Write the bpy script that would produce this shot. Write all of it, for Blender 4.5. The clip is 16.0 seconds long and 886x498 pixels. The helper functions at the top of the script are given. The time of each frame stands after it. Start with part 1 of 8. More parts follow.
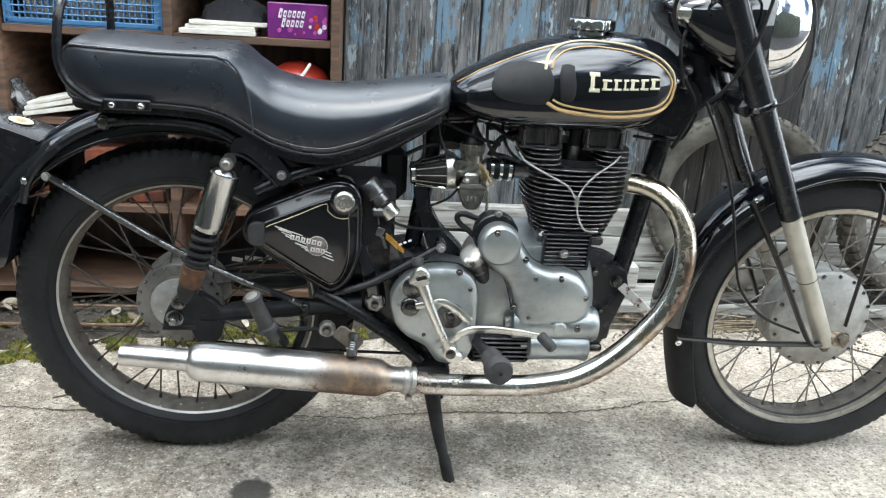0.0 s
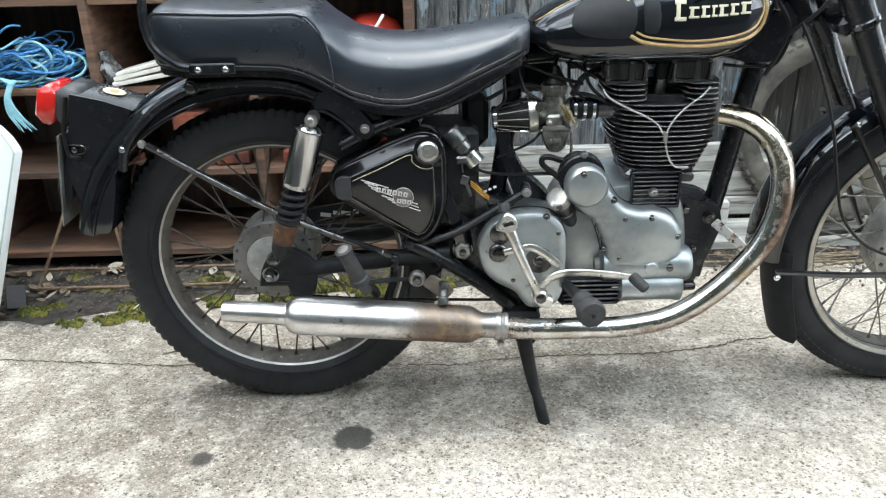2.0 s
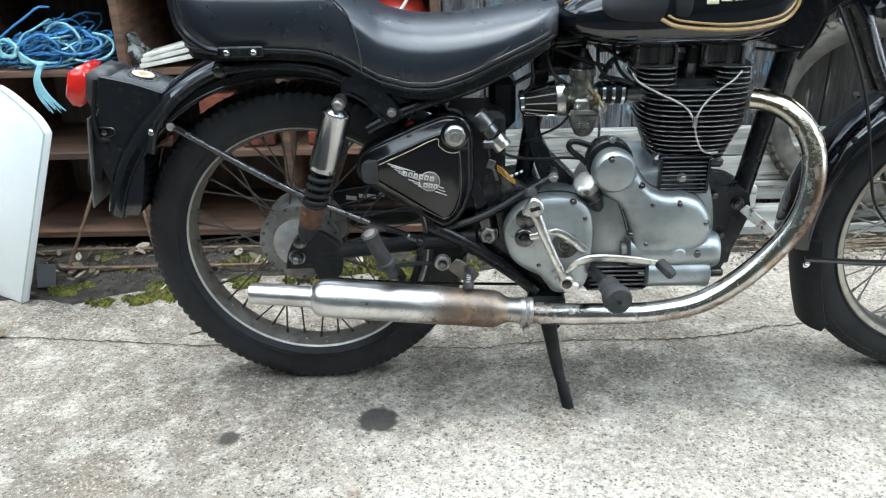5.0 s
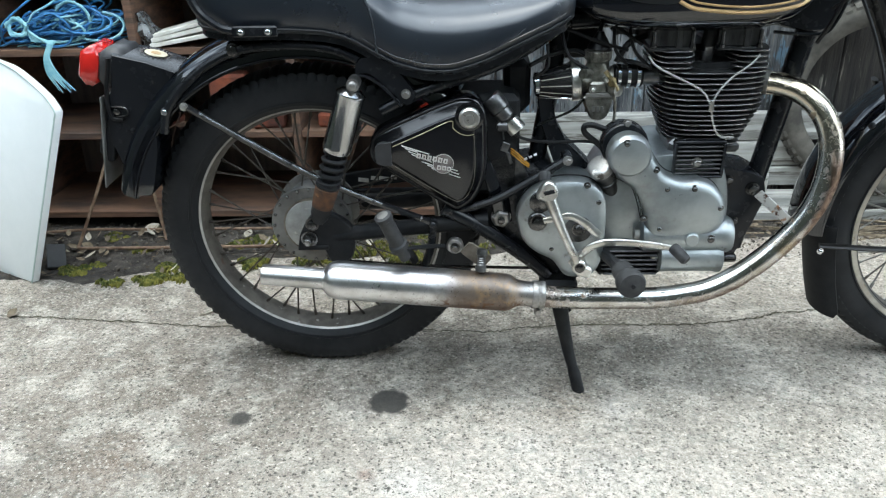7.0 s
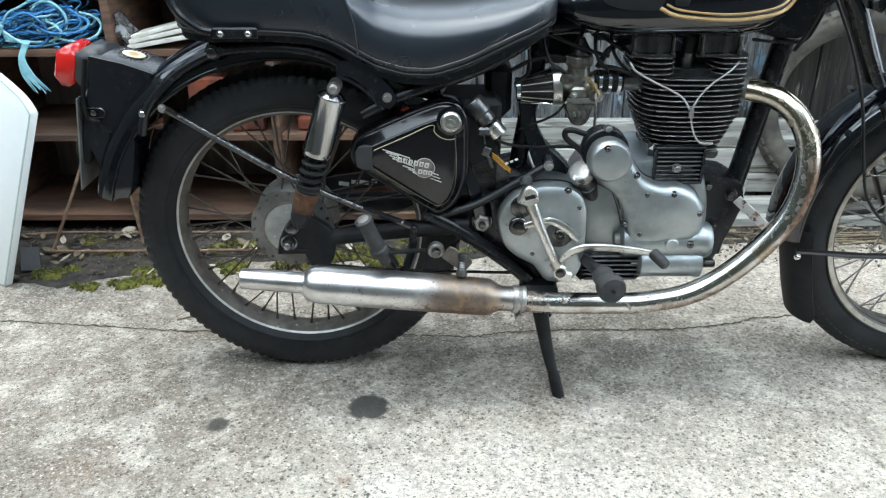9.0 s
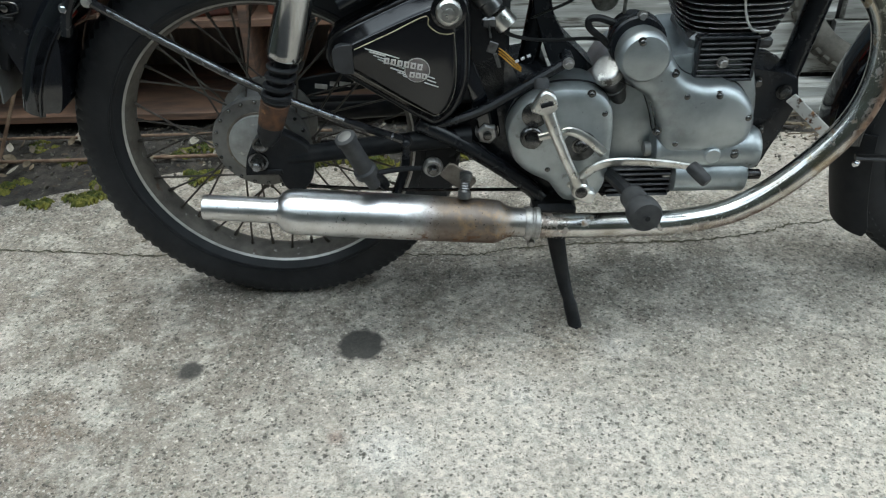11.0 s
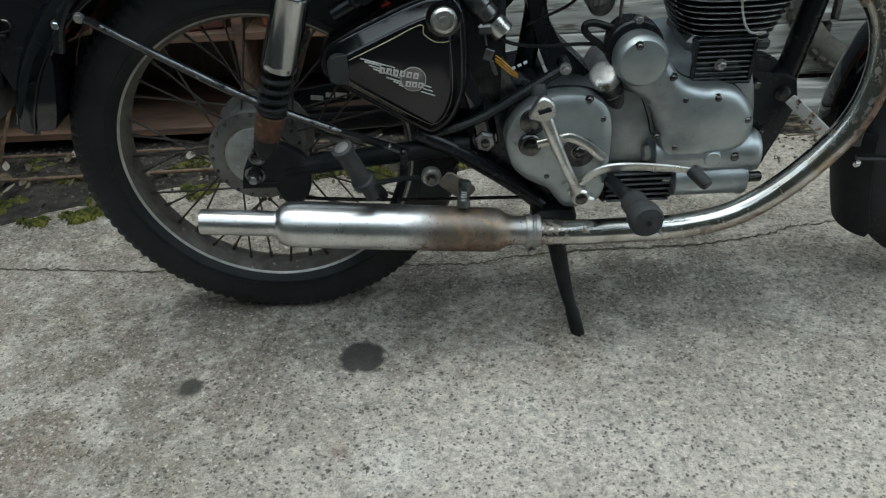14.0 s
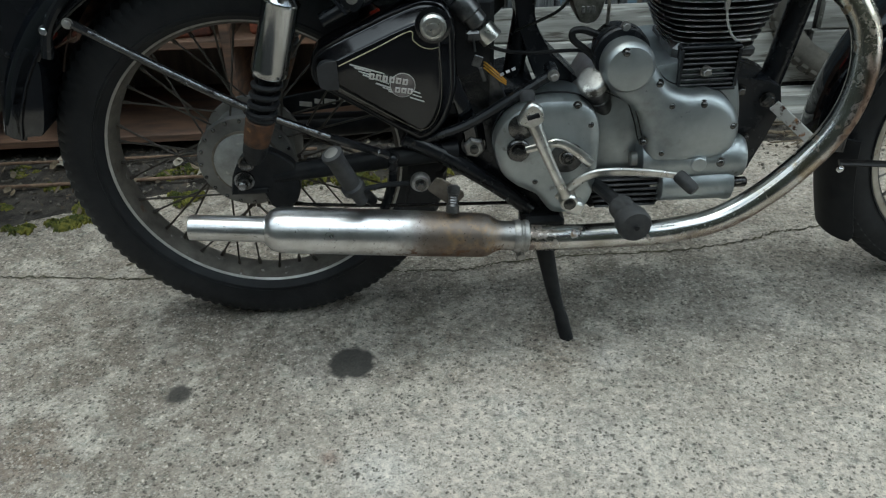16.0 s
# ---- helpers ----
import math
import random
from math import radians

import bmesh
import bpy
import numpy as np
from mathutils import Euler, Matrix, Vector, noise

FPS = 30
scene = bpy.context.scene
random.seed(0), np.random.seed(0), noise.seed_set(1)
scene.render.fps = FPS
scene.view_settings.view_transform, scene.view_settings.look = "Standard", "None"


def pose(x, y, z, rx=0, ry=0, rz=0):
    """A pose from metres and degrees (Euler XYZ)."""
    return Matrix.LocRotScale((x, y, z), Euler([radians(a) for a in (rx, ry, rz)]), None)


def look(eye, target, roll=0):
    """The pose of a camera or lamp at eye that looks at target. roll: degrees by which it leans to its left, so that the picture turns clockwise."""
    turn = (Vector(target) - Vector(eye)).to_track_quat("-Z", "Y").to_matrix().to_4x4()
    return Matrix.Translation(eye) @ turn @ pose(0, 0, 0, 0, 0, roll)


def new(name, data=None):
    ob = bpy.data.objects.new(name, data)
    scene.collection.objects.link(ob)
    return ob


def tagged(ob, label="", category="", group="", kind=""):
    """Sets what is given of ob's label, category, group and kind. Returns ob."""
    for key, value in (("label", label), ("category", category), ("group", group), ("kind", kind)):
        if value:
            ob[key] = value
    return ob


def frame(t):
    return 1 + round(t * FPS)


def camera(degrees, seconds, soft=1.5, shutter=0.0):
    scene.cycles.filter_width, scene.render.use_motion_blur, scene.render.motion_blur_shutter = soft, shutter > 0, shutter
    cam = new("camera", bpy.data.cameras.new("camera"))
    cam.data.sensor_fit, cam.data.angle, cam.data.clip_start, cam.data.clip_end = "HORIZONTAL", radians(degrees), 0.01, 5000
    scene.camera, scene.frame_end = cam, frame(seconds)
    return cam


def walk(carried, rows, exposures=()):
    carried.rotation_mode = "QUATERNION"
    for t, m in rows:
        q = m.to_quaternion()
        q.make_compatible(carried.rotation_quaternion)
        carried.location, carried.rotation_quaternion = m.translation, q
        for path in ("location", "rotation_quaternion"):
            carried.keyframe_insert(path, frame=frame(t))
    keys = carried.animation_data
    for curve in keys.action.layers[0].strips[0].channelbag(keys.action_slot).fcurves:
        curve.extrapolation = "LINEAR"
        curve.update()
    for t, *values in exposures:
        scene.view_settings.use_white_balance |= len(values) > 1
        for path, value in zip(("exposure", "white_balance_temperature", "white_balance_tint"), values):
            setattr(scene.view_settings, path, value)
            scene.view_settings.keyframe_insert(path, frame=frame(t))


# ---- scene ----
cam = camera(60.0, 16.0, soft=1.2)
PATH = [
    (0, (0.349, -1.519, 0.929), (0.552, 0.379, 0.331), 3.5),
    (0.5, (0.34, -1.521, 0.923), (0.48, 0.369, 0.285), 2.9),
    (1, (0.339, -1.517, 0.925), (0.419, 0.363, 0.249), -0.3),
    (1.5, (0.336, -1.519, 0.928), (0.362, 0.352, 0.221), -1.2),
    (2, (0.333, -1.518, 0.927), (0.333, 0.345, 0.197), -1.4),
    (2.5, (0.333, -1.519, 0.927), (0.32, 0.342, 0.195), -1.4),
    (3, (0.329, -1.521, 0.937), (0.302, 0.343, 0.211), -1.3),
    (3.5, (0.326, -1.52, 0.935), (0.292, 0.339, 0.197), -1.3),
    (4, (0.323, -1.52, 0.934), (0.276, 0.329, 0.175), -1.3),
    (4.2, (0.327, -1.515, 0.936), (0.27, 0.334, 0.177), -1.8),
    (6.5, (0.31, -1.517, 0.927), (0.256, 0.309, 0.114), -0.9),
    (7, (0.307, -1.514, 0.93), (0.241, 0.312, 0.118), -1.2),
    (7.5, (0.308, -1.515, 0.92), (0.304, 0.317, 0.118), -0.5),
    (8, (0.306, -1.512, 0.933), (0.304, 0.325, 0.143), -0.4),
    (8.5, (0.308, -1.514, 0.922), (0.298, 0.324, 0.132), -0.6),
    (9, (0.304, -1.51, 0.927), (0.292, 0.323, 0.126), -0.3),
    (9.5, (0.309, -1.432, 0.926), (0.318, 0.389, 0.099), -1.3),
    (10, (0.31, -1.339, 0.918), (0.316, 0.409, -0.054), -1.3),
    (10.2, (0.306, -1.302, 0.908), (0.305, 0.411, -0.124), -1.1),
    (12.3, (0.286, -1.261, 0.898), (0.292, 0.402, -0.214), -2.6),
    (12.5, (0.289, -1.261, 0.896), (0.29, 0.408, -0.207), -2.8),
    (13, (0.287, -1.261, 0.897), (0.292, 0.412, -0.199), -2.5),
    (13.5, (0.29, -1.262, 0.896), (0.296, 0.424, -0.18), -2.6),
    (14, (0.29, -1.261, 0.897), (0.297, 0.427, -0.175), -2.6),
    (14.5, (0.29, -1.262, 0.898), (0.283, 0.428, -0.171), -2.9),
    (15, (0.289, -1.262, 0.894), (0.276, 0.428, -0.175), -2.9),
    (15.5, (0.286, -1.262, 0.894), (0.316, 0.415, -0.194), -2.3),
    (16, (0.284, -1.267, 0.895), (0.329, 0.432, -0.16), -2.1),
]
walk(cam, [(t, look(eye, target, roll)) for t, eye, target, roll in PATH],
     [(0.0, -0.44, 6850, 8), (2.0, -0.46, 6740, 7), (3.6, -0.46, 6520, 6), (7.0, -0.78, 6430, 5), (9.0, -0.66, 6420, 5), (10.2, -0.89, 6450, 4), (12.3, -1.75, 6520, 1), (16.0, -1.79, 6520, 1)])

# ---- sky and sun: a bright, lightly clouded day ----
SUN_EL, SUN_AZ = 73.0, 268.0          # degrees; azimuth from +y, clockwise
world = bpy.data.worlds.new("sky")
scene.world = world
world.use_nodes = True
wn, wl = world.node_tree.nodes, world.node_tree.links
wn.clear()
sky = wn.new("ShaderNodeTexSky")
sky.sky_type, sky.sun_disc = "NISHITA", False
sky.sun_elevation, sky.sun_rotation = radians(SUN_EL), radians(SUN_AZ)
sky.air_density, sky.dust_density = 1.0, 2.0
wtc = wn.new("ShaderNodeTexCoord")
wno = wn.new("ShaderNodeTexNoise")
wno.inputs["Scale"].default_value, wno.inputs["Detail"].default_value = 1.9, 8.0
wramp = wn.new("ShaderNodeValToRGB")
wramp.color_ramp.elements[0].position, wramp.color_ramp.elements[1].position = 0.38, 0.62
wmix = wn.new("ShaderNodeMix")
wmix.data_type = "RGBA"
wbg = wn.new("ShaderNodeBackground")
wbg.inputs["Strength"].default_value = 0.15
wout = wn.new("ShaderNodeOutputWorld")
# banks of cloud drawn out a little along the yard
wmap = wn.new("ShaderNodeMapping")
wmap.inputs["Scale"].default_value = (0.75, 1.0, 1.0)
wmap.inputs["Location"].default_value = (0.4, 0.0, 0.3)
wl.new(wtc.outputs["Generated"], wmap.inputs["Vector"])
wl.new(wmap.outputs["Vector"], wno.inputs["Vector"])
wl.new(wno.outputs["Fac"], wramp.inputs["Fac"])
wl.new(wramp.outputs["Color"], wmix.inputs["Factor"])
wl.new(sky.outputs["Color"], wmix.inputs["A"])
wmix.inputs["B"].default_value = (11.0, 14.4, 18.8, 1)
# sunlit cloud tops among the thin grey
wtop = wn.new("ShaderNodeMapRange")
wtop.inputs["From Min"].default_value, wtop.inputs["From Max"].default_value = 0.44, 0.60
wl.new(wno.outputs["Fac"], wtop.inputs["Value"])
wcl = wn.new("ShaderNodeMix")
wcl.data_type = "RGBA"
wl.new(wtop.outputs["Result"], wcl.inputs["Factor"])
wl.new(wmix.outputs["Result"], wcl.inputs["A"])
wcl.inputs["B"].default_value = (64.0, 71.0, 80.0, 1)
wl.new(wcl.outputs["Result"], wbg.inputs["Color"])
wl.new(wbg.outputs["Background"], wout.inputs["Surface"])

sun = new("sun", bpy.data.lights.new("sun", "SUN"))
sun.data.energy, sun.data.angle, sun.data.color = 2.0, radians(22), (1.0, 0.94, 0.84)
sd = Vector((math.sin(radians(SUN_AZ)) * math.cos(radians(SUN_EL)), math.cos(radians(SUN_AZ)) * math.cos(radians(SUN_EL)), math.sin(radians(SUN_EL))))
sun.matrix_world = look(sd * 20, (0, 0, 0))


# ---- materials ----
def mat(name, c1, c2=None, rough=0.5, metal=0.0, scale=25.0, span=(0.35, 0.65), bump=0.0, bscale=200.0, coat=0.0,
        stretch=(1, 1, 1), spots=None, rvar=0.0, rand=0.0, dust=None, bdist=0.002, spec=0.5, trans=0.0):
    """Principled surface: two colours mixed by noise, optional spots (colour, scale, threshold, roughness), grain relief."""
    m = bpy.data.materials.new(name)
    m.use_nodes = True
    n, l = m.node_tree.nodes, m.node_tree.links
    p = n["Principled BSDF"]
    tc = n.new("ShaderNodeTexCoord")
    mp = n.new("ShaderNodeMapping")
    mp.inputs["Scale"].default_value = stretch
    l.new(tc.outputs["Object"], mp.inputs["Vector"])
    vec = mp.outputs["Vector"]
    if rand:
        oi = n.new("ShaderNodeObjectInfo")
        ad = n.new("ShaderNodeVectorMath")
        sc = n.new("ShaderNodeVectorMath")
        sc.operation = "SCALE"
        l.new(oi.outputs["Random"], sc.inputs[0])
        sc.inputs["Scale"].default_value = 37.0
        l.new(vec, ad.inputs[0])
        l.new(sc.outputs["Vector"], ad.inputs[1])
        vec = ad.outputs["Vector"]

    def noise_at(s, d=5.0):
        t = n.new("ShaderNodeTexNoise")
        t.inputs["Scale"].default_value, t.inputs["Detail"].default_value = s, d
        t.inputs["Roughness"].default_value = 0.62
        l.new(vec, t.inputs["Vector"])
        return t.outputs["Fac"]

    def ramp(fac, lo, hi):
        r = n.new("ShaderNodeMapRange")
        r.inputs["From Min"].default_value, r.inputs["From Max"].default_value = lo, hi
        l.new(fac, r.inputs["Value"])
        return r.outputs["Result"]

    def blend(fac, a, b, kind="MIX"):
        x = n.new("ShaderNodeMix")
        x.data_type, x.blend_type = "RGBA", kind
        if isinstance(fac, float):
            x.inputs["Factor"].default_value = fac
        else:
            l.new(fac, x.inputs["Factor"])
        for key, v in (("A", a), ("B", b)):
            if isinstance(v, tuple):
                x.inputs[key].default_value = (*v, 1)
            else:
                l.new(v, x.inputs[key])
        return x.outputs["Result"]

    c2 = c2 or tuple(0.75 * v for v in c1)
    col = blend(ramp(noise_at(scale), *span), c1, c2)
    if rand:
        hs = n.new("ShaderNodeHueSaturation")
        vr = n.new("ShaderNodeMapRange")
        vr.inputs["To Min"].default_value, vr.inputs["To Max"].default_value = 1 - rand, 1 + rand
        l.new(oi.outputs["Random"], vr.inputs["Value"])
        l.new(vr.outputs["Result"], hs.inputs["Value"])
        l.new(col, hs.inputs["Color"])
        col = hs.outputs["Color"]
    rg = None
    metal_fac = None
    for sc_, s_, th, rr, *mt in spots or ():
        f = ramp(noise_at(s_, 8.0), th, th + 0.07)
        col = blend(f, col, sc_)
        rgm = n.new("ShaderNodeMix")
        l.new(f, rgm.inputs["Factor"])
        if rg is None:
            rgm.inputs["A"].default_value = rough
        else:
            l.new(rg, rgm.inputs["A"])
        rgm.inputs["B"].default_value = rr
        rg = rgm.outputs["Result"]
        if metal:
            mm = n.new("ShaderNodeMix")
            l.new(f, mm.inputs["Factor"])
            if metal_fac is None:
                mm.inputs["A"].default_value = metal
            else:
                l.new(metal_fac, mm.inputs["A"])
            mm.inputs["B"].default_value = mt[0] if mt else 0.1
            metal_fac = mm.outputs["Result"]
    if rvar:
        ra = n.new("ShaderNodeMath")
        ra.operation = "MULTIPLY_ADD"
        ra.use_clamp = True
        l.new(noise_at(scale * 2.3), ra.inputs[0])
        ra.inputs[1].default_value = rvar
        if rg is None:
            ra.inputs[2].default_value = rough - rvar / 2
        else:
            l.new(rg, ra.inputs[2])
        rg = ra.outputs["Value"]
    l.new(col, p.inputs["Base Color"])
    if rg is None:
        p.inputs["Roughness"].default_value = rough
    else:
        l.new(rg, p.inputs["Roughness"])
    if metal_fac is None:
        p.inputs["Metallic"].default_value = metal
    else:
        l.new(metal_fac, p.inputs["Metallic"])
    p.inputs["Coat Weight"].default_value, p.inputs["Coat Roughness"].default_value = coat, 0.04
    p.inputs["Specular IOR Level"].default_value = spec
    p.inputs["Transmission Weight"].default_value = trans
    if bump:
        b = n.new("ShaderNodeBump")
        b.inputs["Strength"].default_value, b.inputs["Distance"].default_value = bump, bdist
        l.new(noise_at(bscale, 6.0), b.inputs["Height"])
        l.new(b.outputs["Normal"], p.inputs["Normal"])
    return m


RUST, RUST2 = (0.16, 0.06, 0.025), (0.07, 0.03, 0.018)
# blue tint and lift of the blacks stand in for sky reflection and haze
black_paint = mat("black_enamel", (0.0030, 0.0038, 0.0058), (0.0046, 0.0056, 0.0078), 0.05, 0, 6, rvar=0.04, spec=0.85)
frame_paint = mat("frame_enamel", (0.0085, 0.0096, 0.0120), (0.013, 0.014, 0.016), 0.18, 0, 18, rvar=0.16, spec=0.34,
                  spots=[((0.09, 0.075, 0.06), 46, 0.69, 0.8)])
scuffed_rod = mat("scuffed_rod_enamel", (0.008, 0.008, 0.010), (0.014, 0.014, 0.015), 0.14, 0, 30, spots=[((0.42, 0.42, 0.42), 75, 0.64, 0.35)], spec=0.8)
# streak for the stay rod: a painted highlight over worn paint
worn_highlight = mat("worn_highlight_streak", (0.48, 0.49, 0.50), (0.26, 0.27, 0.28), 0.25, 0.85, 60, spots=[((0.010, 0.010, 0.012), 42, 0.53, 0.2), ((0.012, 0.012, 0.013), 120, 0.58, 0.2)])
box_paint = mat("toolbox_enamel", (0.004, 0.004, 0.005), (0.006, 0.006, 0.007), 0.12, 0, 6, rvar=0.04, spec=0.58)
grimy_black = mat("oily_black", (0.009, 0.0098, 0.0118), (0.019, 0.0193, 0.0200), 0.45, 0, 35, bump=0.3, bscale=300, spec=0.2)
seat_vinyl = mat("black_seat_vinyl", (0.0090, 0.0125, 0.0190), (0.0145, 0.0190, 0.0265), 0.29, 0, 9, bump=0.30, bscale=620, rvar=0.14, bdist=0.0012, spec=0.92)
# paler than the vinyl, to imitate light caught along the piping
seat_bead = mat("seat_bead", (0.045, 0.050, 0.058), None, 0.26, 0, 30, spec=0.8)
rubber = mat("tyre_rubber", (0.009, 0.0100, 0.0118), (0.022, 0.0235, 0.0265), 0.55, 0, 11, bump=0.15, bscale=500, rvar=0.2, spec=0.3)
old_rubber = mat("dusty_old_rubber", (0.034, 0.031, 0.026), (0.100, 0.092, 0.076), 0.9, 0, 17, bump=0.4, bscale=250)
peg_rubber = mat("grey_worn_rubber", (0.017, 0.018, 0.020), (0.042, 0.042, 0.042), 0.65, 0, 40, bump=0.2, bscale=350)
chrome = mat("chrome", (0.82, 0.83, 0.85), (0.70, 0.71, 0.73), 0.08, 1.0, 14, rvar=0.07)
shock_chrome = mat("dulled_chrome", (0.62, 0.635, 0.65), (0.36, 0.36, 0.355), 0.10, 1.0, 40, stretch=(1, 1, 0.15), rvar=0.08, spots=[((0.30, 0.26, 0.22), 70, 0.68, 0.6)])
pale_rust = mat("pale_plated_strip", (0.62, 0.62, 0.60), (0.50, 0.49, 0.46), 0.4, 0.3, 30, spots=[((0.30, 0.15, 0.07), 38, 0.55, 0.85), (RUST2, 60, 0.60, 0.9)])
pipe_chrome = mat("pipe_chrome", (0.74, 0.735, 0.72), (0.42, 0.385, 0.33), 0.11, 1.0, 11, rvar=0.16, bump=0.08, bscale=240,
                  spots=[((0.44, 0.37, 0.27), 5, 0.54, 0.18, 1.0), ((0.20, 0.14, 0.09), 30, 0.60, 0.4, 0.75), (RUST2, 95, 0.66, 0.85)])
rim_chrome = mat("dull_rim_chrome", (0.62, 0.61, 0.58), (0.36, 0.34, 0.31), 0.32, 0.65, 16, rvar=0.25, bump=0.1, bscale=300,
                 spots=[((0.20, 0.14, 0.10), 40, 0.64, 0.8)])
front_rim = mat("pale_rim_plating", (0.56, 0.54, 0.49), (0.34, 0.31, 0.265), 0.26, 0.85, 18, rvar=0.2, bump=0.08, bscale=300, spots=[((0.20, 0.13, 0.08), 40, 0.61, 0.8)])
rim_well = mat("dirty_rim_well", (0.070, 0.062, 0.053), (0.15, 0.135, 0.115), 0.7, 0.3, 25, spots=[((0.09, 0.055, 0.036), 30, 0.62, 0.9), ((0.30, 0.29, 0.27), 60, 0.64, 0.6)])
alloy = mat("cast_alloy", (0.47, 0.505, 0.51), (0.315, 0.340, 0.345), 0.36, 0.92, 13, rvar=0.16, bump=0.09, bscale=420,
            spots=[((0.30, 0.31, 0.30), 8, 0.58, 0.45, 0.85), ((0.16, 0.155, 0.14), 26, 0.65, 0.55, 0.6), ((0.07, 0.065, 0.058), 70, 0.665, 0.6)])
dull_alloy = mat("grimy_alloy", (0.34, 0.335, 0.32), (0.18, 0.175, 0.16), 0.55, 0.65, 16, bump=0.12, bscale=420)
hub_alloy = mat("dusty_hub_alloy", (0.43, 0.43, 0.41), (0.26, 0.255, 0.235), 0.55, 0.4, 22, bump=0.12, bscale=300, spots=[((0.13, 0.11, 0.08), 32, 0.62, 0.7), ((0.52, 0.50, 0.44), 46, 0.64, 0.6)])
dull_hub = mat("grimy_hub_alloy", (0.23, 0.222, 0.205), (0.11, 0.105, 0.097), 0.6, 0.35, 14, bump=0.1, bscale=300)
fork_alloy = mat("oxidised_fork_alloy", (0.52, 0.50, 0.43), (0.38, 0.36, 0.30), 0.45, 0.45, 14, bump=0.06, bscale=300, spots=[((0.30, 0.24, 0.15), 45, 0.66, 0.7)])
steel = mat("worn_steel", (0.46, 0.45, 0.43), (0.24, 0.23, 0.22), 0.36, 0.9, 60, rvar=0.2, spots=[(RUST, 80, 0.66, 0.8)])
screw_steel = mat("dark_screw_steel", (0.17, 0.165, 0.16), (0.06, 0.06, 0.06), 0.27, 0.95, 60)
lever_chrome = mat("worn_lever_chrome", (0.74, 0.73, 0.70), (0.50, 0.48, 0.44), 0.20, 0.95, 30, rvar=0.2, spots=[((0.30, 0.26, 0.21), 70, 0.64, 0.6)])
fin_metal = mat("weathered_fin_alloy", (0.075, 0.076, 0.078), (0.022, 0.022, 0.023), 0.42, 0.4, 40, bump=0.15, bscale=300)
fin_edge = mat("polished_fin_edge", (0.86, 0.86, 0.86), (0.55, 0.55, 0.54), 0.24, 0.8, 50, spots=[((0.22, 0.17, 0.12), 60, 0.66, 0.7)])
spoke_steel = mat("dull_spoke_steel", (0.10, 0.088, 0.075), (0.055, 0.05, 0.045), 0.5, 0.7, 60)
bright_spoke = mat("zinc_spoke", (0.34, 0.33, 0.31), (0.17, 0.16, 0.145), 0.42, 0.8, 60)
flaked_chrome = mat("flaked_cap_chrome", (0.50, 0.50, 0.485), (0.26, 0.255, 0.245), 0.30, 0.9, 30, rvar=0.2, spots=[((0.10, 0.09, 0.08), 34, 0.56, 0.7, 0.3), ((0.70, 0.70, 0.66), 60, 0.62, 0.5, 0.2)])
stay_paint = mat("faded_stay_enamel", (0.010, 0.0095, 0.0095), (0.024, 0.021, 0.019), 0.42, 0, 30, spots=[((0.13, 0.085, 0.06), 46, 0.66, 0.8)], spec=0.4)
lug_rust = mat("flaking_lug", (0.40, 0.36, 0.28), (0.15, 0.085, 0.05), 0.7, 0.2, 55, span=(0.42, 0.58), bump=0.4, bscale=250)
rusty = mat("rusted_steel", (0.115, 0.050, 0.022), (0.040, 0.024, 0.016), 0.9, 0.1, 60, bump=0.4, bscale=250, spots=[((0.24, 0.12, 0.05), 40, 0.63, 0.9)])
dim_line = mat("dim_gold_lining", (0.17, 0.15, 0.11), (0.07, 0.065, 0.055), 0.4, 0, 60)
pale_line = mat("pale_gold_lining", (0.56, 0.50, 0.33), (0.42, 0.36, 0.22), 0.4, 0, 60)
dark_coil = mat("dark_plated_metal", (0.20, 0.20, 0.20), (0.07, 0.07, 0.07), 0.34, 0.85, 40)
gasket = mat("oily_gasket", (0.012, 0.012, 0.012), None, 0.5, 0, 60)
wire_rust = mat("rusty_wire", (0.24, 0.165, 0.11), (0.12, 0.07, 0.045), 0.7, 0.3, 40)
rocker_metal = mat("weathered_rocker_alloy", (0.10, 0.10, 0.10), (0.03, 0.03, 0.031), 0.36, 0.6, 30, stretch=(2, 2, 0.5), bump=0.15, bscale=300)
stained_plate = mat("stained_plate", (0.22, 0.19, 0.155), (0.09, 0.075, 0.06), 0.55, 0.4, 30, spots=[((0.33, 0.31, 0.28), 50, 0.62, 0.5)])
brass = mat("dull_brass", (0.42, 0.33, 0.18), (0.22, 0.17, 0.09), 0.35, 0.85, 60)
gold = mat("gold_lining", (0.56, 0.37, 0.17), (0.42, 0.27, 0.12), 0.35, 0.1, 40)
cream = mat("cream_transfer", (0.66, 0.61, 0.46), (0.56, 0.50, 0.36), 0.45, 0, 60)
silver_mark = mat("silver_transfer", (0.62, 0.60, 0.57), (0.48, 0.44, 0.40), 0.45, 0, 80, spots=[((0.30, 0.10, 0.08), 160, 0.66, 0.5)])
badge_grey = mat("tarnished_badge", (0.20, 0.17, 0.16), (0.09, 0.075, 0.07), 0.45, 0, 60)
grip_rubber = mat("knee_grip_rubber", (0.014, 0.015, 0.017), (0.02, 0.021, 0.023), 0.6, 0, 40, bump=0.1, bscale=500, spec=0.22)
tape = mat("black_tape", (0.022, 0.022, 0.023), (0.04, 0.04, 0.042), 0.42, 0, 30, bump=0.25, bscale=90)
red_lens = mat("red_lens", (0.62, 0.02, 0.015), (0.50, 0.015, 0.012), 0.14, 0, 20, coat=0.5)
plate_back = mat("dull_plate", (0.20, 0.20, 0.195), (0.11, 0.11, 0.105), 0.5, 0.3, 20)
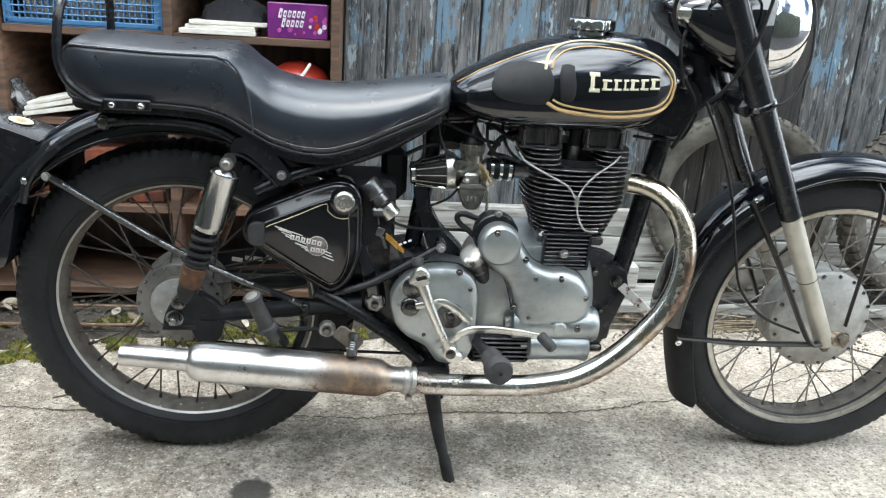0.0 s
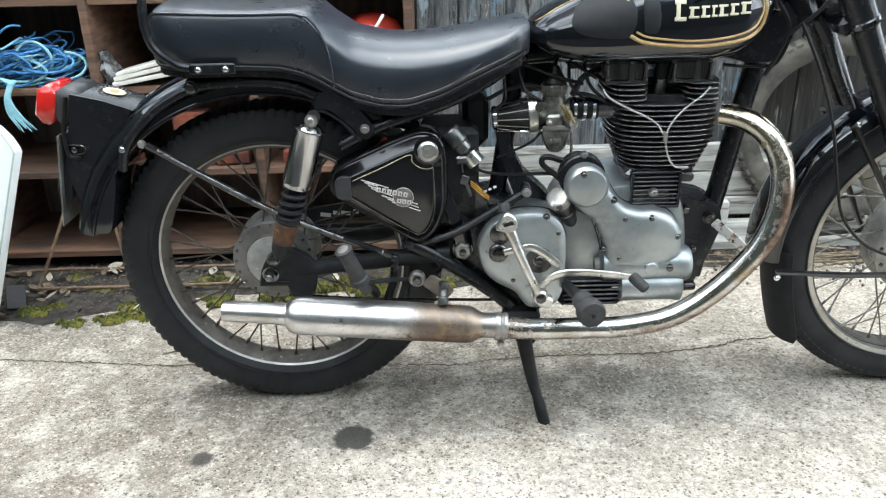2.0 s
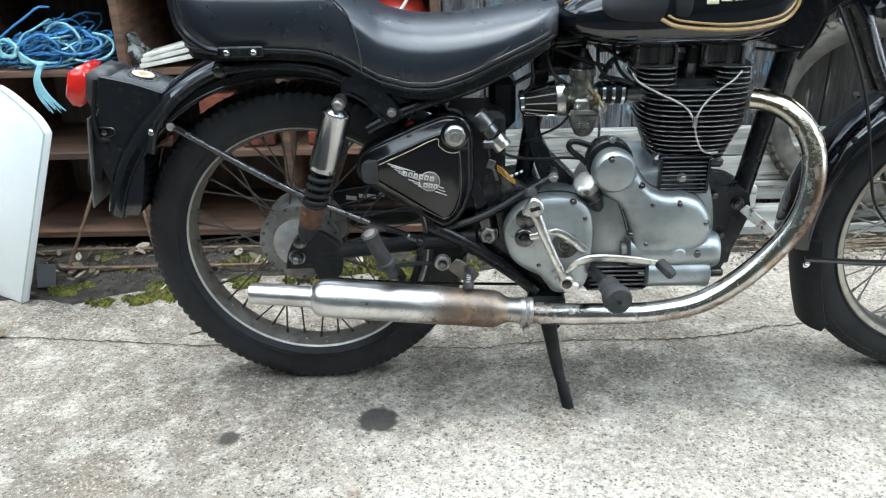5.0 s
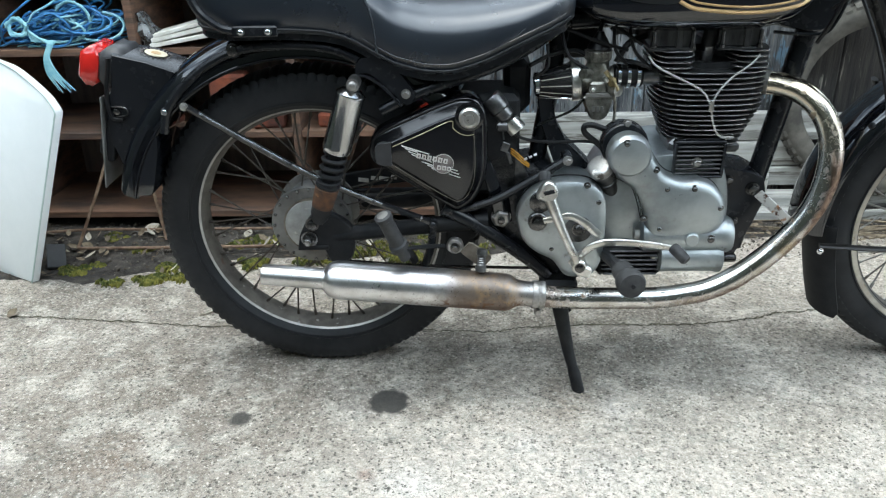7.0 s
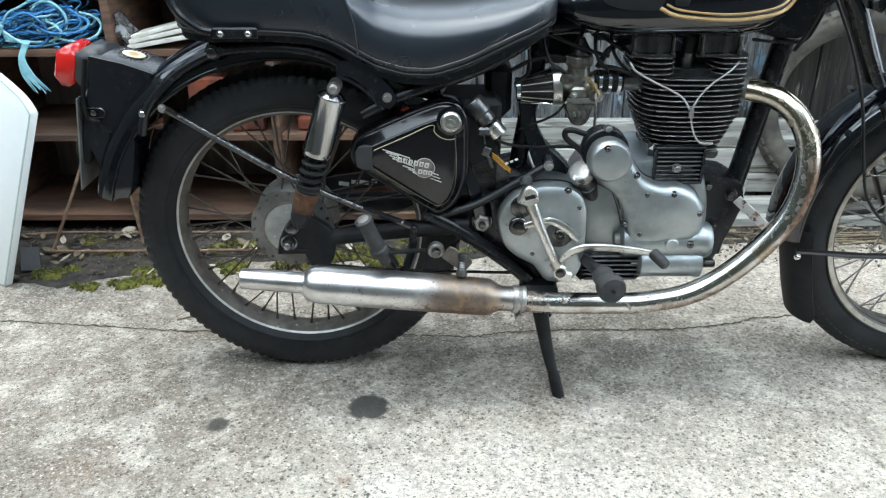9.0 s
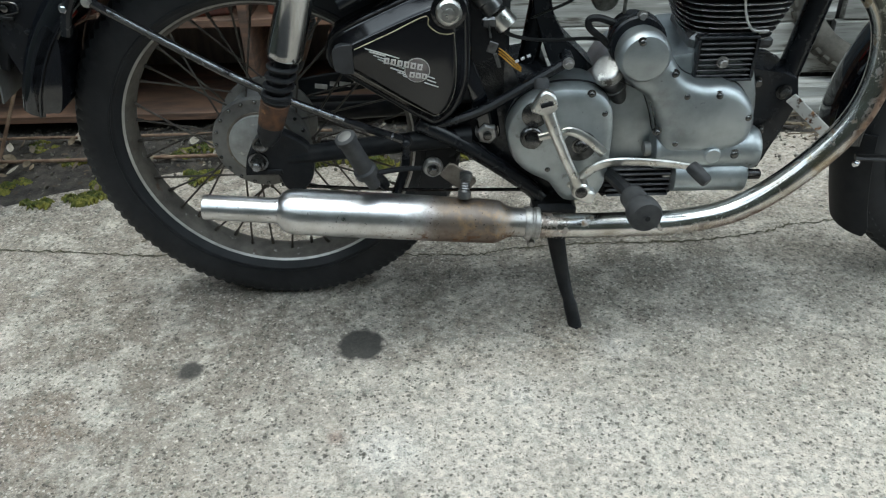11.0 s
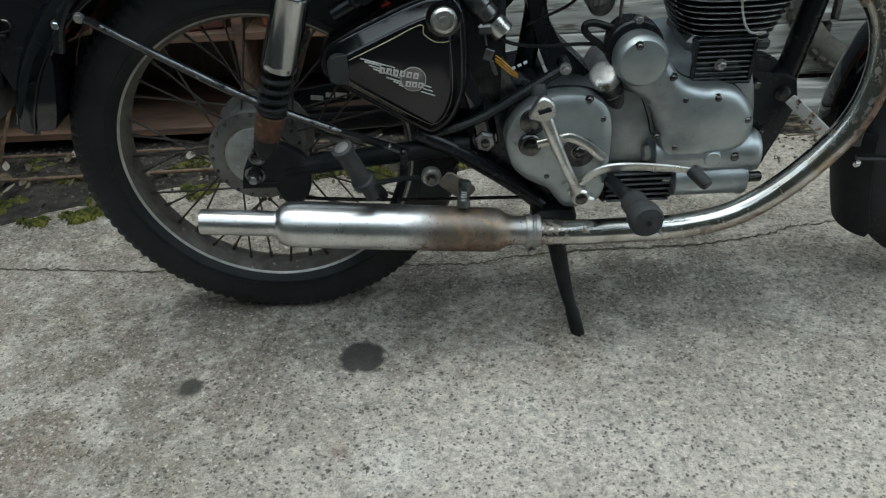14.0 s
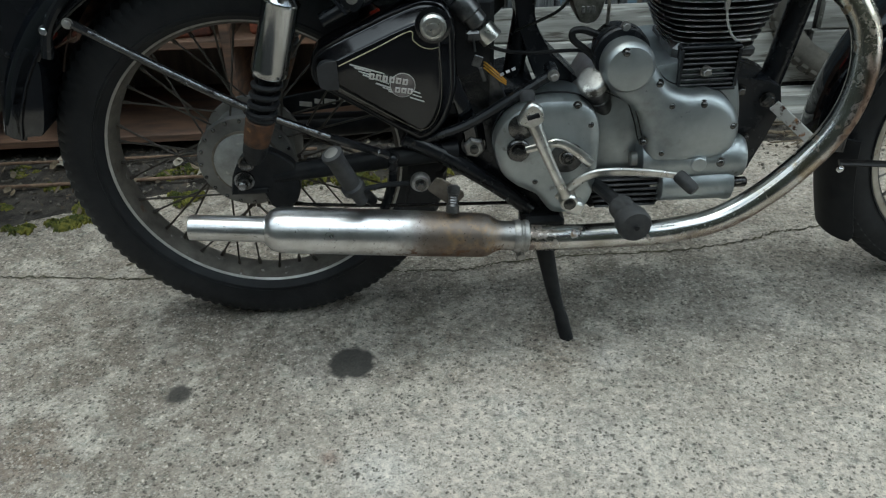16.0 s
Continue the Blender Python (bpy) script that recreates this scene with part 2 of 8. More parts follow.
cable_black = mat("cable_sheath", (0.007, 0.007, 0.008), (0.014, 0.014, 0.014), 0.4, 0, 60, spec=0.25)
cable_grey = mat("grey_cable", (0.46, 0.46, 0.44), (0.32, 0.31, 0.29), 0.45, 0.1, 60)
cable_orange = mat("orange_wire", (0.62, 0.30, 0.03), None, 0.4, 0, 60)
carb_metal = mat("stained_zinc", (0.42, 0.41, 0.365), (0.075, 0.07, 0.056), 0.34, 0.85, 38, rvar=0.2, bump=0.1, bscale=300)
lamp_glass = mat("lamp_glass", (0.9, 0.93, 0.92), None, 0.05, 0, 20, trans=0.85)
foam = mat("dark_gauze", (0.012, 0.012, 0.013), (0.03, 0.03, 0.03), 0.7, 0, 200, bump=0.4, bscale=700)

wood_shelf = mat("shelf_timber", (0.185, 0.098, 0.058), (0.062, 0.039, 0.028), 0.75, 0, 14, stretch=(0.35, 1, 4), bump=0.3, bscale=120, rand=0.15)
dark_board = mat("dark_back_board", (0.21, 0.165, 0.145), (0.115, 0.095, 0.085), 0.85, 0, 8, stretch=(4, 4, 0.5), bump=0.2, bscale=80)
bare_grey = mat("bare_weathered_timber", (0.46, 0.455, 0.42), (0.20, 0.195, 0.175), 0.85, 0, 13, stretch=(0.25, 3, 3), bump=0.5, bscale=60, rand=0.2,
                spots=[((0.10, 0.09, 0.075), 22, 0.58, 0.9), ((0.62, 0.62, 0.58), 9, 0.60, 0.7)])
rope_blue = mat("blue_rope", (0.075, 0.30, 0.56), (0.028, 0.14, 0.36), 0.6, 0, 60, bump=0.7, bscale=500)
rope_pale = mat("faded_rope", (0.34, 0.60, 0.62), (0.20, 0.46, 0.55), 0.65, 0, 60, bump=0.7, bscale=500)
white_plastic = mat("white_sheet", (0.86, 0.89, 0.88), (0.80, 0.84, 0.83), 0.35, 0, 5, spots=[((0.55, 0.52, 0.45), 9, 0.72, 0.5)])
panel_edge = mat("panel_edge", (0.55, 0.66, 0.62), (0.42, 0.52, 0.48), 0.4, 0, 20)
paper = mat("paper", (0.72, 0.70, 0.64), (0.56, 0.53, 0.46), 0.85, 0, 25)
crate_blue = mat("blue_plastic", (0.060, 0.180, 0.340), (0.040, 0.130, 0.270), 0.4, 0, 20)
straw = mat("beige_fibre", (0.46, 0.38, 0.29), (0.25, 0.20, 0.15), 0.9, 0, 60, bump=0.6, bscale=120)
purple = mat("purple_card", (0.105, 0.016, 0.135), (0.20, 0.026, 0.165), 0.30, 0, 16)
pink = mat("pink_print", (0.50, 0.10, 0.30), (0.36, 0.06, 0.26), 0.4, 0, 60)
white_print = mat("white_print", (0.8, 0.78, 0.8), None, 0.4, 0, 60)
red_plastic = mat("red_plastic", (0.50, 0.050, 0.028), (0.34, 0.03, 0.02), 0.25, 0, 20, coat=0.3)
brick_red = mat("terracotta", (0.24, 0.060, 0.025), (0.06, 0.020, 0.014), 0.8, 0, 18, bump=0.3, bscale=150)
dark_cloth = mat("dark_cloth", (0.006, 0.006, 0.008), (0.014, 0.014, 0.017), 0.9, 0, 40, bump=0.5, bscale=120)
teal = mat("teal_plastic", (0.04, 0.36, 0.40), None, 0.4, 0, 20)
clear_bag = mat("clear_film", (0.34, 0.34, 0.335), (0.12, 0.12, 0.12), 0.14, 0, 26, span=(0.42, 0.58), trans=0.55)
moss_green = mat("moss", (0.050, 0.066, 0.012), (0.200, 0.185, 0.034), 0.95, 0, 38, span=(0.42, 0.60), bump=0.8, bscale=400)
soil = mat("damp_soil", (0.017, 0.0145, 0.012), (0.068, 0.058, 0.048), 0.95, 0, 26, spots=[((0.17, 0.155, 0.13), 90, 0.64, 0.95), ((0.008, 0.007, 0.006), 60, 0.62, 0.95)], bump=0.9, bscale=120, bdist=0.006)
pale_leaf = mat("bleached_leaf", (0.52, 0.48, 0.40), (0.30, 0.26, 0.20), 0.8, 0, 60, rand=0.25)
leaf_dry = mat("dry_leaf", (0.21, 0.17, 0.115), (0.09, 0.065, 0.04), 0.85, 0, 60, rand=0.35)
crack_dirt = mat("crack_dirt", (0.045, 0.040, 0.032), (0.085, 0.080, 0.045), 0.95, 0, 40)
litter_mat = mat("leaf_crumbs", (0.10, 0.075, 0.050), (0.035, 0.027, 0.02), 0.9, 0, 7, spots=[((0.30, 0.27, 0.20), 19, 0.60, 0.9)])
slate = mat("slate_grey", (0.026, 0.027, 0.028), (0.012, 0.013, 0.014), 0.6, 0, 15)


def silencer_metal():
    """Chrome that turns from bright at the tail to brown, scaly rust ahead and along the underside."""
    m = mat("silencer_chrome", (0.84, 0.84, 0.85), (0.60, 0.59, 0.58), 0.31, 1.0, 16, rvar=0.18, bump=0.10, bscale=260)
    n, l = m.node_tree.nodes, m.node_tree.links
    p = n["Principled BSDF"]
    tc, sep = n.new("ShaderNodeTexCoord"), n.new("ShaderNodeSeparateXYZ")
    l.new(tc.outputs["Object"], sep.inputs["Vector"])

    def tex(s, d):
        t = n.new("ShaderNodeTexNoise")
        t.inputs["Scale"].default_value, t.inputs["Detail"].default_value, t.inputs["Roughness"].default_value = s, d, 0.7
        l.new(tc.outputs["Object"], t.inputs["Vector"])
        return t.outputs["Fac"]

    def op(kind, a, b, c=None):
        x = n.new("ShaderNodeMath")
        x.operation = kind
        for k, v in enumerate((a, b) if c is None else (a, b, c)):
            if isinstance(v, (int, float)):
                x.inputs[k].default_value = v
            else:
                l.new(v, x.inputs[k])
        return x.outputs["Value"]

    def rng_(v, lo, hi, a=0.0, b=1.0):
        r = n.new("ShaderNodeMapRange")
        r.inputs["From Min"].default_value, r.inputs["From Max"].default_value = lo, hi
        r.inputs["To Min"].default_value, r.inputs["To Max"].default_value = a, b
        l.new(v, r.inputs["Value"])
        return r.outputs["Result"]

    def over(fac, key, value):
        """Lays a colour or a number over what already feeds the socket."""
        x = n.new("ShaderNodeMix")
        x.data_type = "RGBA" if isinstance(value, tuple) else "FLOAT"
        l.new(fac, x.inputs["Factor"])
        sock = p.inputs[key]
        src = x.inputs["A"]
        if sock.is_linked:
            l.new(sock.links[0].from_socket, src)
        else:
            src.default_value = sock.default_value
        x.inputs["B"].default_value = (*value, 1) if isinstance(value, tuple) else value
        l.new(x.outputs["Result"], sock)

    X, Z = sep.outputs["X"], sep.outputs["Z"]
    rel = op("ADD", op("MULTIPLY_ADD", X, 0.0906, Z), -0.2902)          # height above the axis
    coarse, fine = tex(22, 6), tex(75, 7)
    ahead = rng_(op("MULTIPLY_ADD", coarse, 0.10, X), 0.285, 0.345)
    low = rng_(op("MULTIPLY_ADD", coarse, 0.05, rel), 0.045, 0.000)
    scale = rng_(fine, 0.38, 0.58)
    bright = rng_(op("MULTIPLY_ADD", coarse, 0.05, X), 0.440, 0.400)          # the shoulder by the neck stays brighter
    brown = op("MULTIPLY", op("MULTIPLY", ahead, op("MULTIPLY_ADD", low, 0.60, 0.40)), bright)
    grey = op("MULTIPLY", ahead, op("MULTIPLY_ADD", bright, 0.45, 0.50))
    over(grey, "Base Color", (0.215, 0.180, 0.152))
    over(grey, "Roughness", 0.42)
    over(op("MULTIPLY", brown, rng_(scale, 0, 1, 0.72, 1.0)), "Base Color", (0.115, 0.076, 0.055))
    over(brown, "Roughness", 0.55)
    over(brown, "Metallic", 0.6)
    tan = op("MULTIPLY", rng_(tex(16, 5), 0.50, 0.62), op("MULTIPLY", rng_(X, 0.285, 0.335), rng_(X, 0.415, 0.385)))
    over(op("MULTIPLY", tan, 0.75), "Base Color", (0.38, 0.245, 0.125))
    flecks = op("MULTIPLY", rng_(fine, 0.54, 0.60), op("MULTIPLY", rng_(X, 0.15, 0.26), rng_(rel, 0.004, -0.016)))
    over(op("MULTIPLY", flecks, 0.85), "Base Color", (0.16, 0.075, 0.03))
    over(flecks, "Roughness", 0.7)
    under = op("MULTIPLY", rng_(op("MULTIPLY_ADD", coarse, 0.02, rel), -0.002, -0.024), rng_(X, 0.12, 0.28))
    over(op("MULTIPLY", under, 0.85), "Base Color", (0.105, 0.056, 0.038))
    over(op("MULTIPLY", under, 0.85), "Roughness", 0.6)
    over(op("MULTIPLY", under, 0.7), "Metallic", 0.3)
    pits = rng_(tex(190, 3), 0.645, 0.69)
    over(op("MULTIPLY", pits, rng_(X, -0.05, 0.30, 0.35, 1.0)), "Base Color", (0.035, 0.025, 0.02))
    over(pits, "Roughness", 0.8)
    return m


silencer_skin = silencer_metal()


def stain_pipe(m):
    """Heat-browned, rust-flecked outer flank of the swept pipe, and a brown start by the clamp."""
    n, l = m.node_tree.nodes, m.node_tree.links
    p = n["Principled BSDF"]
    tc, sep = n.new("ShaderNodeTexCoord"), n.new("ShaderNodeSeparateXYZ")
    l.new(tc.outputs["Object"], sep.inputs["Vector"])

    def math_(kind, a, b, c=None):
        x = n.new("ShaderNodeMath")
        x.operation = kind
        for k, v in enumerate((a, b) if c is None else (a, b, c)):
            if isinstance(v, (int, float)):
                x.inputs[k].default_value = v
            else:
                l.new(v, x.inputs[k])
        return x.outputs["Value"]

    def span_(v, lo, hi):
        r = n.new("ShaderNodeMapRange")
        r.inputs["From Min"].default_value, r.inputs["From Max"].default_value = lo, hi
        l.new(v, r.inputs["Value"])
        return r.outputs["Result"]

    def cloud(s):
        t = n.new("ShaderNodeTexNoise")
        t.inputs["Scale"].default_value, t.inputs["Detail"].default_value, t.inputs["Roughness"].default_value = s, 7.0, 0.7
        l.new(tc.outputs["Object"], t.inputs["Vector"])
        return t.outputs["Fac"]

    def over(fac, key, value):
        x = n.new("ShaderNodeMix")
        x.data_type = "RGBA" if isinstance(value, tuple) else "FLOAT"
        l.new(fac, x.inputs["Factor"])
        l.new(p.inputs[key].links[0].from_socket, x.inputs["A"])
        x.inputs["B"].default_value = (*value, 1) if isinstance(value, tuple) else value
        l.new(x.outputs["Result"], p.inputs[key])

    X, Z = sep.outputs["X"], sep.outputs["Z"]
    dx, dz = math_("ADD", X, -0.70), math_("ADD", Z, -0.49)
    out = math_("SQRT", math_("MULTIPLY_ADD", dx, dx, math_("MULTIPLY", dz, dz)), 0.0)
    big, small = cloud(13), cloud(60)
    bend = math_("MULTIPLY", span_(math_("MULTIPLY_ADD", big, 0.022, out), 0.258, 0.272), math_("MULTIPLY", span_(X, 0.66, 0.80), span_(Z, 0.60, 0.50)))
    start = math_("MULTIPLY", span_(math_("MULTIPLY_ADD", big, 0.12, X), 0.585, 0.50), 0.75)
    low = math_("MULTIPLY", span_(math_("MULTIPLY_ADD", big, 0.012, Z), 0.232, 0.222), span_(X, 0.75, 0.62))
    brown = math_("MAXIMUM", math_("MAXIMUM", bend, start), math_("MULTIPLY", low, 0.7))
    over(math_("MULTIPLY", brown, 0.85), "Base Color", (0.215, 0.125, 0.078))
    over(math_("MULTIPLY", brown, 0.6), "Roughness", 0.38)
    fleck = math_("MULTIPLY", span_(small, 0.50, 0.57), brown)
    over(math_("MULTIPLY", fleck, 0.85), "Base Color", (0.085, 0.042, 0.024))
    over(fleck, "Roughness", 0.75)
    over(math_("MULTIPLY", fleck, 0.8), "Metallic", 0.15)
    gilt = math_("MULTIPLY", span_(Z, 0.50, 0.60), 0.55)
    over(gilt, "Base Color", (0.60, 0.50, 0.34))


stain_pipe(pipe_chrome)


def plank_paint():
    """Old vertical boards: bare grey-brown wood with flakes of blue and dark paint along the grain."""
    m = mat("peeling_blue_boards", (0.150, 0.152, 0.150), (0.036, 0.040, 0.044), 0.8, 0, 17, stretch=(3.2, 1, 0.5), bump=0.8, bscale=60, rand=0.30, bdist=0.004,
            spots=[((0.25, 0.24, 0.22), 22, 0.62, 0.85), ((0.13, 0.10, 0.075), 9, 0.60, 0.9), ((0.30, 0.30, 0.285), 55, 0.635, 0.8), ((0.016, 0.016, 0.018), 21, 0.575, 0.9)])
    # ragged flakes of blue paint and dark splits along the grain
    n, l = m.node_tree.nodes, m.node_tree.links
    p = n["Principled BSDF"]
    tc, oi = n.new("ShaderNodeTexCoord"), n.new("ShaderNodeObjectInfo")
    mv = n.new("ShaderNodeVectorMath")
    mv.operation = "MULTIPLY_ADD"
    l.new(oi.outputs["Random"], mv.inputs[0])
    mv.inputs[1].default_value = (23.0, 11.0, 31.0)
    l.new(tc.outputs["Object"], mv.inputs[2])
    for stretch, sc, detail, lo, hi, amount, colour in (((2.4, 1, 0.75), 6.0, 12.0, 0.545, 0.575, 0.85, (0.120, 0.205, 0.275)), ((2.6, 1, 0.8), 9.0, 12.0, 0.600, 0.625, 0.85, (0.33, 0.41, 0.44)),
                                                        ((26, 1, 0.5), 5.0, 9.0, 0.560, 0.62, 0.60, (0.205, 0.200, 0.185)), ((30, 1, 0.6), 4.0, 9.0, 0.570, 0.61, 0.85, (0.018, 0.018, 0.019)),
                                                        ((3, 1, 3), 34.0, 8.0, 0.655, 0.68, 0.80, (0.03, 0.028, 0.026))):
        mp = n.new("ShaderNodeMapping")
        mp.inputs["Scale"].default_value = stretch
        l.new(mv.outputs["Vector"], mp.inputs["Vector"])
        t = n.new("ShaderNodeTexNoise")
        t.inputs["Scale"].default_value, t.inputs["Detail"].default_value, t.inputs["Roughness"].default_value = sc, detail, 0.72
        l.new(mp.outputs["Vector"], t.inputs["Vector"])
        r = n.new("ShaderNodeMapRange")
        r.inputs["From Min"].default_value, r.inputs["From Max"].default_value, r.inputs["To Max"].default_value = lo, hi, amount
        l.new(t.outputs["Fac"], r.inputs["Value"])
        x = n.new("ShaderNodeMix")
        x.data_type = "RGBA"
        l.new(r.outputs["Result"], x.inputs["Factor"])
        l.new(p.inputs["Base Color"].links[0].from_socket, x.inputs["A"])
        x.inputs["B"].default_value = (*colour, 1)
        l.new(x.outputs["Result"], p.inputs["Base Color"])
    return m


planks_mat = plank_paint()
brown_boards = mat("bare_brown_boards", (0.048, 0.043, 0.037), (0.013, 0.012, 0.012), 0.85, 0, 14, stretch=(4, 1, 0.3), bump=0.8, bscale=40, rand=0.2, bdist=0.004, spots=[((0.19, 0.175, 0.15), 18, 0.62, 0.9), ((0.02, 0.02, 0.02), 11, 0.60, 0.9)])


def concrete_mat():
    """Weathered exposed-aggregate concrete with soft blotches, the bike's painted-in shade, pale scuffs and two oil
    drips.
    """
    m = bpy.data.materials.new("weathered_concrete")
    m.use_nodes = True
    n, l = m.node_tree.nodes, m.node_tree.links
    p = n["Principled BSDF"]
    tc = n.new("ShaderNodeTexCoord")

    def tex(s, d=6.0, r=0.6, kind="ShaderNodeTexNoise"):
        t = n.new(kind)
        t.inputs["Scale"].default_value = s
        if kind == "ShaderNodeTexNoise":
            t.inputs["Detail"].default_value, t.inputs["Roughness"].default_value = d, r
        l.new(tc.outputs["Object"], t.inputs["Vector"])
        return t

    def rng(fac, lo, hi, a=0.0, b=1.0):
        r = n.new("ShaderNodeMapRange")
        r.inputs["From Min"].default_value, r.inputs["From Max"].default_value = lo, hi
        r.inputs["To Min"].default_value, r.inputs["To Max"].default_value = a, b
        l.new(fac, r.inputs["Value"])
        return r.outputs["Result"]

    def blend(fac, a, b, kind="MIX"):
        x = n.new("ShaderNodeMix")
        x.data_type, x.blend_type = "RGBA", kind
        l.new(fac, x.inputs["Factor"])
        for key, v in (("A", a), ("B", b)):
            if isinstance(v, tuple):
                x.inputs[key].default_value = (*v, 1)
            else:
                l.new(v, x.inputs[key])
        return x.outputs["Result"]

    def mult(a, b):
        x = n.new("ShaderNodeMath")
        x.operation = "MULTIPLY"
        for k, v in enumerate((a, b)):
            if isinstance(v, float):
                x.inputs[k].default_value = v
            else:
                l.new(v, x.inputs[k])
        return x.outputs["Value"]

    col = blend(rng(tex(2.2).outputs["Fac"], 0.36, 0.64), (0.485, 0.452, 0.396), (0.365, 0.338, 0.295))
    wob = n.new("ShaderNodeTexNoise")
    wob.inputs["Scale"].default_value = 34.0
    wob.inputs["Detail"].default_value = 4.0
    l.new(tc.outputs["Object"], wob.inputs["Vector"])

    def stains_and_shade(col, rows):
        """Soft-edged patches of staining and painted-in shade: (x, y, radius, strength, softness, colour)."""
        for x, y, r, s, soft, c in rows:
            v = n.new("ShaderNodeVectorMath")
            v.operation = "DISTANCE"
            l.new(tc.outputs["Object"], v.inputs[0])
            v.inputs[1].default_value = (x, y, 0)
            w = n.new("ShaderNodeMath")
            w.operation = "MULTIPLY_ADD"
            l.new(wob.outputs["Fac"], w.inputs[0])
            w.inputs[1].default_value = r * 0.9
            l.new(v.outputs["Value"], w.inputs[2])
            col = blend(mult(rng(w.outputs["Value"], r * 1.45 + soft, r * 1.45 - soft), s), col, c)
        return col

    # dark patches under the bike carry its shade besides grime; wide pale ones, sunlight
    col = stains_and_shade(col, ((0.75, -0.52, 0.50, 0.42, 0.40, (0.76, 0.73, 0.665)), (-0.12, 0.02, 0.30, 0.42, 0.26, (0.18, 0.16, 0.135)), (0.24, -0.44, 0.28, 0.45, 0.24, (0.755, 0.73, 0.675)), (0.20, -0.45, 0.05, 0.8, 0.03, (0.78, 0.78, 0.74)), (0.60, -0.22, 0.035, 0.85, 0.02, (0.80, 0.80, 0.77)), (0.42, -0.335, 0.03, 0.7, 0.02, (0.80, 0.79, 0.75)), (0.33, -0.285, 0.02, 0.7, 0.015, (0.80, 0.79, 0.75)), (0.55, -0.40, 0.045, 0.6, 0.04, (0.80, 0.79, 0.75)), (-0.22, -0.13, 0.035, 0.55, 0.02, (0.76, 0.74, 0.69)), (0.07, -0.235, 0.03, 0.6, 0.02, (0.76, 0.76, 0.73)),
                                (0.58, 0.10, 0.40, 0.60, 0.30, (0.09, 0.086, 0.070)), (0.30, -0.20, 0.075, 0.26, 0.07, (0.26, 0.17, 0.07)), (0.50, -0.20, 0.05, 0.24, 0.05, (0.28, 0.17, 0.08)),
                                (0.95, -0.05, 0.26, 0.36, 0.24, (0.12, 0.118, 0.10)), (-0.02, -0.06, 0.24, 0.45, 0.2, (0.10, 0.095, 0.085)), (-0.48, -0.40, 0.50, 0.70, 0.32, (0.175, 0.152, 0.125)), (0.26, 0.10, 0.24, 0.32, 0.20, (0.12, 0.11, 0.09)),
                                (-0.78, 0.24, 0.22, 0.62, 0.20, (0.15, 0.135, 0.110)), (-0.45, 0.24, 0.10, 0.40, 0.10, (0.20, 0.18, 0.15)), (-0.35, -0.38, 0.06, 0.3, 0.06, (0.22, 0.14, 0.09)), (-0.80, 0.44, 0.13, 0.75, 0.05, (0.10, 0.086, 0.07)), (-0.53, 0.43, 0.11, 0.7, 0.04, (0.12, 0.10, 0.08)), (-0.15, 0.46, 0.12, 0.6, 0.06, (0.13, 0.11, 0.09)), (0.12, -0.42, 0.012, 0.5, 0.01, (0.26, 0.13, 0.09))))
    col = blend(rng(tex(9.0).outputs["Fac"], 0.48, 0.66), col, (0.56, 0.543, 0.49))
    grain = tex(30.0, 9.0, 0.85).outputs["Fac"]
    col = blend(mult(rng(grain, 0.48, 0.36), 0.66), col, (0.13, 0.164, 0.145))
    col = blend(mult(rng(grain, 0.55, 0.66), 0.32), col, (0.66, 0.645, 0.60))
    # aggregate: stones of a few millimetres, each with its own tone
    wn_ = n.new("ShaderNodeTexNoise")
    wn_.inputs["Scale"].default_value = 260.0
    l.new(tc.outputs["Object"], wn_.inputs["Vector"])
    wv = n.new("ShaderNodeVectorMath")
    wv.operation = "MULTIPLY_ADD"
    l.new(wn_.outputs["Color"], wv.inputs[0])
    wv.inputs[1].default_value = (0.006, 0.006, 0.006)
    l.new(tc.outputs["Object"], wv.inputs[2])
    for size, dark, light, amount in ((380.0, 0.22, 0.79, 0.50), (210.0, 0.140, 0.892, 0.84), (120.0, 0.052, 0.968, 0.80)):
        cell = tex(size, kind="ShaderNodeTexVoronoi")
        l.new(wv.outputs["Vector"], cell.inputs["Vector"])
        sep = n.new("ShaderNodeSeparateColor")
        l.new(cell.outputs["Color"], sep.inputs["Color"])
        core = rng(cell.outputs["Distance"], 0.75, 0.40)
        col = blend(mult(mult(rng(sep.outputs["Red"], dark, dark - 0.05), core), amount), col, (0.060, 0.057, 0.048))
        col = blend(mult(mult(rng(sep.outputs["Red"], light, light + 0.05), core), amount * 0.68), col, (0.73, 0.71, 0.655))
    speck = tex(200.0, 4.0, 0.7).outputs["Fac"]
    col = blend(mult(rng(tex(12.0, 9.0, 0.8).outputs["Fac"], 0.61, 0.70), 0.55), col, (0.70, 0.69, 0.65))
    col = blend(mult(rng(tex(5.0, 8.0, 0.8).outputs["Fac"], 0.53, 0.66), 0.50), col, (0.17, 0.162, 0.14))
    crust = mult(rng(tex(3.6, 10.0, 0.85).outputs["Fac"], 0.50, 0.62), rng(tex(48.0, 8.0, 0.85).outputs["Fac"], 0.42, 0.56))
    col = blend(mult(crust, 0.42), col, (0.755, 0.73, 0.675))
    # sandy relief of the worn skin, and the warm cast of the cement
    fine = tex(70.0, 8.0, 0.8).outputs["Fac"]
    one = rng(fine, 0.0, 1.0, 1.0, 1.0)
    col = blend(one, col, rng(fine, 0.40, 0.60, 0.66, 1.27), "MULTIPLY")
    col = blend(one, col, (0.985, 0.918, 0.866), "MULTIPLY")
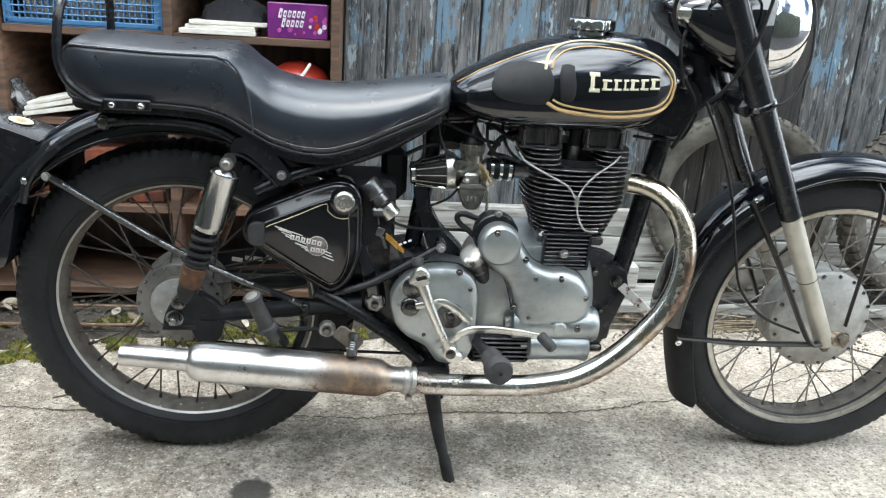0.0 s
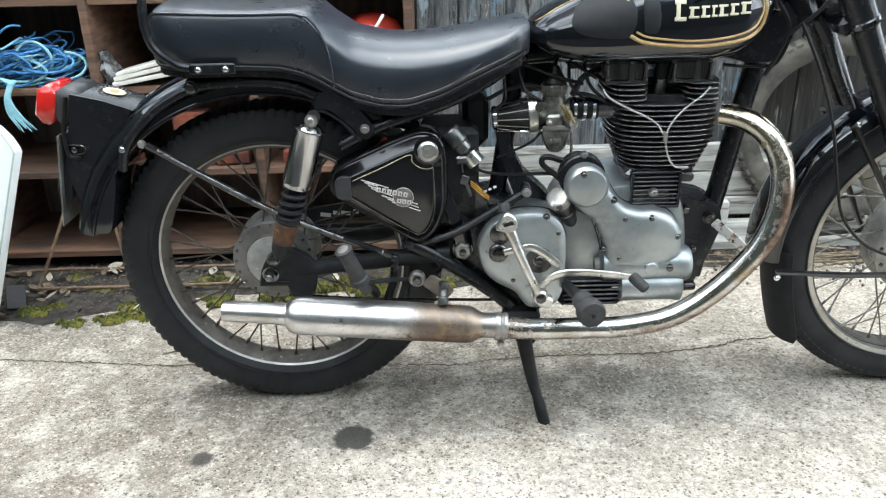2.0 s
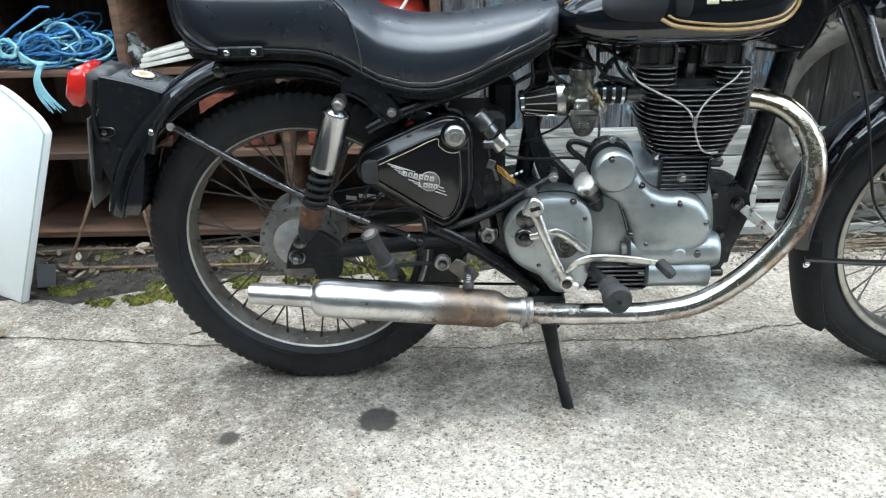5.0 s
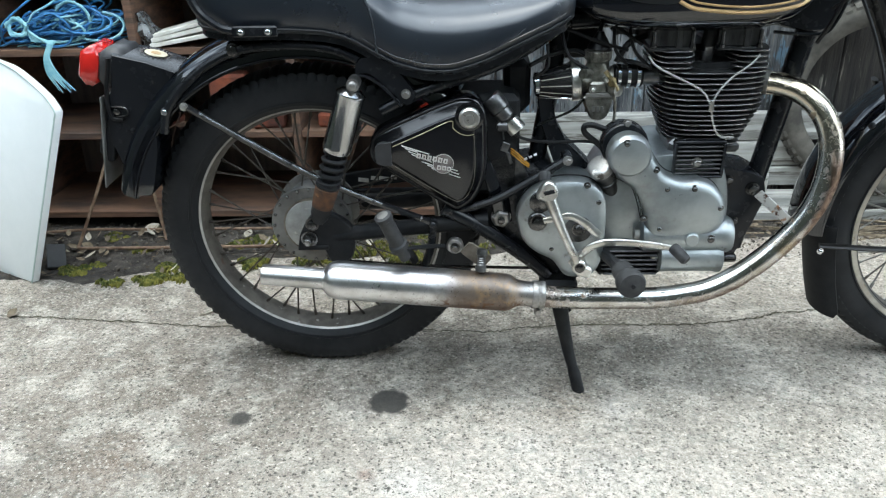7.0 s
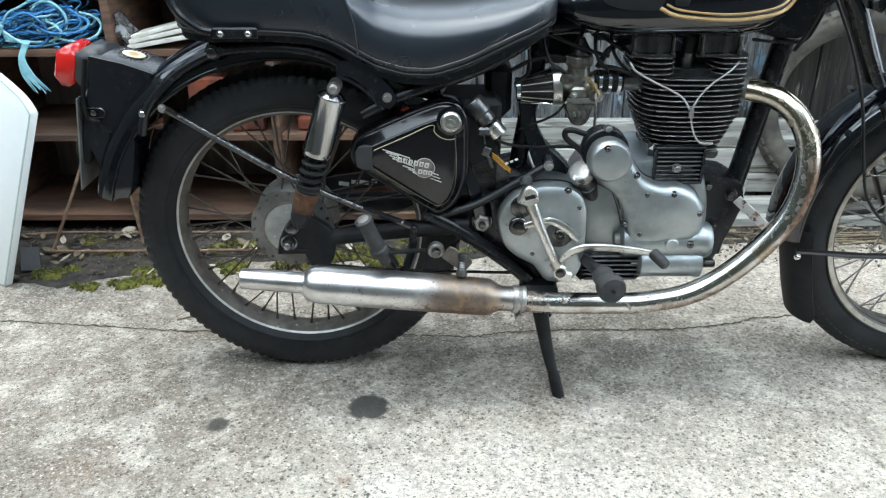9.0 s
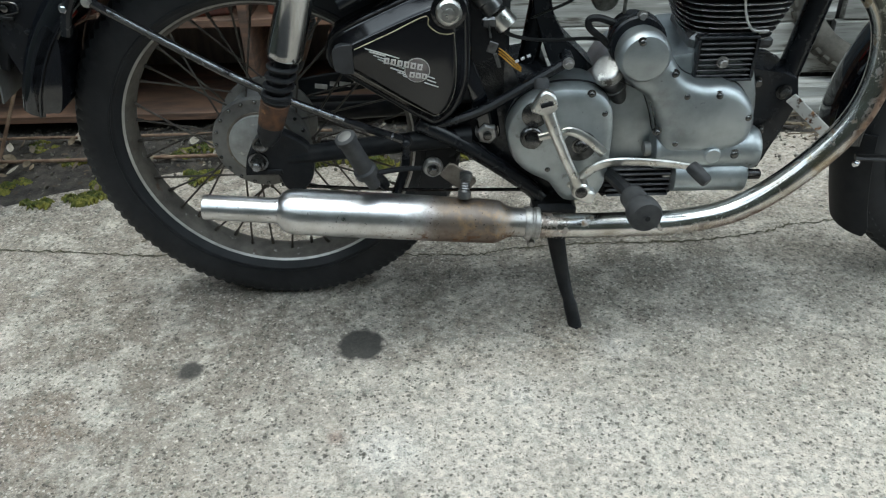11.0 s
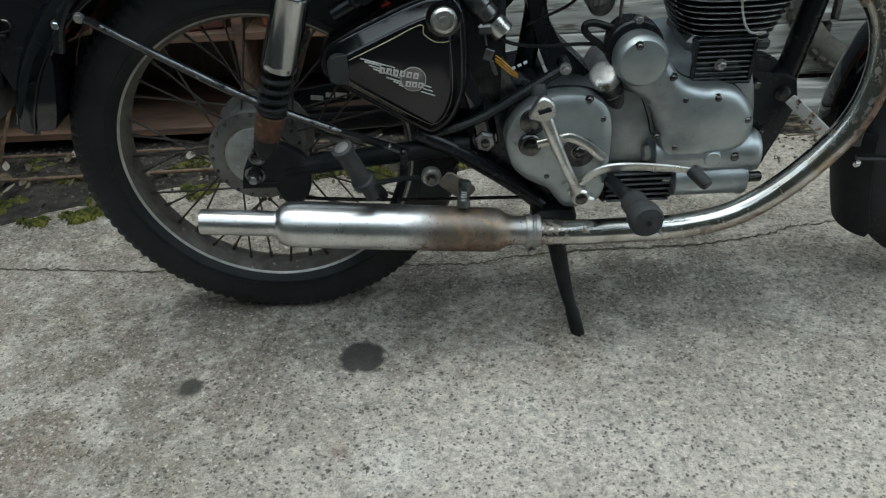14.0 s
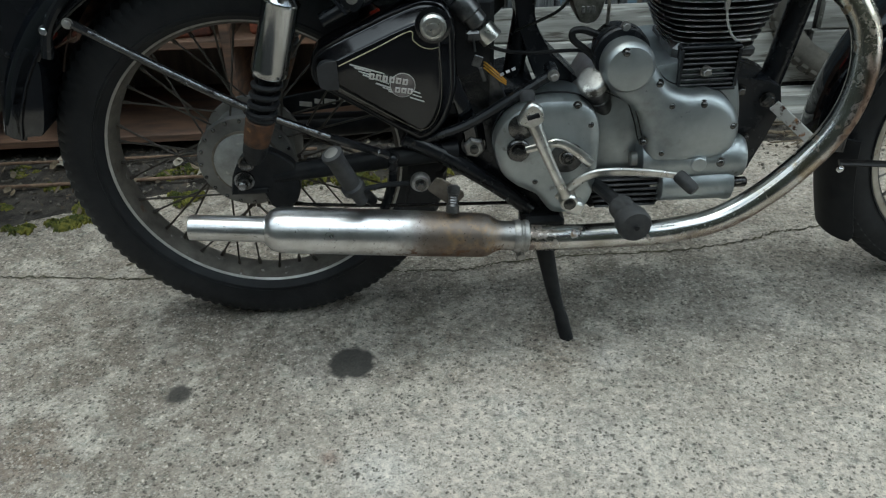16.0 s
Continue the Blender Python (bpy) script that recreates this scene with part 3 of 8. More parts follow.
    col = stains_and_shade(col, ((0.140, -0.197, 0.043, 0.93, 0.006, (0.036, 0.034, 0.030)), (-0.153, -0.255, 0.022, 0.90, 0.005, (0.042, 0.040, 0.035))))
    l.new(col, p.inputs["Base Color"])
    l.new(rng(tex(30).outputs["Fac"], 0.3, 0.7, 0.75, 0.95), p.inputs["Roughness"])
    b = n.new("ShaderNodeBump")
    b.inputs["Strength"].default_value, b.inputs["Distance"].default_value = 0.8, 0.004
    ad = n.new("ShaderNodeMath")
    l.new(speck, ad.inputs[0])
    l.new(tex(45.0, 6.0).outputs["Fac"], ad.inputs[1])
    l.new(ad.outputs["Value"], b.inputs["Height"])
    l.new(b.outputs["Normal"], p.inputs["Normal"])
    return m


concrete = concrete_mat()


# ---- mesh tools ----
BASE = {}


def thing(name, base, label, category, group="", kind="", turn=None):
    ob = new(name)
    ob.empty_display_size = 0.1
    ob.matrix_world = Matrix.Translation(base) @ (turn or Matrix())
    BASE[ob] = Vector(base) if turn is None else Vector()
    return tagged(ob, label, category, group, kind)


def spline(pts, n=8, closed=False):
    """Smooth curve through the points (Catmull-Rom)."""
    pts = [Vector(p) for p in pts]
    k, out = len(pts), []
    for i in range(k if closed else k - 1):
        if closed:
            a, b, c, d = (pts[(i + j) % k] for j in (-1, 0, 1, 2))
        else:
            b, c = pts[i], pts[i + 1]
            a = pts[i - 1] if i else b * 2 - c
            d = pts[i + 2] if i + 2 < k else c * 2 - b
        for j in range(n):
            t = j / n
            out.append(0.5 * (2 * b + (c - a) * t + (2 * a - 5 * b + 4 * c - d) * t * t + (3 * b - a - 3 * c + d) * t ** 3))
    if not closed:
        out.append(pts[-1])
    return out


class Shape:
    """Gathers vertices and faces, then makes one mesh object."""

    def __init__(self):
        self.v, self.f, self.m = [], [], []
        self.slot = 0

    def add(self, vs, fs):
        k = len(self.v)
        self.v += [tuple(p) for p in vs]
        self.f += [tuple(i + k for i in f) for f in fs]
        self.m += [self.slot] * len(fs)
        return self

    def loft(self, rings, caps=True, closed=True):
        n = len(rings[0])
        vs = [p for r in rings for p in r]
        fs = []
        for a in range(len(rings) - 1):
            for b in range(n if closed else n - 1):
                c = (b + 1) % n
                fs.append((a * n + b, a * n + c, (a + 1) * n + c, (a + 1) * n + b))
        if caps:
            fs.append(tuple(range(n))[::-1])
            fs.append(tuple((len(rings) - 1) * n + i for i in range(n)))
        return self.add(vs, fs)

    def tube(self, pts, r, seg=10, n=6, flat=1.0, up=None, caps=True):
        """A round (or flattened) bar along a smooth line; r may be a list, one for each given point."""
        path = spline(pts, n) if len(pts) > 2 and n > 1 else [Vector(p) for p in pts]
        if isinstance(r, (int, float)):
            rad = [r] * len(path)
        else:
            rad = list(np.interp(np.linspace(0, len(r) - 1, len(path)), range(len(r)), r))
        t0 = (path[1] - path[0]).normalized()
        side = Vector(up) if up else (Vector((0, 0, 1)) if abs(t0.z) < 0.8 else Vector((1, 0, 0)))
        rings = []
        for i, p in enumerate(path):
            t = (path[min(i + 1, len(path) - 1)] - path[max(i - 1, 0)]).normalized()
            side = (side - t * side.dot(t)).normalized()
            other = t.cross(side)
            rings.append([p + (side * math.cos(a) + other * math.sin(a) * flat) * rad[i] for a in (2 * math.pi * k / seg for k in range(seg))])
        return self.loft(rings, caps)

    def lathe(self, prof, origin, axis, seg=32, caps=True):
        """prof: rows of (distance along the axis, radius)."""
        axis, origin = Vector(axis).normalized(), Vector(origin)
        u = axis.orthogonal().normalized()
        w = axis.cross(u)
        return self.loft([[origin + axis * h + (u * math.cos(a) + w * math.sin(a)) * r for a in (2 * math.pi * k / seg for k in range(seg))] for h, r in prof], caps)

    def prism(self, outline, steps):
        """outline: (x, z) points; steps: rows of (inset, y), from the far side to the near one."""
        pts = [Vector((p[0], p[1])) for p in outline]
        area = sum(a.x * b.y - b.x * a.y for a, b in zip(pts, pts[1:] + pts[:1]))
        sign = 1 if area > 0 else -1
        nrm = []
        for i, p in enumerate(pts):
            t = (pts[(i + 1) % len(pts)] - pts[i - 1]).normalized()
            nrm.append(Vector((-t.y, t.x)) * sign)
        return self.loft([[(p.x + q.x * d, y, p.y + q.y * d) for p, q in zip(pts, nrm)] for d, y in steps])

    def box(self, c, s, bev=0.003, turn=None):
        """A bevelled box."""
        x, y, z = (v / 2 for v in s)
        b = min(bev, x * 0.9, y * 0.9, z * 0.9)

        def ring(zz, i):
            return [(x - i, -y + b * 0.6 + 0, zz), (x - i, y - b * 0.6, zz), (x - i - b * 0.6, y - i, zz), (-x + i + b * 0.6, y - i, zz),
                    (-x + i, y - b * 0.6, zz), (-x + i, -y + b * 0.6, zz), (-x + i + b * 0.6, -y + i, zz), (x - i - b * 0.6, -y + i, zz)]
        m = Matrix.Translation(c) @ (turn.to_4x4() if turn else Matrix())
        return self.loft([[m @ Vector(p) for p in ring(zz, i)] for zz, i in ((-z, b), (-z + b, 0), (z - b, 0), (z, b))])

    def bolt(self, c, axis, r=0.006, h=0.006, six=True):
        axis = Vector(axis).normalized()
        self.lathe([(0, r * 1.35), (h * 0.25, r * 1.35)], c, axis, 14)
        if six:
            self.lathe([(h * 0.25, r), (h * 0.9, r), (h, r * 0.8)], c, axis, 6)
        else:
            self.lathe([(h * 0.25, r), (h * 0.55, r), (h * 0.85, r * 0.82), (h, r * 0.5), (h * 1.03, 0.0)], c, axis, 12)
        return self

    def mesh(self, name, mats, angle=35):
        me = bpy.data.meshes.new(name)
        me.from_pydata(self.v, [], self.f)
        for m in mats if isinstance(mats, (list, tuple)) else [mats]:
            me.materials.append(m)
        me.polygons.foreach_set("use_smooth", [True] * len(self.f))
        me.polygons.foreach_set("material_index", self.m)
        me.update()
        bm = bmesh.new()
        bm.from_mesh(me)
        bmesh.ops.recalc_face_normals(bm, faces=bm.faces)
        bm.to_mesh(me)
        bm.free()
        me.set_sharp_from_angle(angle=radians(angle))
        return me

    def part(self, name, mats, parent, label="", angle=35):
        """One mesh object under a thing or a part."""
        top = parent
        while top.parent:
            top = top.parent
        off = BASE.get(top, Vector())
        self.v = [tuple(Vector(p) - off) for p in self.v]
        ob = new(name, self.mesh(name, mats, angle))
        ob.parent = parent
        return tagged(ob, label)

    def top(self, name, mats, label, category, group="", kind="", angle=35):
        """One mesh that is a thing by itself."""
        c = Vector([sum(p[k] for p in self.v) / len(self.v) for k in (0, 1)] + [min(p[2] for p in self.v)])
        self.v = [tuple(Vector(p) - c) for p in self.v]
        ob = new(name, self.mesh(name, mats, angle))
        ob.location = c
        return tagged(ob, label, category, group, kind)


def arc_xz(cx, cz, r, a0, a1, n, y=0.0):
    return [(cx + r * math.cos(radians(a0 + (a1 - a0) * i / n)), y, cz + r * math.sin(radians(a0 + (a1 - a0) * i / n))) for i in range(n + 1)]


render_wall = mat("dull_render", (0.075, 0.085, 0.065), (0.045, 0.05, 0.04), 0.9, 0, 3, bump=0.3, bscale=60)

# dark ground out of view, added so glossy faces reflect less brightness
unseen_ground = mat("unseen_dark_ground", (0.050, 0.050, 0.050), (0.030, 0.030, 0.031), 0.9, 0, 8, bump=0.6, bscale=150, spots=[((0.10, 0.098, 0.09), 60, 0.62, 0.9)])
grit_stone = mat("grit_stone", (0.16, 0.145, 0.12), (0.08, 0.07, 0.06), 0.9, 0, 30)

# ---- setting ----
gm = Shape().add([(-400, -1.05, 0), (400, -1.05, 0), (400, 400, 0), (-400, 400, 0)], [(0, 1, 2, 3)])
# unseen dark half behind the camera, added to darken reflections
gm.slot = 1
gm.add([(-400, -400, 0), (400, -400, 0), (400, -1.05, 0), (-400, -1.05, 0)], [(0, 1, 2, 3)])
ground = tagged(new("ground", gm.mesh("ground", [concrete, unseen_ground])), "weathered grey concrete yard with oil drips", "ground", kind="structure")

WALL_Y, SHELF_Y = 0.97, 0.72

# long crack across the slab: a thin jagged furrow filled with dirt
rng = random.Random(4)
crack = Shape()
keys = [(-1.3, 0.19), (-0.825, 0.167), (-0.675, 0.154), (-0.53, 0.139), (-0.337, 0.117), (-0.05, 0.098), (0.22, 0.092), (0.353, 0.085), (0.45, 0.106), (0.59, 0.118), (0.72, 0.117), (0.86, 0.121), (1.0, 0.148),
        (1.06, 0.172), (1.15, 0.187), (1.395, 0.246), (1.62, 0.35), (1.72, 0.371), (2.2, 0.42)]
line = spline([(x, y, 0) for x, y in keys], 14)
left, right = [], []
for i, p in enumerate(line):
    j = Vector((0, rng.uniform(-1, 1) * 0.0045, 0))
    w = rng.uniform(0.0012, 0.0034)
    left.append(p + j + Vector((0, w, 0.0015)))
    right.append(p + j + Vector((0, -w, 0.0015)))
crack.loft([left, right], caps=False, closed=False)
tagged(crack.part("crack", crack_dirt, ground), "long jagged crack filled with dirt")

# damp soil and litter gathered along the foot of the wall
strip = Shape()
rows = []
for iy in range(9):
    row = []
    for ix in range(121):
        x = -2.4 + 4.9 * ix / 120
        edge = 0.50 + 0.05 * noise.noise(Vector((x * 3.1, 2.0, 0))) + 0.03 * noise.noise(Vector((x * 11, 5.0, 0))) + (0.14 if x > 0.45 else 0.0) - 0.14 * min(1.0, max(0.0, (-0.35 - x) / 0.35))
        y = edge + (WALL_Y + 0.02 - edge) * iy / 8
        h = 0.002 + 0.011 * min(iy, 4) / 4 + 0.008 * noise.noise(Vector((x * 9, y * 9, 1))) * min(iy, 2) / 2
        row.append((x, y, h if iy else -0.002))
    rows.append(row)
strip.loft(rows, caps=False, closed=False)
strip.top("soil", soil, "damp dark soil and grit along the wall", "soil", kind="stuff", angle=80)

# vertical board wall
wall = tagged(new("wall_north", Shape().box((1.85, WALL_Y + 0.065, 0.88), (3.18, 0.05, 1.76)).mesh("wall_north", dark_board)),
              "shed wall of old vertical boards with flaking blue paint", "wall", kind="structure")
x, k = 0.262, 0
widths = [0.135, 0.165, 0.15, 0.175, 0.14, 0.185, 0.16]
rng = random.Random(11)
while x < 3.4:
    w = widths[k % 7] + rng.uniform(-0.012, 0.012)
    s = Shape()
    yj = WALL_Y + rng.uniform(0.0, 0.008)
    lean = rng.uniform(-0.004, 0.004)
    ring = []
    for z in np.linspace(0.0, 1.76, 9):
        o = lean * z + rng.uniform(-0.0015, 0.0015)
        a, b = x + 0.002 + o, x + w - 0.003 + o
        ring.append([(a, yj + 0.004, z), (a + 0.004, yj, z), (b - 0.004, yj, z), (b, yj + 0.004, z), (b, yj + 0.03, z), (a, yj + 0.03, z)])
    s.loft(ring)
    s.part("plank", brown_boards if 1.25 < x < 1.75 else planks_mat, wall)
    x += w
    k += 1

# weathered boards stacked on edge along the foot of the wall
for z0, z1, x0, x1, y, t in ((0.235, 0.325, 0.28, 1.42, 0.90, 0.030), (0.150, 0.232, 0.30, 1.40, 0.896, 0.028), (0.085, 0.147, 0.28, 1.46, 0.892, 0.03),
                             (0.235, 0.315, 1.45, 2.6, 0.905, 0.028), (0.150, 0.230, 1.43, 2.6, 0.90, 0.03), (0.085, 0.146, 1.48, 2.6, 0.895, 0.028)):
    s = Shape()
    n = 14
    ring = []
    for i in range(n + 1):
        xx = x0 + (x1 - x0) * i / n
        d = 0.004 * noise.noise(Vector((xx * 4, z0 * 20, 3)))
        ring.append([(xx, y - t / 2 + 0.003, z0 + d), (xx, y - t / 2, z0 + d + 0.004), (xx, y - t / 2, z1 + d - 0.004), (xx, y - t / 2 + 0.004, z1 + d), (xx, y + t / 2, z1 + d), (xx, y + t / 2, z0 + d)])
    s.loft(ring)
    s.top("weathered_board", bare_grey, "grey weathered board with flaked white paint on edge against the wall", "board", "boards along the wall")
for x0, x1, y, z, h, dep in ((0.30, 1.95, 0.845, 0.012, 0.062, 0.07), (0.95, 2.3, 0.775, 0.010, 0.035, 0.05)):
    s = Shape().box(((x0 + x1) / 2, y, z + h / 2), (x1 - x0, dep, h), 0.006)
    s.top("ground_beam", bare_grey, "grey weathered beam lying at the foot of the wall", "beam", "beams along the wall")
s = Shape().box((1.19, 0.845, 0.115), (0.13, 0.06, 0.075), 0.005)
s.top("timber_block", bare_grey, "short pale block of weathered timber on the beam", "block")

# plain walls closing the yard; south and west are unseen, added to cut light
for nm, c, sz, lab in (("wall_south", (0.0, -3.05, 1.35), (11.0, 0.2, 2.7), "unseen plain dull wall across the yard, added to darken reflections"), ("wall_west", (-2.5, -0.90, 1.0), (0.2, 4.1, 2.0), "unseen plain dull wall at the side of the yard, added to block sky light"),
                       ("wall_shed", (-1.15, SHELF_Y + 0.62, 0.88), (3.9, 0.1, 1.76), "dark shed wall behind the shelving")):
    tagged(new(nm, Shape().box(c, sz).mesh(nm, render_wall if nm != "wall_shed" else dark_board)), lab, "wall", kind="structure")

# ---- open shelving ----
shelf = thing("shelf_unit", (-0.4, SHELF_Y, 0.0), "old open timber shelving with dark deep bays, full of clutter", "shelf")
D = 0.42
for px_ in (-1.55, -1.10, -0.655, -0.205, 0.25):
    Shape().box((px_, SHELF_Y + D / 2, 0.62), (0.024, D, 1.21), 0.002).part("post", wood_shelf, shelf)
for z in (0.060, 0.315, 0.565, 0.812, 1.06, 1.215):
    for a, b in ((-1.55, -1.10), (-1.10, -0.655), (-0.655, -0.205), (-0.205, 0.25)):
        Shape().box(((a + b) / 2, SHELF_Y + D / 2 + 0.004, z), (b - a - 0.026, D - 0.01, 0.021), 0.002).part("shelf_board", wood_shelf, shelf)
Shape().box((-0.65, SHELF_Y + D - 0.004, 0.62), (1.84, 0.008, 1.2), 0.001).part("back_panel", dark_board, shelf, "dark back panel")
ST = {z: z + 0.0105 for z in (0.060, 0.315, 0.565, 0.812)}


def rope_pile():
    rg = random.Random(7)
    s = Shape()
    for k in range(84):
        u = k / 83
        cx, cy = -0.865 + rg.uniform(-0.15, 0.12) * (1 - 0.35 * u), SHELF_Y + 0.080 + rg.uniform(-0.04, 0.06)
        rx, ry = rg.uniform(0.025, 0.13) * (1 - 0.2 * u), rg.uniform(0.02, 0.07)
        z0 = ST[0.565] + 0.006 + 0.090 * u ** 0.8
        ph, ax_ = rg.uniform(0, 6.3), rg.uniform(-0.9, 0.9)
        rise = rg.uniform(0.2, 1.0) * rx * (0.3 + 0.5 * u)
        pts = []
        for i in range(rg.randint(8, 13)):
            a = ph + i * 0.5 * (1 if k % 2 else -1)
            pts.append((min(-0.675, cx + rx * math.cos(a) * (1 + 0.06 * i / 12) + rg.uniform(-0.006, 0.006)), max(SHELF_Y + 0.004, cy + ry * math.sin(a)), max(ST[0.565] + 0.004, z0 + rise * math.cos(a + ax_) + rg.gauss(0, 0.003))))
        s.slot = 1 if k % 7 == 0 else 0
        s.tube(pts, rg.uniform(0.0024, 0.0036), 6, 4)
    # longer open loops lying over the heap
    for k in range(13):
        cx, rx, rz = rg.uniform(-0.93, -0.76), rg.uniform(0.05, 0.105), rg.uniform(0.022, 0.05)
        a0, y_ = rg.uniform(2.2, 4.6), SHELF_Y + rg.uniform(0.004, 0.05)
        s.slot = 1 if k % 4 == 0 else 0
        s.tube([(min(-0.672, cx + rx * math.cos(a0 + i * 0.42)), y_ + 0.012 * math.sin(i * 0.7), max(ST[0.565] + 0.005, ST[0.565] + 0.05 + 0.003 * k + rz * math.sin(a0 + i * 0.42))) for i in range(13)], 0.0040, 6, 4)
    s.slot = 1
    for k in range(5):
        s.tube([(-0.99 + 0.01 * k, SHELF_Y + 0.03, 0.655 - 0.012 * k), (-0.95, SHELF_Y + 0.005, 0.625 - 0.006 * k), (-0.91 + 0.006 * k, SHELF_Y - 0.004, 0.600), (-0.885, SHELF_Y - 0.012, 0.592)], 0.0040, 6, 5)
        a = 1.2 * k
        s.tube([(-0.985 + 0.03 * math.cos(a), SHELF_Y + 0.012, 0.64 + 0.026 * math.sin(a)), (-0.985 + 0.03 * math.cos(a + 1.6), SHELF_Y, 0.64 + 0.026 * math.sin(a + 1.6)), (-0.985 + 0.03 * math.cos(a + 3), SHELF_Y + 0.014, 0.64 + 0.026 * math.sin(a + 3))], 0.0052, 6, 5)
    for k in range(9):
        u = k / 8 - 0.5
        s.tube([(-0.890 + 0.012 * u, SHELF_Y - 0.012, 0.594), (-0.905 + 0.014 * u, SHELF_Y - 0.020, 0.555), (-0.897 + 0.032 * u, SHELF_Y - 0.02, 0.51), (-0.872 + 0.045 * u + rg.uniform(-0.008, 0.008), SHELF_Y - 0.018, 0.452 + rg.uniform(0, 0.025))],
               [0.0036, 0.0033, 0.0027, 0.0014], 5, 5)
    s.top("rope", [rope_blue, rope_pale], "tangled blue rope coil with a frayed pale end", "rope")


rope_pile()


def crate():
    x0, x1, y0, y1, z0, z1 = -0.63, -0.225, SHELF_Y + 0.01, SHELF_Y + 0.2, ST[0.812], ST[0.812] + 0.14
    c = thing("plastic_crate", ((x0 + x1) / 2, y0, z0), "blue plastic lattice crate with beige packing on the shelf", "crate")
    Shape().box(((x0 + x1) / 2, (y0 + y1) / 2, z0 + 0.004), (x1 - x0, y1 - y0, 0.008), 0.002).part("bottom", crate_blue, c)
    for z in (0.010, 0.030, 0.048, 0.066, 0.084, 0.102, 0.120, 0.136):
        Shape().box(((x0 + x1) / 2, y0 + 0.004, z0 + z), (x1 - x0, 0.008, 0.005 if z not in (0.010, 0.136) else 0.016), 0.002).part("rail", crate_blue, c)
        for xs in (x0 + 0.004, x1 - 0.004):
            Shape().box((xs, (y0 + y1) / 2, z0 + z), (0.008, y1 - y0, 0.012), 0.002).part("rail", crate_blue, c)
    n = 27
    for i in range(n):
        xx = x0 + 0.006 + (x1 - x0 - 0.012) * i / (n - 1)
        Shape().box((xx, y0 + 0.0045, z0 + 0.07), (0.022 if i in (0, n - 1) else 0.0042, 0.007, 0.136), 0.0015).part("slat", crate_blue, c)
    rg = random.Random(3)
    s = Shape()
    for k in range(60):
        a = Vector((rg.uniform(x0 + 0.03, x1 - 0.03), rg.uniform(y0 + 0.03, y1 - 0.02), z0 + rg.uniform(0.02, 0.10)))
        d = Vector((rg.uniform(-1, 1), rg.uniform(-0.3, 0.3), rg.uniform(-0.4, 0.6))) * 0.04
        s.tube([a, a + d + Vector((0, 0, 0.01)), a + d * 1.7], 0.006, 5, 3)
    s.box(((x0 + x1) / 2, (y0 + y1) / 2 + 0.01, z0 + 0.045), (x1 - x0 - 0.06, y1 - y0 - 0.05, 0.07), 0.02)
    s.top("packing", straw, "loose beige fibre packing heaped in the crate", "packing")


crate()

# left end of the top shelf: another blue tray seen at the very edge
s = Shape()
for i in range(12):
    s.box((-1.06 + i * 0.034, SHELF_Y + 0.02, ST[0.812] + 0.05), (0.008, 0.008, 0.10), 0.002)
for z in (0.008, 0.05, 0.092):
    s.box((-0.875, SHELF_Y + 0.02, ST[0.812] + z), (0.40, 0.010, 0.014), 0.002)
s.box((-0.875, SHELF_Y + 0.11, ST[0.812] + 0.05), (0.40, 0.17, 0.09), 0.004)
s.top("plastic_tray", crate_blue, "shallow blue plastic tray on the shelf", "tray")


def book(x, y, z, w, d, h, m, turn, label):
    Shape().box((x, y, z + h / 2), (w, d, h), 0.002, Euler((0, 0, radians(turn))).to_matrix()).top("book", m, label, "book", "books on the shelves")


book(-0.075, SHELF_Y + 0.07, ST[0.812], 0.205, 0.13, 0.014, paper, 1.5, "thin cream paperback lying flat")
book(-0.065, SHELF_Y + 0.075, ST[0.812] + 0.0142, 0.19, 0.12, 0.011, paper, -2, "worn white magazine in a flat pile")
book(-0.048, SHELF_Y + 0.08, ST[0.812] + 0.0254, 0.21, 0.125, 0.012, paper, 3, "creased pale booklet on top of a pile")
for lift, tilt, w, h in ((0.0, 9.0, 0.215, 0.013), (0.0145, 11.5, 0.205, 0.013), (0.029, 13.0, 0.19, 0.011)):
    a = radians(tilt)
    Shape().box((-0.505, SHELF_Y + 0.07, ST[0.565] + h / 2 + lift + 0.5 * w * math.sin(a)), (w, 0.13, h), 0.002, Euler((0, -a, radians(5))).to_matrix()).top("book", paper, "yellowed paper pad tilted in a loose stack", "book", "books on the shelves")
s = Shape()
rg = random.Random(8)
heap = []
for i in range(8):
    u = i / 7
    heap.append([(-0.03 + 0.095 * math.cos(a) * (1 - 0.62 * u ** 2.2) * (1 + 0.16 * math.sin(5 * a + 3 * u) + rg.uniform(-0.08, 0.08)), SHELF_Y + 0.075 + 0.05 * math.sin(a) * (1 - 0.6 * u) * (1 + 0.12 * math.sin(7 * a)), ST[0.812] + 0.0376 + 0.060 * u + rg.uniform(-0.006, 0.006) * (i > 0)) for a in np.linspace(0, 6.283, 30, endpoint=False)])
s.loft(heap)
s.top("dark_cloth", dark_cloth, "crumpled black cloth heaped on the books", "cloth", angle=30)
Shape().lathe([(0, 0.018), (0.035, 0.018), (0.037, 0.016)], (-0.02, SHELF_Y + 0.075, ST[0.812] + 0.094), (0.2, 0, 1), 20).top("plastic_cup", teal, "small teal plastic cup on the dark cloth", "cup")


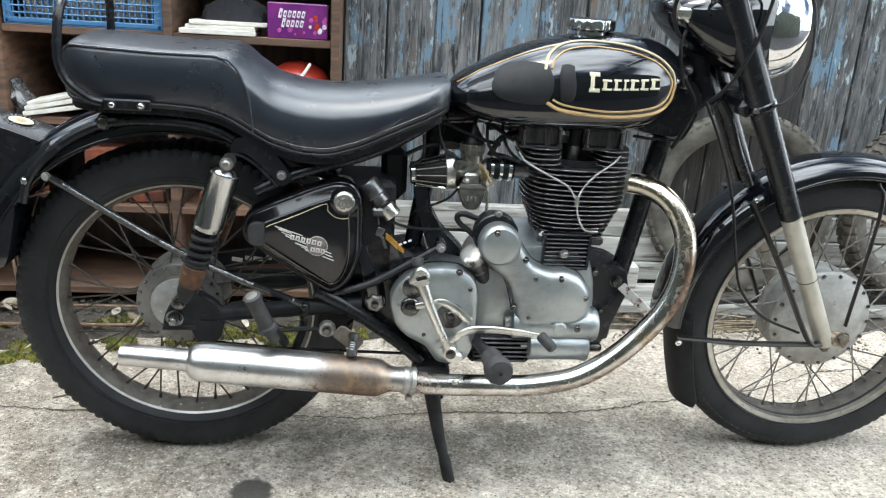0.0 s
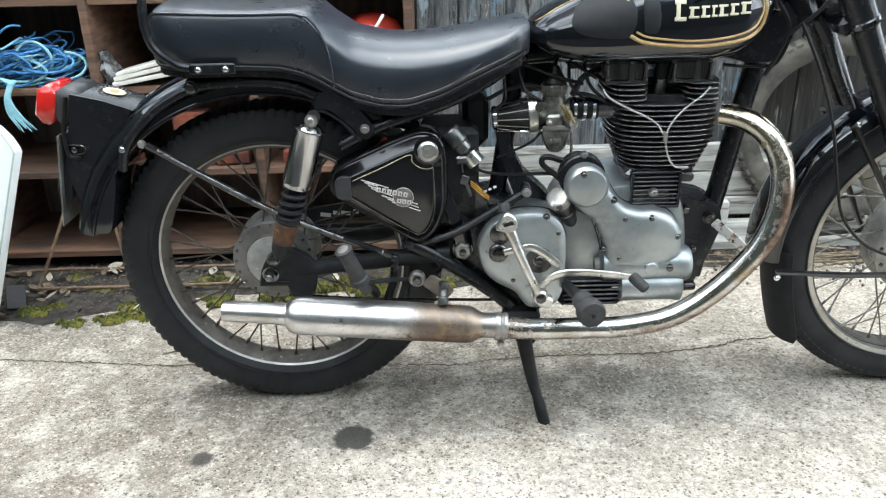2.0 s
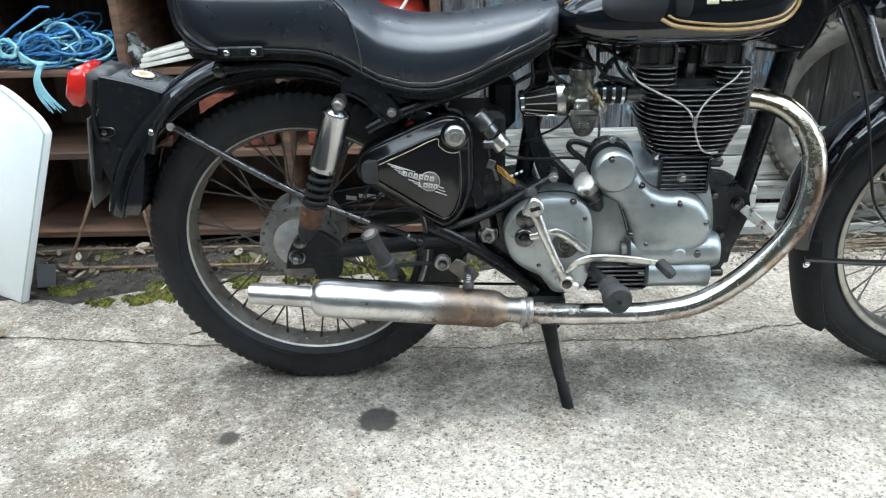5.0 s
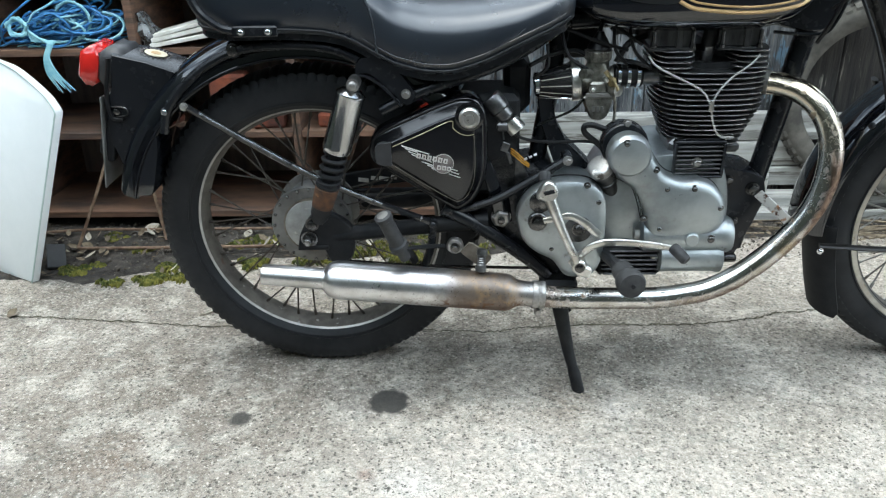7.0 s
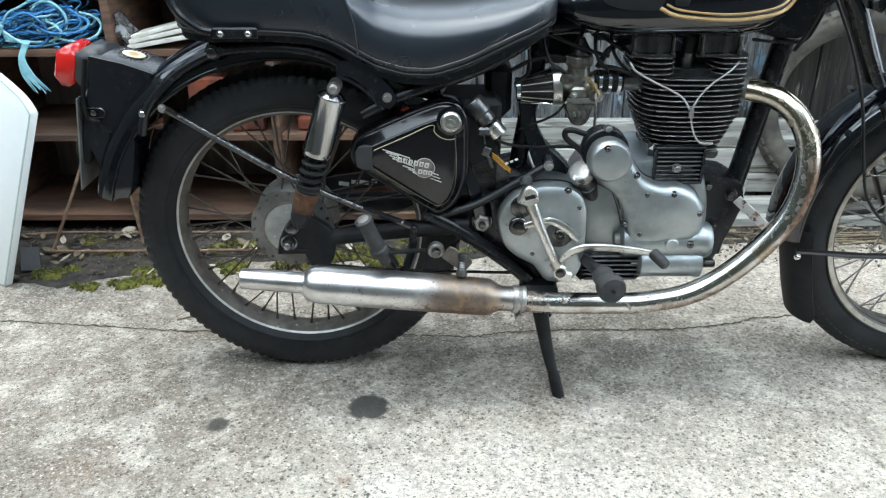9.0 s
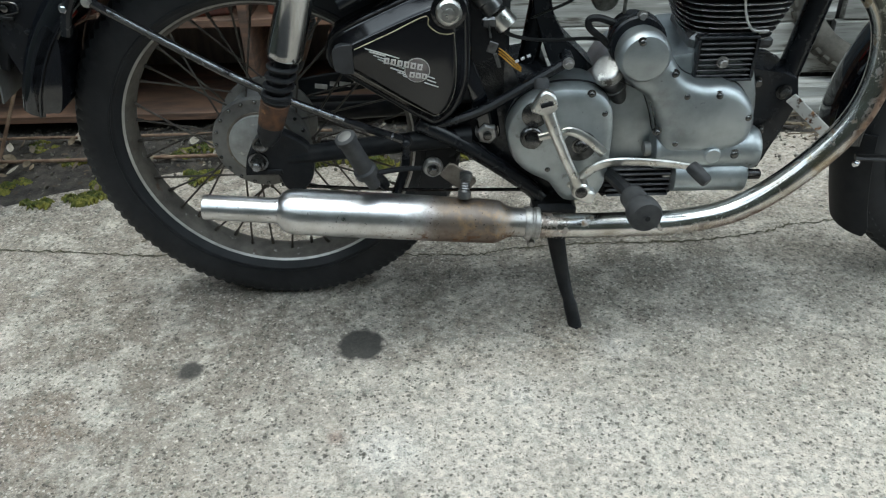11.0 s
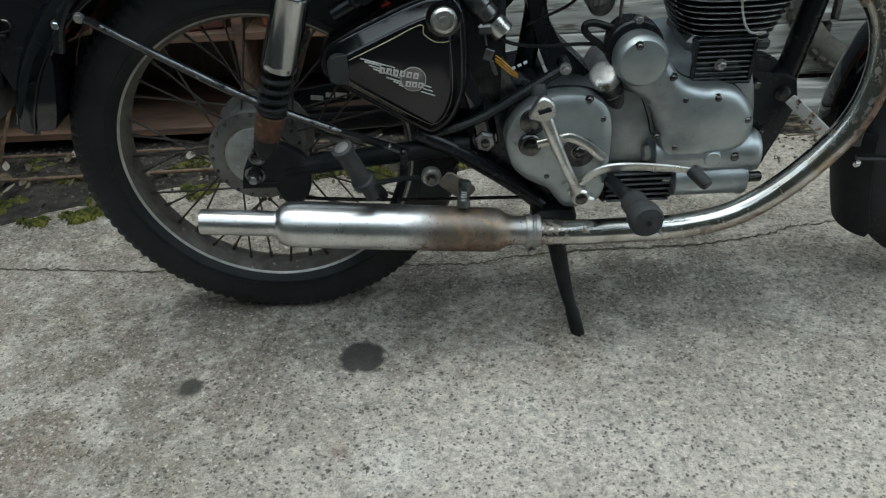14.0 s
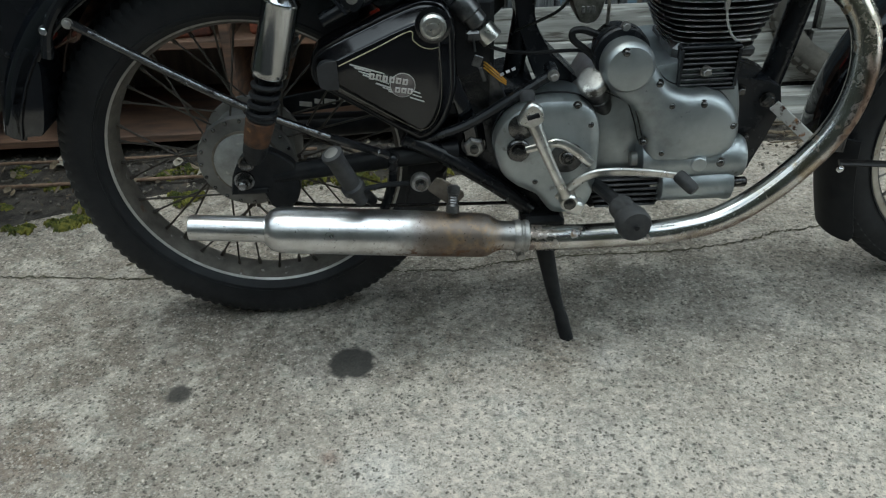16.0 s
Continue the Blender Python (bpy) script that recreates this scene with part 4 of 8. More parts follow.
def sweet_box():
    b = thing("cardboard_box", (0.145, SHELF_Y + 0.02, ST[0.812]), "glossy purple printed carton with pink and white marks", "box")
    Shape().box((0.145, SHELF_Y + 0.06, ST[0.812] + 0.048), (0.165, 0.085, 0.096), 0.003).part("carton", purple, b)
    y = SHELF_Y + 0.0162
    rg = random.Random(2)
    for x0, zz, count, w, h in ((0.098, 0.066, 6, 0.0085, 0.019), (0.106, 0.041, 5, 0.0085, 0.019)):
        for k in range(count):
            tall = 1.35 if k == 0 else 1.0
            Shape().box((x0 + k * 0.0125, y, ST[0.812] + zz + (tall - 1) * 0.004), (w, 0.0020, h * tall), 0.0035, Euler((0, radians(14), 0)).to_matrix()).part("print", white_print, b)
            Shape().box((x0 + k * 0.0125 + 0.0008, y - 0.0012, ST[0.812] + zz), (w * 0.42, 0.0008, h * 0.42), 0.0003, Euler((0, radians(14), 0)).to_matrix()).part("print", purple, b)
    for k in range(20):
        xx, zz = (rg.uniform(0.178, 0.222), rg.uniform(0.012, 0.060)) if k % 3 else (rg.uniform(0.070, 0.222), rg.uniform(0.008, 0.026))
        r = rg.uniform(0.003, 0.0075)
        Shape().lathe([(0, r), (0.0006 + 0.0001 * k, r), (0.0010 + 0.0001 * k, r * 0.6)], (xx, y + 0.0008, ST[0.812] + zz), (0, -1, 0), 8 + k % 3).part("print", (pink, pink, white_print, pink, red_plastic)[k % 5], b)


sweet_box()

# red tub with pale cord, and terracotta pieces on the lower shelves
tub = thing("red_tub", (0.14, SHELF_Y + 0.09, ST[0.565]), "round red plastic tub tipped on the shelf with a pale cord", "tub")
Shape().lathe([(0, 0.06), (0.01, 0.084), (0.06, 0.100), (0.12, 0.098), (0.16, 0.076), (0.180, 0.038), (0.186, 0.004)], (0.14, SHELF_Y + 0.11, ST[0.565]), (0, 0, 1), 36).part("shell", red_plastic, tub)
Shape().tube([(0.128, SHELF_Y + 0.010, 0.700), (0.150, SHELF_Y + 0.004, 0.716), (0.166, SHELF_Y + 0.006, 0.734), (0.180, SHELF_Y + 0.020, 0.756)], 0.0045, 7).part("cord", paper, tub, "pale cord")
Shape().tube([(0.130, SHELF_Y + 0.008, 0.722), (0.152, SHELF_Y + 0.003, 0.714), (0.176, SHELF_Y + 0.010, 0.704)], 0.004, 7).part("cord", paper, tub, "pale cord")
for xx, zz, w, h, d, t in ((-0.30, 0.315, 0.10, 0.045, 0.07, 8), (-0.10, 0.315, 0.085, 0.045, 0.07, -12), (-0.41, 0.315, 0.11, 0.165, 0.08, 6), (0.12, 0.315, 0.10, 0.04, 0.07, -6)):
    Shape().box((xx, SHELF_Y + 0.07, ST[zz] + h / 2), (w, d, h), 0.008, Euler((0, 0, radians(t))).to_matrix()).top("terracotta_block", brick_red, "orange-red terracotta block on the shelf", "block", "blocks on the shelf")
s = Shape()
rg = random.Random(21)
pts = []
for i in range(7):
    r = [(-0.615 - 0.004 * i + 0.050 * math.cos(a) * (1 - i * 0.135) * rg.uniform(0.65, 1.25), SHELF_Y + 0.05 + 0.03 * math.sin(a) * rg.uniform(0.6, 1.3), ST[0.565] + i * 0.016 + rg.uniform(-0.004, 0.004) * (i > 0)) for a in np.linspace(0, 6.283, 12, endpoint=False)]
    pts.append(r)
s.loft(pts)
s.top("plastic_bag", clear_bag, "crumpled clear plastic bag standing against the post", "bag", angle=15)

# ---- white sheet leaning by the shelves ----
out = [(0.0, 0.0), (-0.207, 0.490)] + [(q.x, q.y) for q in spline([(-0.200, 0.503), (-0.186, 0.518), (-0.167, 0.533), (-0.116, 0.560), (-0.053, 0.587), (0.016, 0.600), (0.12, 0.612), (0.6, 0.62)], 3)] + [(0.6, 0.0)]
U, V = Vector((-0.876, 0.482, 0)), Vector((0.048, 0.087, 0.995))
W = U.cross(V)
s = Shape().prism(out, [(0.003, 0.012), (0, 0.009), (0, -0.009), (0.003, -0.012)])
s.v = [tuple(Vector((-0.897, 0.37, 0.001)) + U * p[0] + V * p[2] + W * p[1]) for p in s.v]
wp = thing("white_panel", (-0.897, 0.37, 0.0), "smooth white plastic panel with a curved top edge", "panel")
s.part("sheet", white_plastic, wp, angle=50)
e = Shape().tube([Vector((-0.897, 0.37, 0.001)) + U * x + V * z + W * -0.0125 for x, z in out[:-2]], 0.0022, 6, 1)
e.part("edge_bead", panel_edge, wp, "pale green edge of the sheet")
Shape().box((-0.885, 0.475, 0.030), (0.050, 0.010, 0.085), 0.002, Euler((radians(-58), radians(12), radians(30))).to_matrix()).top("slate_piece", slate, "broken grey slate leaning on the ground", "slate")

# ---- bent rusty wire stand on the ground ----
stand = thing("wire_stand", (-0.6, 0.55, 0.0), "bent rusty steel rod stand on the soil", "stand")
Shape().tube([(-0.768, 0.66, 0.27), (-0.800, 0.625, 0.18), (-0.838, 0.585, 0.080), (-0.855, 0.566, 0.036), (-0.858, 0.556, 0.025), (-0.848, 0.549, 0.022), (-0.80, 0.549, 0.022), (-0.54, 0.552, 0.022), (-0.20, 0.56, 0.022)], 0.0050, 8).part("rod", wire_rust, stand)
Shape().tube([(-0.650, 0.66, 0.25), (-0.640, 0.64, 0.18), (-0.618, 0.62, 0.05), (-0.612, 0.61, 0.022)], 0.0050, 8).part("rod", wire_rust, stand)
Shape().tube([(-1.05, 0.67, 0.022), (-0.87, 0.672, 0.032), (-0.62, 0.675, 0.030), (0.0, 0.68, 0.030)], 0.0045, 8).part("rod", wire_rust, stand)

# ---- spare wheels leaning on the wall ----


def spare_tyre(cx, cz, y, r, turn, label, blocks=58):
    """A bare tyre: open carcass with two rows of tread blocks standing proud."""
    w = thing("spare_tyre", (cx, y, cz - r), label, "tyre", "old tyres against the wall")
    m = Matrix.Translation((cx, y, cz)) @ Euler((radians(-6), 0, radians(turn))).to_matrix().to_4x4()
    prof = [(-0.022, r - 0.078), (-0.034, r - 0.064), (-0.041, r - 0.042), (-0.039, r - 0.022), (-0.030, r - 0.010), (0, r - 0.006), (0.030, r - 0.010), (0.039, r - 0.022), (0.041, r - 0.042), (0.034, r - 0.064), (0.022, r - 0.078),
            (0.018, r - 0.074), (0.033, r - 0.044), (0.028, r - 0.020), (0, r - 0.014), (-0.028, r - 0.020), (-0.033, r - 0.044), (-0.018, r - 0.074)]
    s = Shape()
    s.loft([[m @ Vector((math.cos(a) * q, yy, math.sin(a) * q)) for yy, q in prof] for a in (2 * math.pi * k / 96 for k in range(97))], caps=False)
    carcass = s.part("carcass", old_rubber, w, "dusty grey tyre carcass")
    t = Shape()
    for k in range(blocks):
        for side in (-1, 1):
            a = 2 * math.pi * (k + (0.5 if side > 0 else 0.0)) / blocks
            b = 2 * math.pi / blocks * 0.31
            rows_ = []
            for aa in (a - b, a + b):
                ring = [(0.008, r - 0.008), (0.010, r), (0.031, r - 0.004), (0.0405, r - 0.015), (0.0395, r - 0.024), (0.028, r - 0.014)]
                rows_.append([m @ Vector((math.cos(aa) * q, side * yy, math.sin(aa) * q)) for yy, q in ring])
            t.loft(rows_)
    t.part("tread", old_rubber, carcass)
    return w


spare_tyre(1.565, 0.374, 0.845, 0.30, -16, "dusty grey bare motorcycle tyre leaning on the boards")
spare_tyre(2.20, 0.374, 0.845, 0.30, 10, "second dusty bare tyre leaning on the boards")

# ---- litter, moss and leaves ----
rg = random.Random(5)
for cx, cy, r, n in ((-0.53, 0.385, 0.050, 130), (-0.575, 0.365, 0.03, 60), (-0.53, 0.455, 0.028, 60), (-0.80, 0.43, 0.034, 80), (-0.775, 0.455, 0.025, 50), (-0.68, 0.35, 0.024, 40), (-0.67, 0.555, 0.03, 50), (-0.80, 0.66, 0.04, 60), (-0.34, 0.475, 0.040, 90), (-0.41, 0.60, 0.035, 60),
                     (-0.30, 0.64, 0.05, 80), (-0.12, 0.50, 0.06, 130), (0.02, 0.56, 0.07, 140), (0.14, 0.52, 0.05, 90), (0.22, 0.62, 0.05, 70), (0.33, 0.55, 0.03, 40)):
    s = Shape()
    seeds = [(rg.gauss(0, r * 0.55) * 1.3, rg.gauss(0, r * 0.55) * 0.75, r * rg.uniform(0.25, 0.6)) for _ in range(7)]
    for k in range(n * 4):
        sx, sy, sr = seeds[k % 7]
        a, q = rg.uniform(0, 6.3), sr * math.sqrt(rg.random())
        x, y, h = cx + sx + q * math.cos(a) * 1.2, cy + sy + q * math.sin(a) * 0.8, rg.uniform(0.0010, 0.0034)
        z = 0.001 + 0.008 * max(0, 1 - q / sr) + (0.010 if cy > 0.47 else 0.006 if cx < -0.5 else 0.0)
        s.lathe([(-0.010, h * 0.9), (0, h * 1.1), (h * 0.9, h * 0.6), (h * 1.5, 0.0003)], (x, y, z), (rg.uniform(-0.7, 0.7), rg.uniform(-0.7, 0.7), 1), 5)
    s.top("moss", moss_green, "cushion of green and yellow moss on the damp edge", "moss", kind="stuff")


def leaf(x, y, z, size, turn, curl, m_=None, lab="dry curled brown leaf on the ground"):
    s = Shape()
    rows_ = []
    for i in range(6):
        u = i / 5
        w = size * 0.38 * math.sin(math.pi * min(1, u * 0.92 + 0.06)) + 0.0005
        rows_.append([(u * size, -w, curl * u * u + 0.3 * w), (u * size, 0, curl * u * u), (u * size, w, curl * u * u + 0.3 * w)])
    s.loft(rows_, caps=False, closed=False)
    m = Matrix.Translation((x, y, z)) @ Euler((rg.uniform(-0.4, 0.4), rg.uniform(-0.4, 0.1), turn)).to_matrix().to_4x4()
    s.v = [tuple(m @ Vector(p)) for p in s.v]
    s.top("leaf", m_ or leaf_dry, lab, "leaf", "fallen leaves")


for k in range(46):
    x = rg.uniform(-1.0, 1.8)
    leaf(x, rg.uniform(0.50, 0.66) + (0.12 if x > 0.45 else 0), 0.020, rg.uniform(0.014, 0.036), rg.uniform(0, 6.3), rg.uniform(0, 0.012))
for x, y, q in ((-0.66, 0.665, 0.03), (-0.61, 0.64, 0.025), (-0.80, 0.47, 0.022), (-0.79, 0.60, 0.020), (-0.84, 0.64, 0.02), (-0.55, 0.395, 0.02), (-0.36, 0.66, 0.03), (-0.30, 0.60, 0.03), (-0.22, 0.62, 0.03), (-0.88, 0.40, 0.04), (-0.93, 0.42, 0.035), (-0.86, 0.55, 0.03)):
    leaf(x, y, 0.022 if y > 0.45 else 0.010, q, rg.uniform(0, 6.3), 0.012)
leaf(-0.86, 0.16, 0.004, 0.03, 1.0, 0.004)
for x, y, q, a in ((-0.705, 0.668, 0.050, 0.6), (-0.66, 0.64, 0.030, 2.8), (-0.80, 0.47, 0.034, 0.5), (-0.37, 0.62, 0.034, 1.4), (-0.30, 0.56, 0.03, 0.2), (-0.25, 0.545, 0.026, 2.9), (-0.52, 0.385, 0.026, 0.3), (-0.85, 0.60, 0.022, 1.9), (-0.16, 0.60, 0.03, 0.9), (0.02, 0.55, 0.03, 2.2), (0.20, 0.50, 0.026, 0.7), (1.05, 0.70, 0.04, 0.4), (1.45, 0.66, 0.045, 2.6)):
    leaf(x, y, 0.026, q, a, 0.014, pale_leaf, "bleached pale leaf on the dark soil")
Shape().tube([(-0.372, 0.170, 0.003), (-0.358, 0.178, 0.004), (-0.340, 0.188, 0.005)], [0.002, 0.003, 0.0035], 6, 3).top("twig", pale_leaf, "short pale stick on the concrete", "twig", "twigs by the wall")
leaf(-0.13, 0.13, 0.004, 0.03, 2.2, 0.004)
s = Shape()
for k in range(1500):
    x, y = rg.uniform(-1.3, 1.9), 0.40 + 0.38 * rg.random() ** 0.8
    if y < 0.47 and x > -0.4:
        continue
    r = rg.uniform(0.0015, 0.0055)
    s.lathe([(-r, r * 0.6), (-r * 0.2, r), (r * 0.4, r * 0.8), (r * 0.7, r * 0.2)], (x, y, 0.014 * min(1, max(0, (y - 0.42) / 0.1))), (rg.uniform(-1, 1), rg.uniform(-1, 1), 1), 5)
s.top("grit", grit_stone, "loose grit and crumbs of stone along the wall", "grit", kind="stuff", angle=20)
s = Shape()
for k in range(1500):
    x, y = rg.uniform(-1.25, 1.9), rg.uniform(0.37, 0.74)
    if y < 0.49 and x > -0.35:
        continue
    q, w, a = rg.uniform(0.005, 0.024), rg.uniform(0.15, 0.5), rg.uniform(0, 6.3)
    z = 0.005 + 0.016 * min(1, max(0, (y - 0.42) / 0.1))
    d, e = Vector((math.cos(a), math.sin(a), rg.uniform(-0.25, 0.35))) * q, Vector((-math.sin(a), math.cos(a), rg.uniform(-0.4, 0.4))) * q * w
    c = Vector((x, y, z))
    s.add([c, c + d * 0.5 + e * 0.5, c + d, c + d * 0.5 - e * 0.5 + Vector((0, 0, q * 0.2))], [(0, 1, 2, 3)])
s.top("leaf_litter", litter_mat, "broken brown leaf litter strewn over the soil", "leaf litter", kind="stuff")
for k in range(26):
    x, y = rg.uniform(0.75, 2.0), rg.uniform(0.60, 0.74)
    a = rg.uniform(-0.5, 0.5)
    L = rg.uniform(0.06, 0.18)
    Shape().tube([(x - L * math.cos(a), y - L * math.sin(a) * 0.5, 0.016), (x, y, 0.022), (x + L * math.cos(a), y + L * math.sin(a) * 0.5, 0.018)], rg.uniform(0.002, 0.004), 5, 3).top("twig", leaf_dry, "thin dry twig on the soil", "twig", "twigs by the wall")

# ---- the motorcycle ----
LEAN = 3.0
bike = thing("motorcycle", (0, 0, 0), "black classic single-cylinder motorcycle with chrome exhaust, leaning on its prop stand", "motorcycle", turn=pose(0, 0, 0, LEAN, 0, 0))
N = (0, -1, 0)                        # outward, on the near flank
RC, FC = Vector((0.0, 0, 0.333)), Vector((1.347, 0, 0.328))


def tyre(c, R, half, notch, count, wheel, label):
    prof = [(-0.026, R - 0.086), (-half + 0.006, R - 0.072), (-half, R - 0.045), (-half + 0.003, R - 0.022), (-half + 0.010, R - 0.010), (-half * 0.42, R - 0.002), (0, R)]
    prof += [(-a, b) for a, b in prof[-2::-1]]
    n = count * 3
    rings = []
    for k in range(n + 1):
        a = 2 * math.pi * k / n
        d = notch if k % 3 == 2 else 0.0
        rings.append([c + Vector((math.cos(a) * (r - (d if 3 < i < 9 else (d * 0.45 if i in (3, 9) else 0))), y, math.sin(a) * (r - (d if 3 < i < 9 else (d * 0.45 if i in (3, 9) else 0))))) for i, (y, r) in enumerate(prof)])
    t = Shape().loft(rings, caps=False).part("tyre", rubber, wheel, label, angle=28)
    # moulded bead line on each wall
    for s in (-1, 1):
        rr = R - 0.066
        Shape().tube([c + Vector((math.cos(a) * rr, s * (half - 0.0035), math.sin(a) * rr)) for a in (2 * math.pi * k / 64 for k in range(65))], 0.0016, 5, 1).part("bead_line", rubber, t)


def wheel(name, c, R, half, notch, count, rim_m, spoke_m, label, flange_y, flange_r, well_m, lip=0.0):
    rp = [(-0.0305, 0.2545), (-0.0315, 0.251), (-0.0285, 0.2475), (-0.024, 0.2440), (-0.018, 0.2420), (-0.011, 0.2390), (0.011, 0.2390), (0.018, 0.2420), (0.024, 0.2440), (0.0285, 0.2475), (0.0315, 0.251), (0.0305, 0.2545), (0.0, 0.249)]
    rp = [(y * (1 + lip * 30), r + lip if r > 0.2505 else r) for y, r in rp]
    s = Shape()
    rings = [[c + Vector((math.cos(a) * r, y, math.sin(a) * r)) for y, r in rp] for a in (2 * math.pi * k / 120 for k in range(121))]
    s.loft(rings, caps=False)
    w = s.part(name, [rim_m, well_m], bike, label)
    for p in w.data.polygons:
        if math.hypot(p.center.x - c.x, p.center.z - c.z) < 0.2460:
            p.material_index = 1
    tyre(c, R, half, notch, count, w, "worn black rubber tyre")
    # laced spokes: four kinds, each repeated round the hub
    for kind, (sy, lead) in enumerate(((-1, 24), (-1, -24), (1, 24), (1, -24))):
        a0 = 0.0
        h = Vector((flange_r * math.cos(a0), flange_y[0 if sy < 0 else 1], flange_r * math.sin(a0)))
        b = radians(lead + (5 if sy > 0 else 0))
        e = Vector((0.2415 * math.cos(b), sy * 0.005, 0.2415 * math.sin(b)))
        sp = Shape()
        sp.tube([h, e], 0.0019, 6, 1)
        d = (e - h).normalized()
        sp.tube([e - d * 0.014, e], 0.0033, 6, 1)
        sp.lathe([(-0.002, 0.0038), (0.002, 0.0038)], h, (0, sy, 0), 8)
        me = sp.mesh("spoke", spoke_m)
        for k in range(10):
            o = new("spoke", me)
            o.parent = w
            o.matrix_basis = Matrix.Translation(c) @ Matrix.Rotation(radians(36 * k + (24, -42, 20, -46)[kind]), 4, "Y")
    return w


rear = wheel("rear_wheel", RC, 0.333, 0.049, 0.0042, 104, rim_chrome, spoke_steel, "wire-spoked rear wheel with a dull chrome rim", (-0.040, 0.040), 0.078, rim_well)
front = wheel("front_wheel", FC, 0.328, 0.042, 0.0025, 96, front_rim, bright_spoke, "wire-spoked front wheel with a dull chrome rim", (-0.020, 0.045), 0.104, rim_well, 0.006)

marks = Shape()
for k in range(110):
    a = 2 * math.pi * k / 110
    t_, r_ = Vector((-math.sin(a), 0, math.cos(a))), Vector((math.cos(a), 0, math.sin(a)))
    for sy in (-1,):
        q = FC + r_ * 0.3045 + Vector((0, sy * 0.0375, 0))
        marks.add([q - t_ * 0.0045 - r_ * 0.004, q + t_ * 0.0045 - r_ * 0.004, q + t_ * 0.0040 + r_ * 0.004 - Vector((0, sy * 0.004, 0)), q - t_ * 0.0040 + r_ * 0.004 - Vector((0, sy * 0.004, 0)),
                   q + Vector((0, sy * 0.003, 0)) - t_ * 0.003, q + Vector((0, sy * 0.003, 0)) + t_ * 0.003],
                  [(0, 1, 5, 4), (1, 2, 5), (2, 3, 4, 5), (3, 0, 4)])
tagged(marks.part("shoulder_blocks", rubber, front), kind="stuff")

# hubs
HC = RC + Vector((-0.012, 0, 0.011))
h = Shape().lathe([(-0.048, 0.028), (-0.046, 0.082), (-0.042, 0.0845), (-0.037, 0.0845), (-0.034, 0.072), (0.03, 0.072), (0.034, 0.086), (0.040, 0.086), (0.046, 0.07), (0.06, 0.03)], HC, (0, 1, 0), 48)
hub = h.part("hub", dull_hub, rear, "dusty cast hub drum")
for k in range(20):
    a = 2 * math.pi * k / 20
    Shape().lathe([(0, 0.0032), (0.0022, 0.0032), (0.003, 0.0022)], HC + Vector((0.0775, 0, 0)) * math.cos(a) + Vector((0, -0.0462, 0.0775 * math.sin(a))), N, 7).part("rivet", screw_steel, hub)
Shape().lathe([(0.0, 0.056), (0.006, 0.054), (0.008, 0.048), (0.008, 0.0)], HC + Vector((0, -0.046, 0)), N, 40).part("hub_cover", hub_alloy, hub, "stained round hub cover")
Shape().lathe([(0.0, 0.0595), (0.0015, 0.0595), (0.0016, 0.053)], HC + Vector((0, -0.0465, 0)), N, 40).part("cover_seal", stained_plate, hub)
h = Shape().lathe([(-0.040, 0.02), (-0.034, 0.060), (-0.028, 0.106), (-0.022, 0.113), (-0.016, 0.113), (-0.012, 0.104), (0.035, 0.104), (0.04, 0.112), (0.046, 0.112), (0.055, 0.05), (0.07, 0.02)], FC, (0, 1, 0), 56)
fhub = h.part("hub", hub_alloy, front, "pale full-width front hub")
for k in range(18):
    a = 2 * math.pi * k / 18
    Shape().lathe([(0, 0.0042), (0.003, 0.004), (0.0036, 0.0022)], FC + Vector((0.1055, 0, 0)) * math.cos(a) + Vector((0, -0.028, 0.1055 * math.sin(a))), N, 8).part("rivet", screw_steel, fhub)

# axle ends
Shape().bolt(RC + Vector((-0.008, -0.102, 0.008)), N, 0.0125, 0.014).part("axle_nut", screw_steel, bike)
Shape().lathe([(0, 0.008), (0.020, 0.008), (0.022, 0.006)], RC + Vector((-0.008, -0.104, 0.008)), N, 14).part("axle_end", screw_steel, bike)
Shape().box(RC + Vector((0.004, -0.104, -0.012)), (0.050, 0.004, 0.010), 0.002).part("axle_adjuster", grimy_black, bike)
Shape().bolt(RC + Vector((0.0, -0.102, 0.039)), N, 0.010, 0.012).part("axle_nut", screw_steel, bike)

# swinging arm with its end lug
s = Shape().tube([(0.040, -0.090, 0.341), (0.12, -0.090, 0.351), (0.30, -0.088, 0.368), (0.345, -0.085, 0.370)], [0.014, 0.016, 0.017, 0.018], 14)
s.prism([(-0.034, 0.312), (-0.034, 0.320)] + [(p.x, p.y) for p in spline([(-0.027, 0.348), (-0.012, 0.376), (0.008, 0.392), (0.032, 0.393), (0.057, 0.381), (0.077, 0.362), (0.082, 0.328), (0.073, 0.296), (0.050, 0.277), (0.030, 0.287), (0.022, 0.306)], 6)] + [(0.021, 0.312)], [(0.002, -0.080), (0, -0.084), (0, -0.098), (0.003, -0.102)])
s.part("swinging_arm", grimy_black, bike, "oily black swinging arm")
Shape().tube([(0.005, 0.094, 0.333), (0.345, 0.085, 0.353)], 0.020, 12, 1).part("swinging_arm", grimy_black, bike)
Shape().tube([(0.345, -0.074, 0.370), (0.345, 0.10, 0.370)], 0.026, 18, 1).part("swinging_arm_pivot", grimy_black, bike)


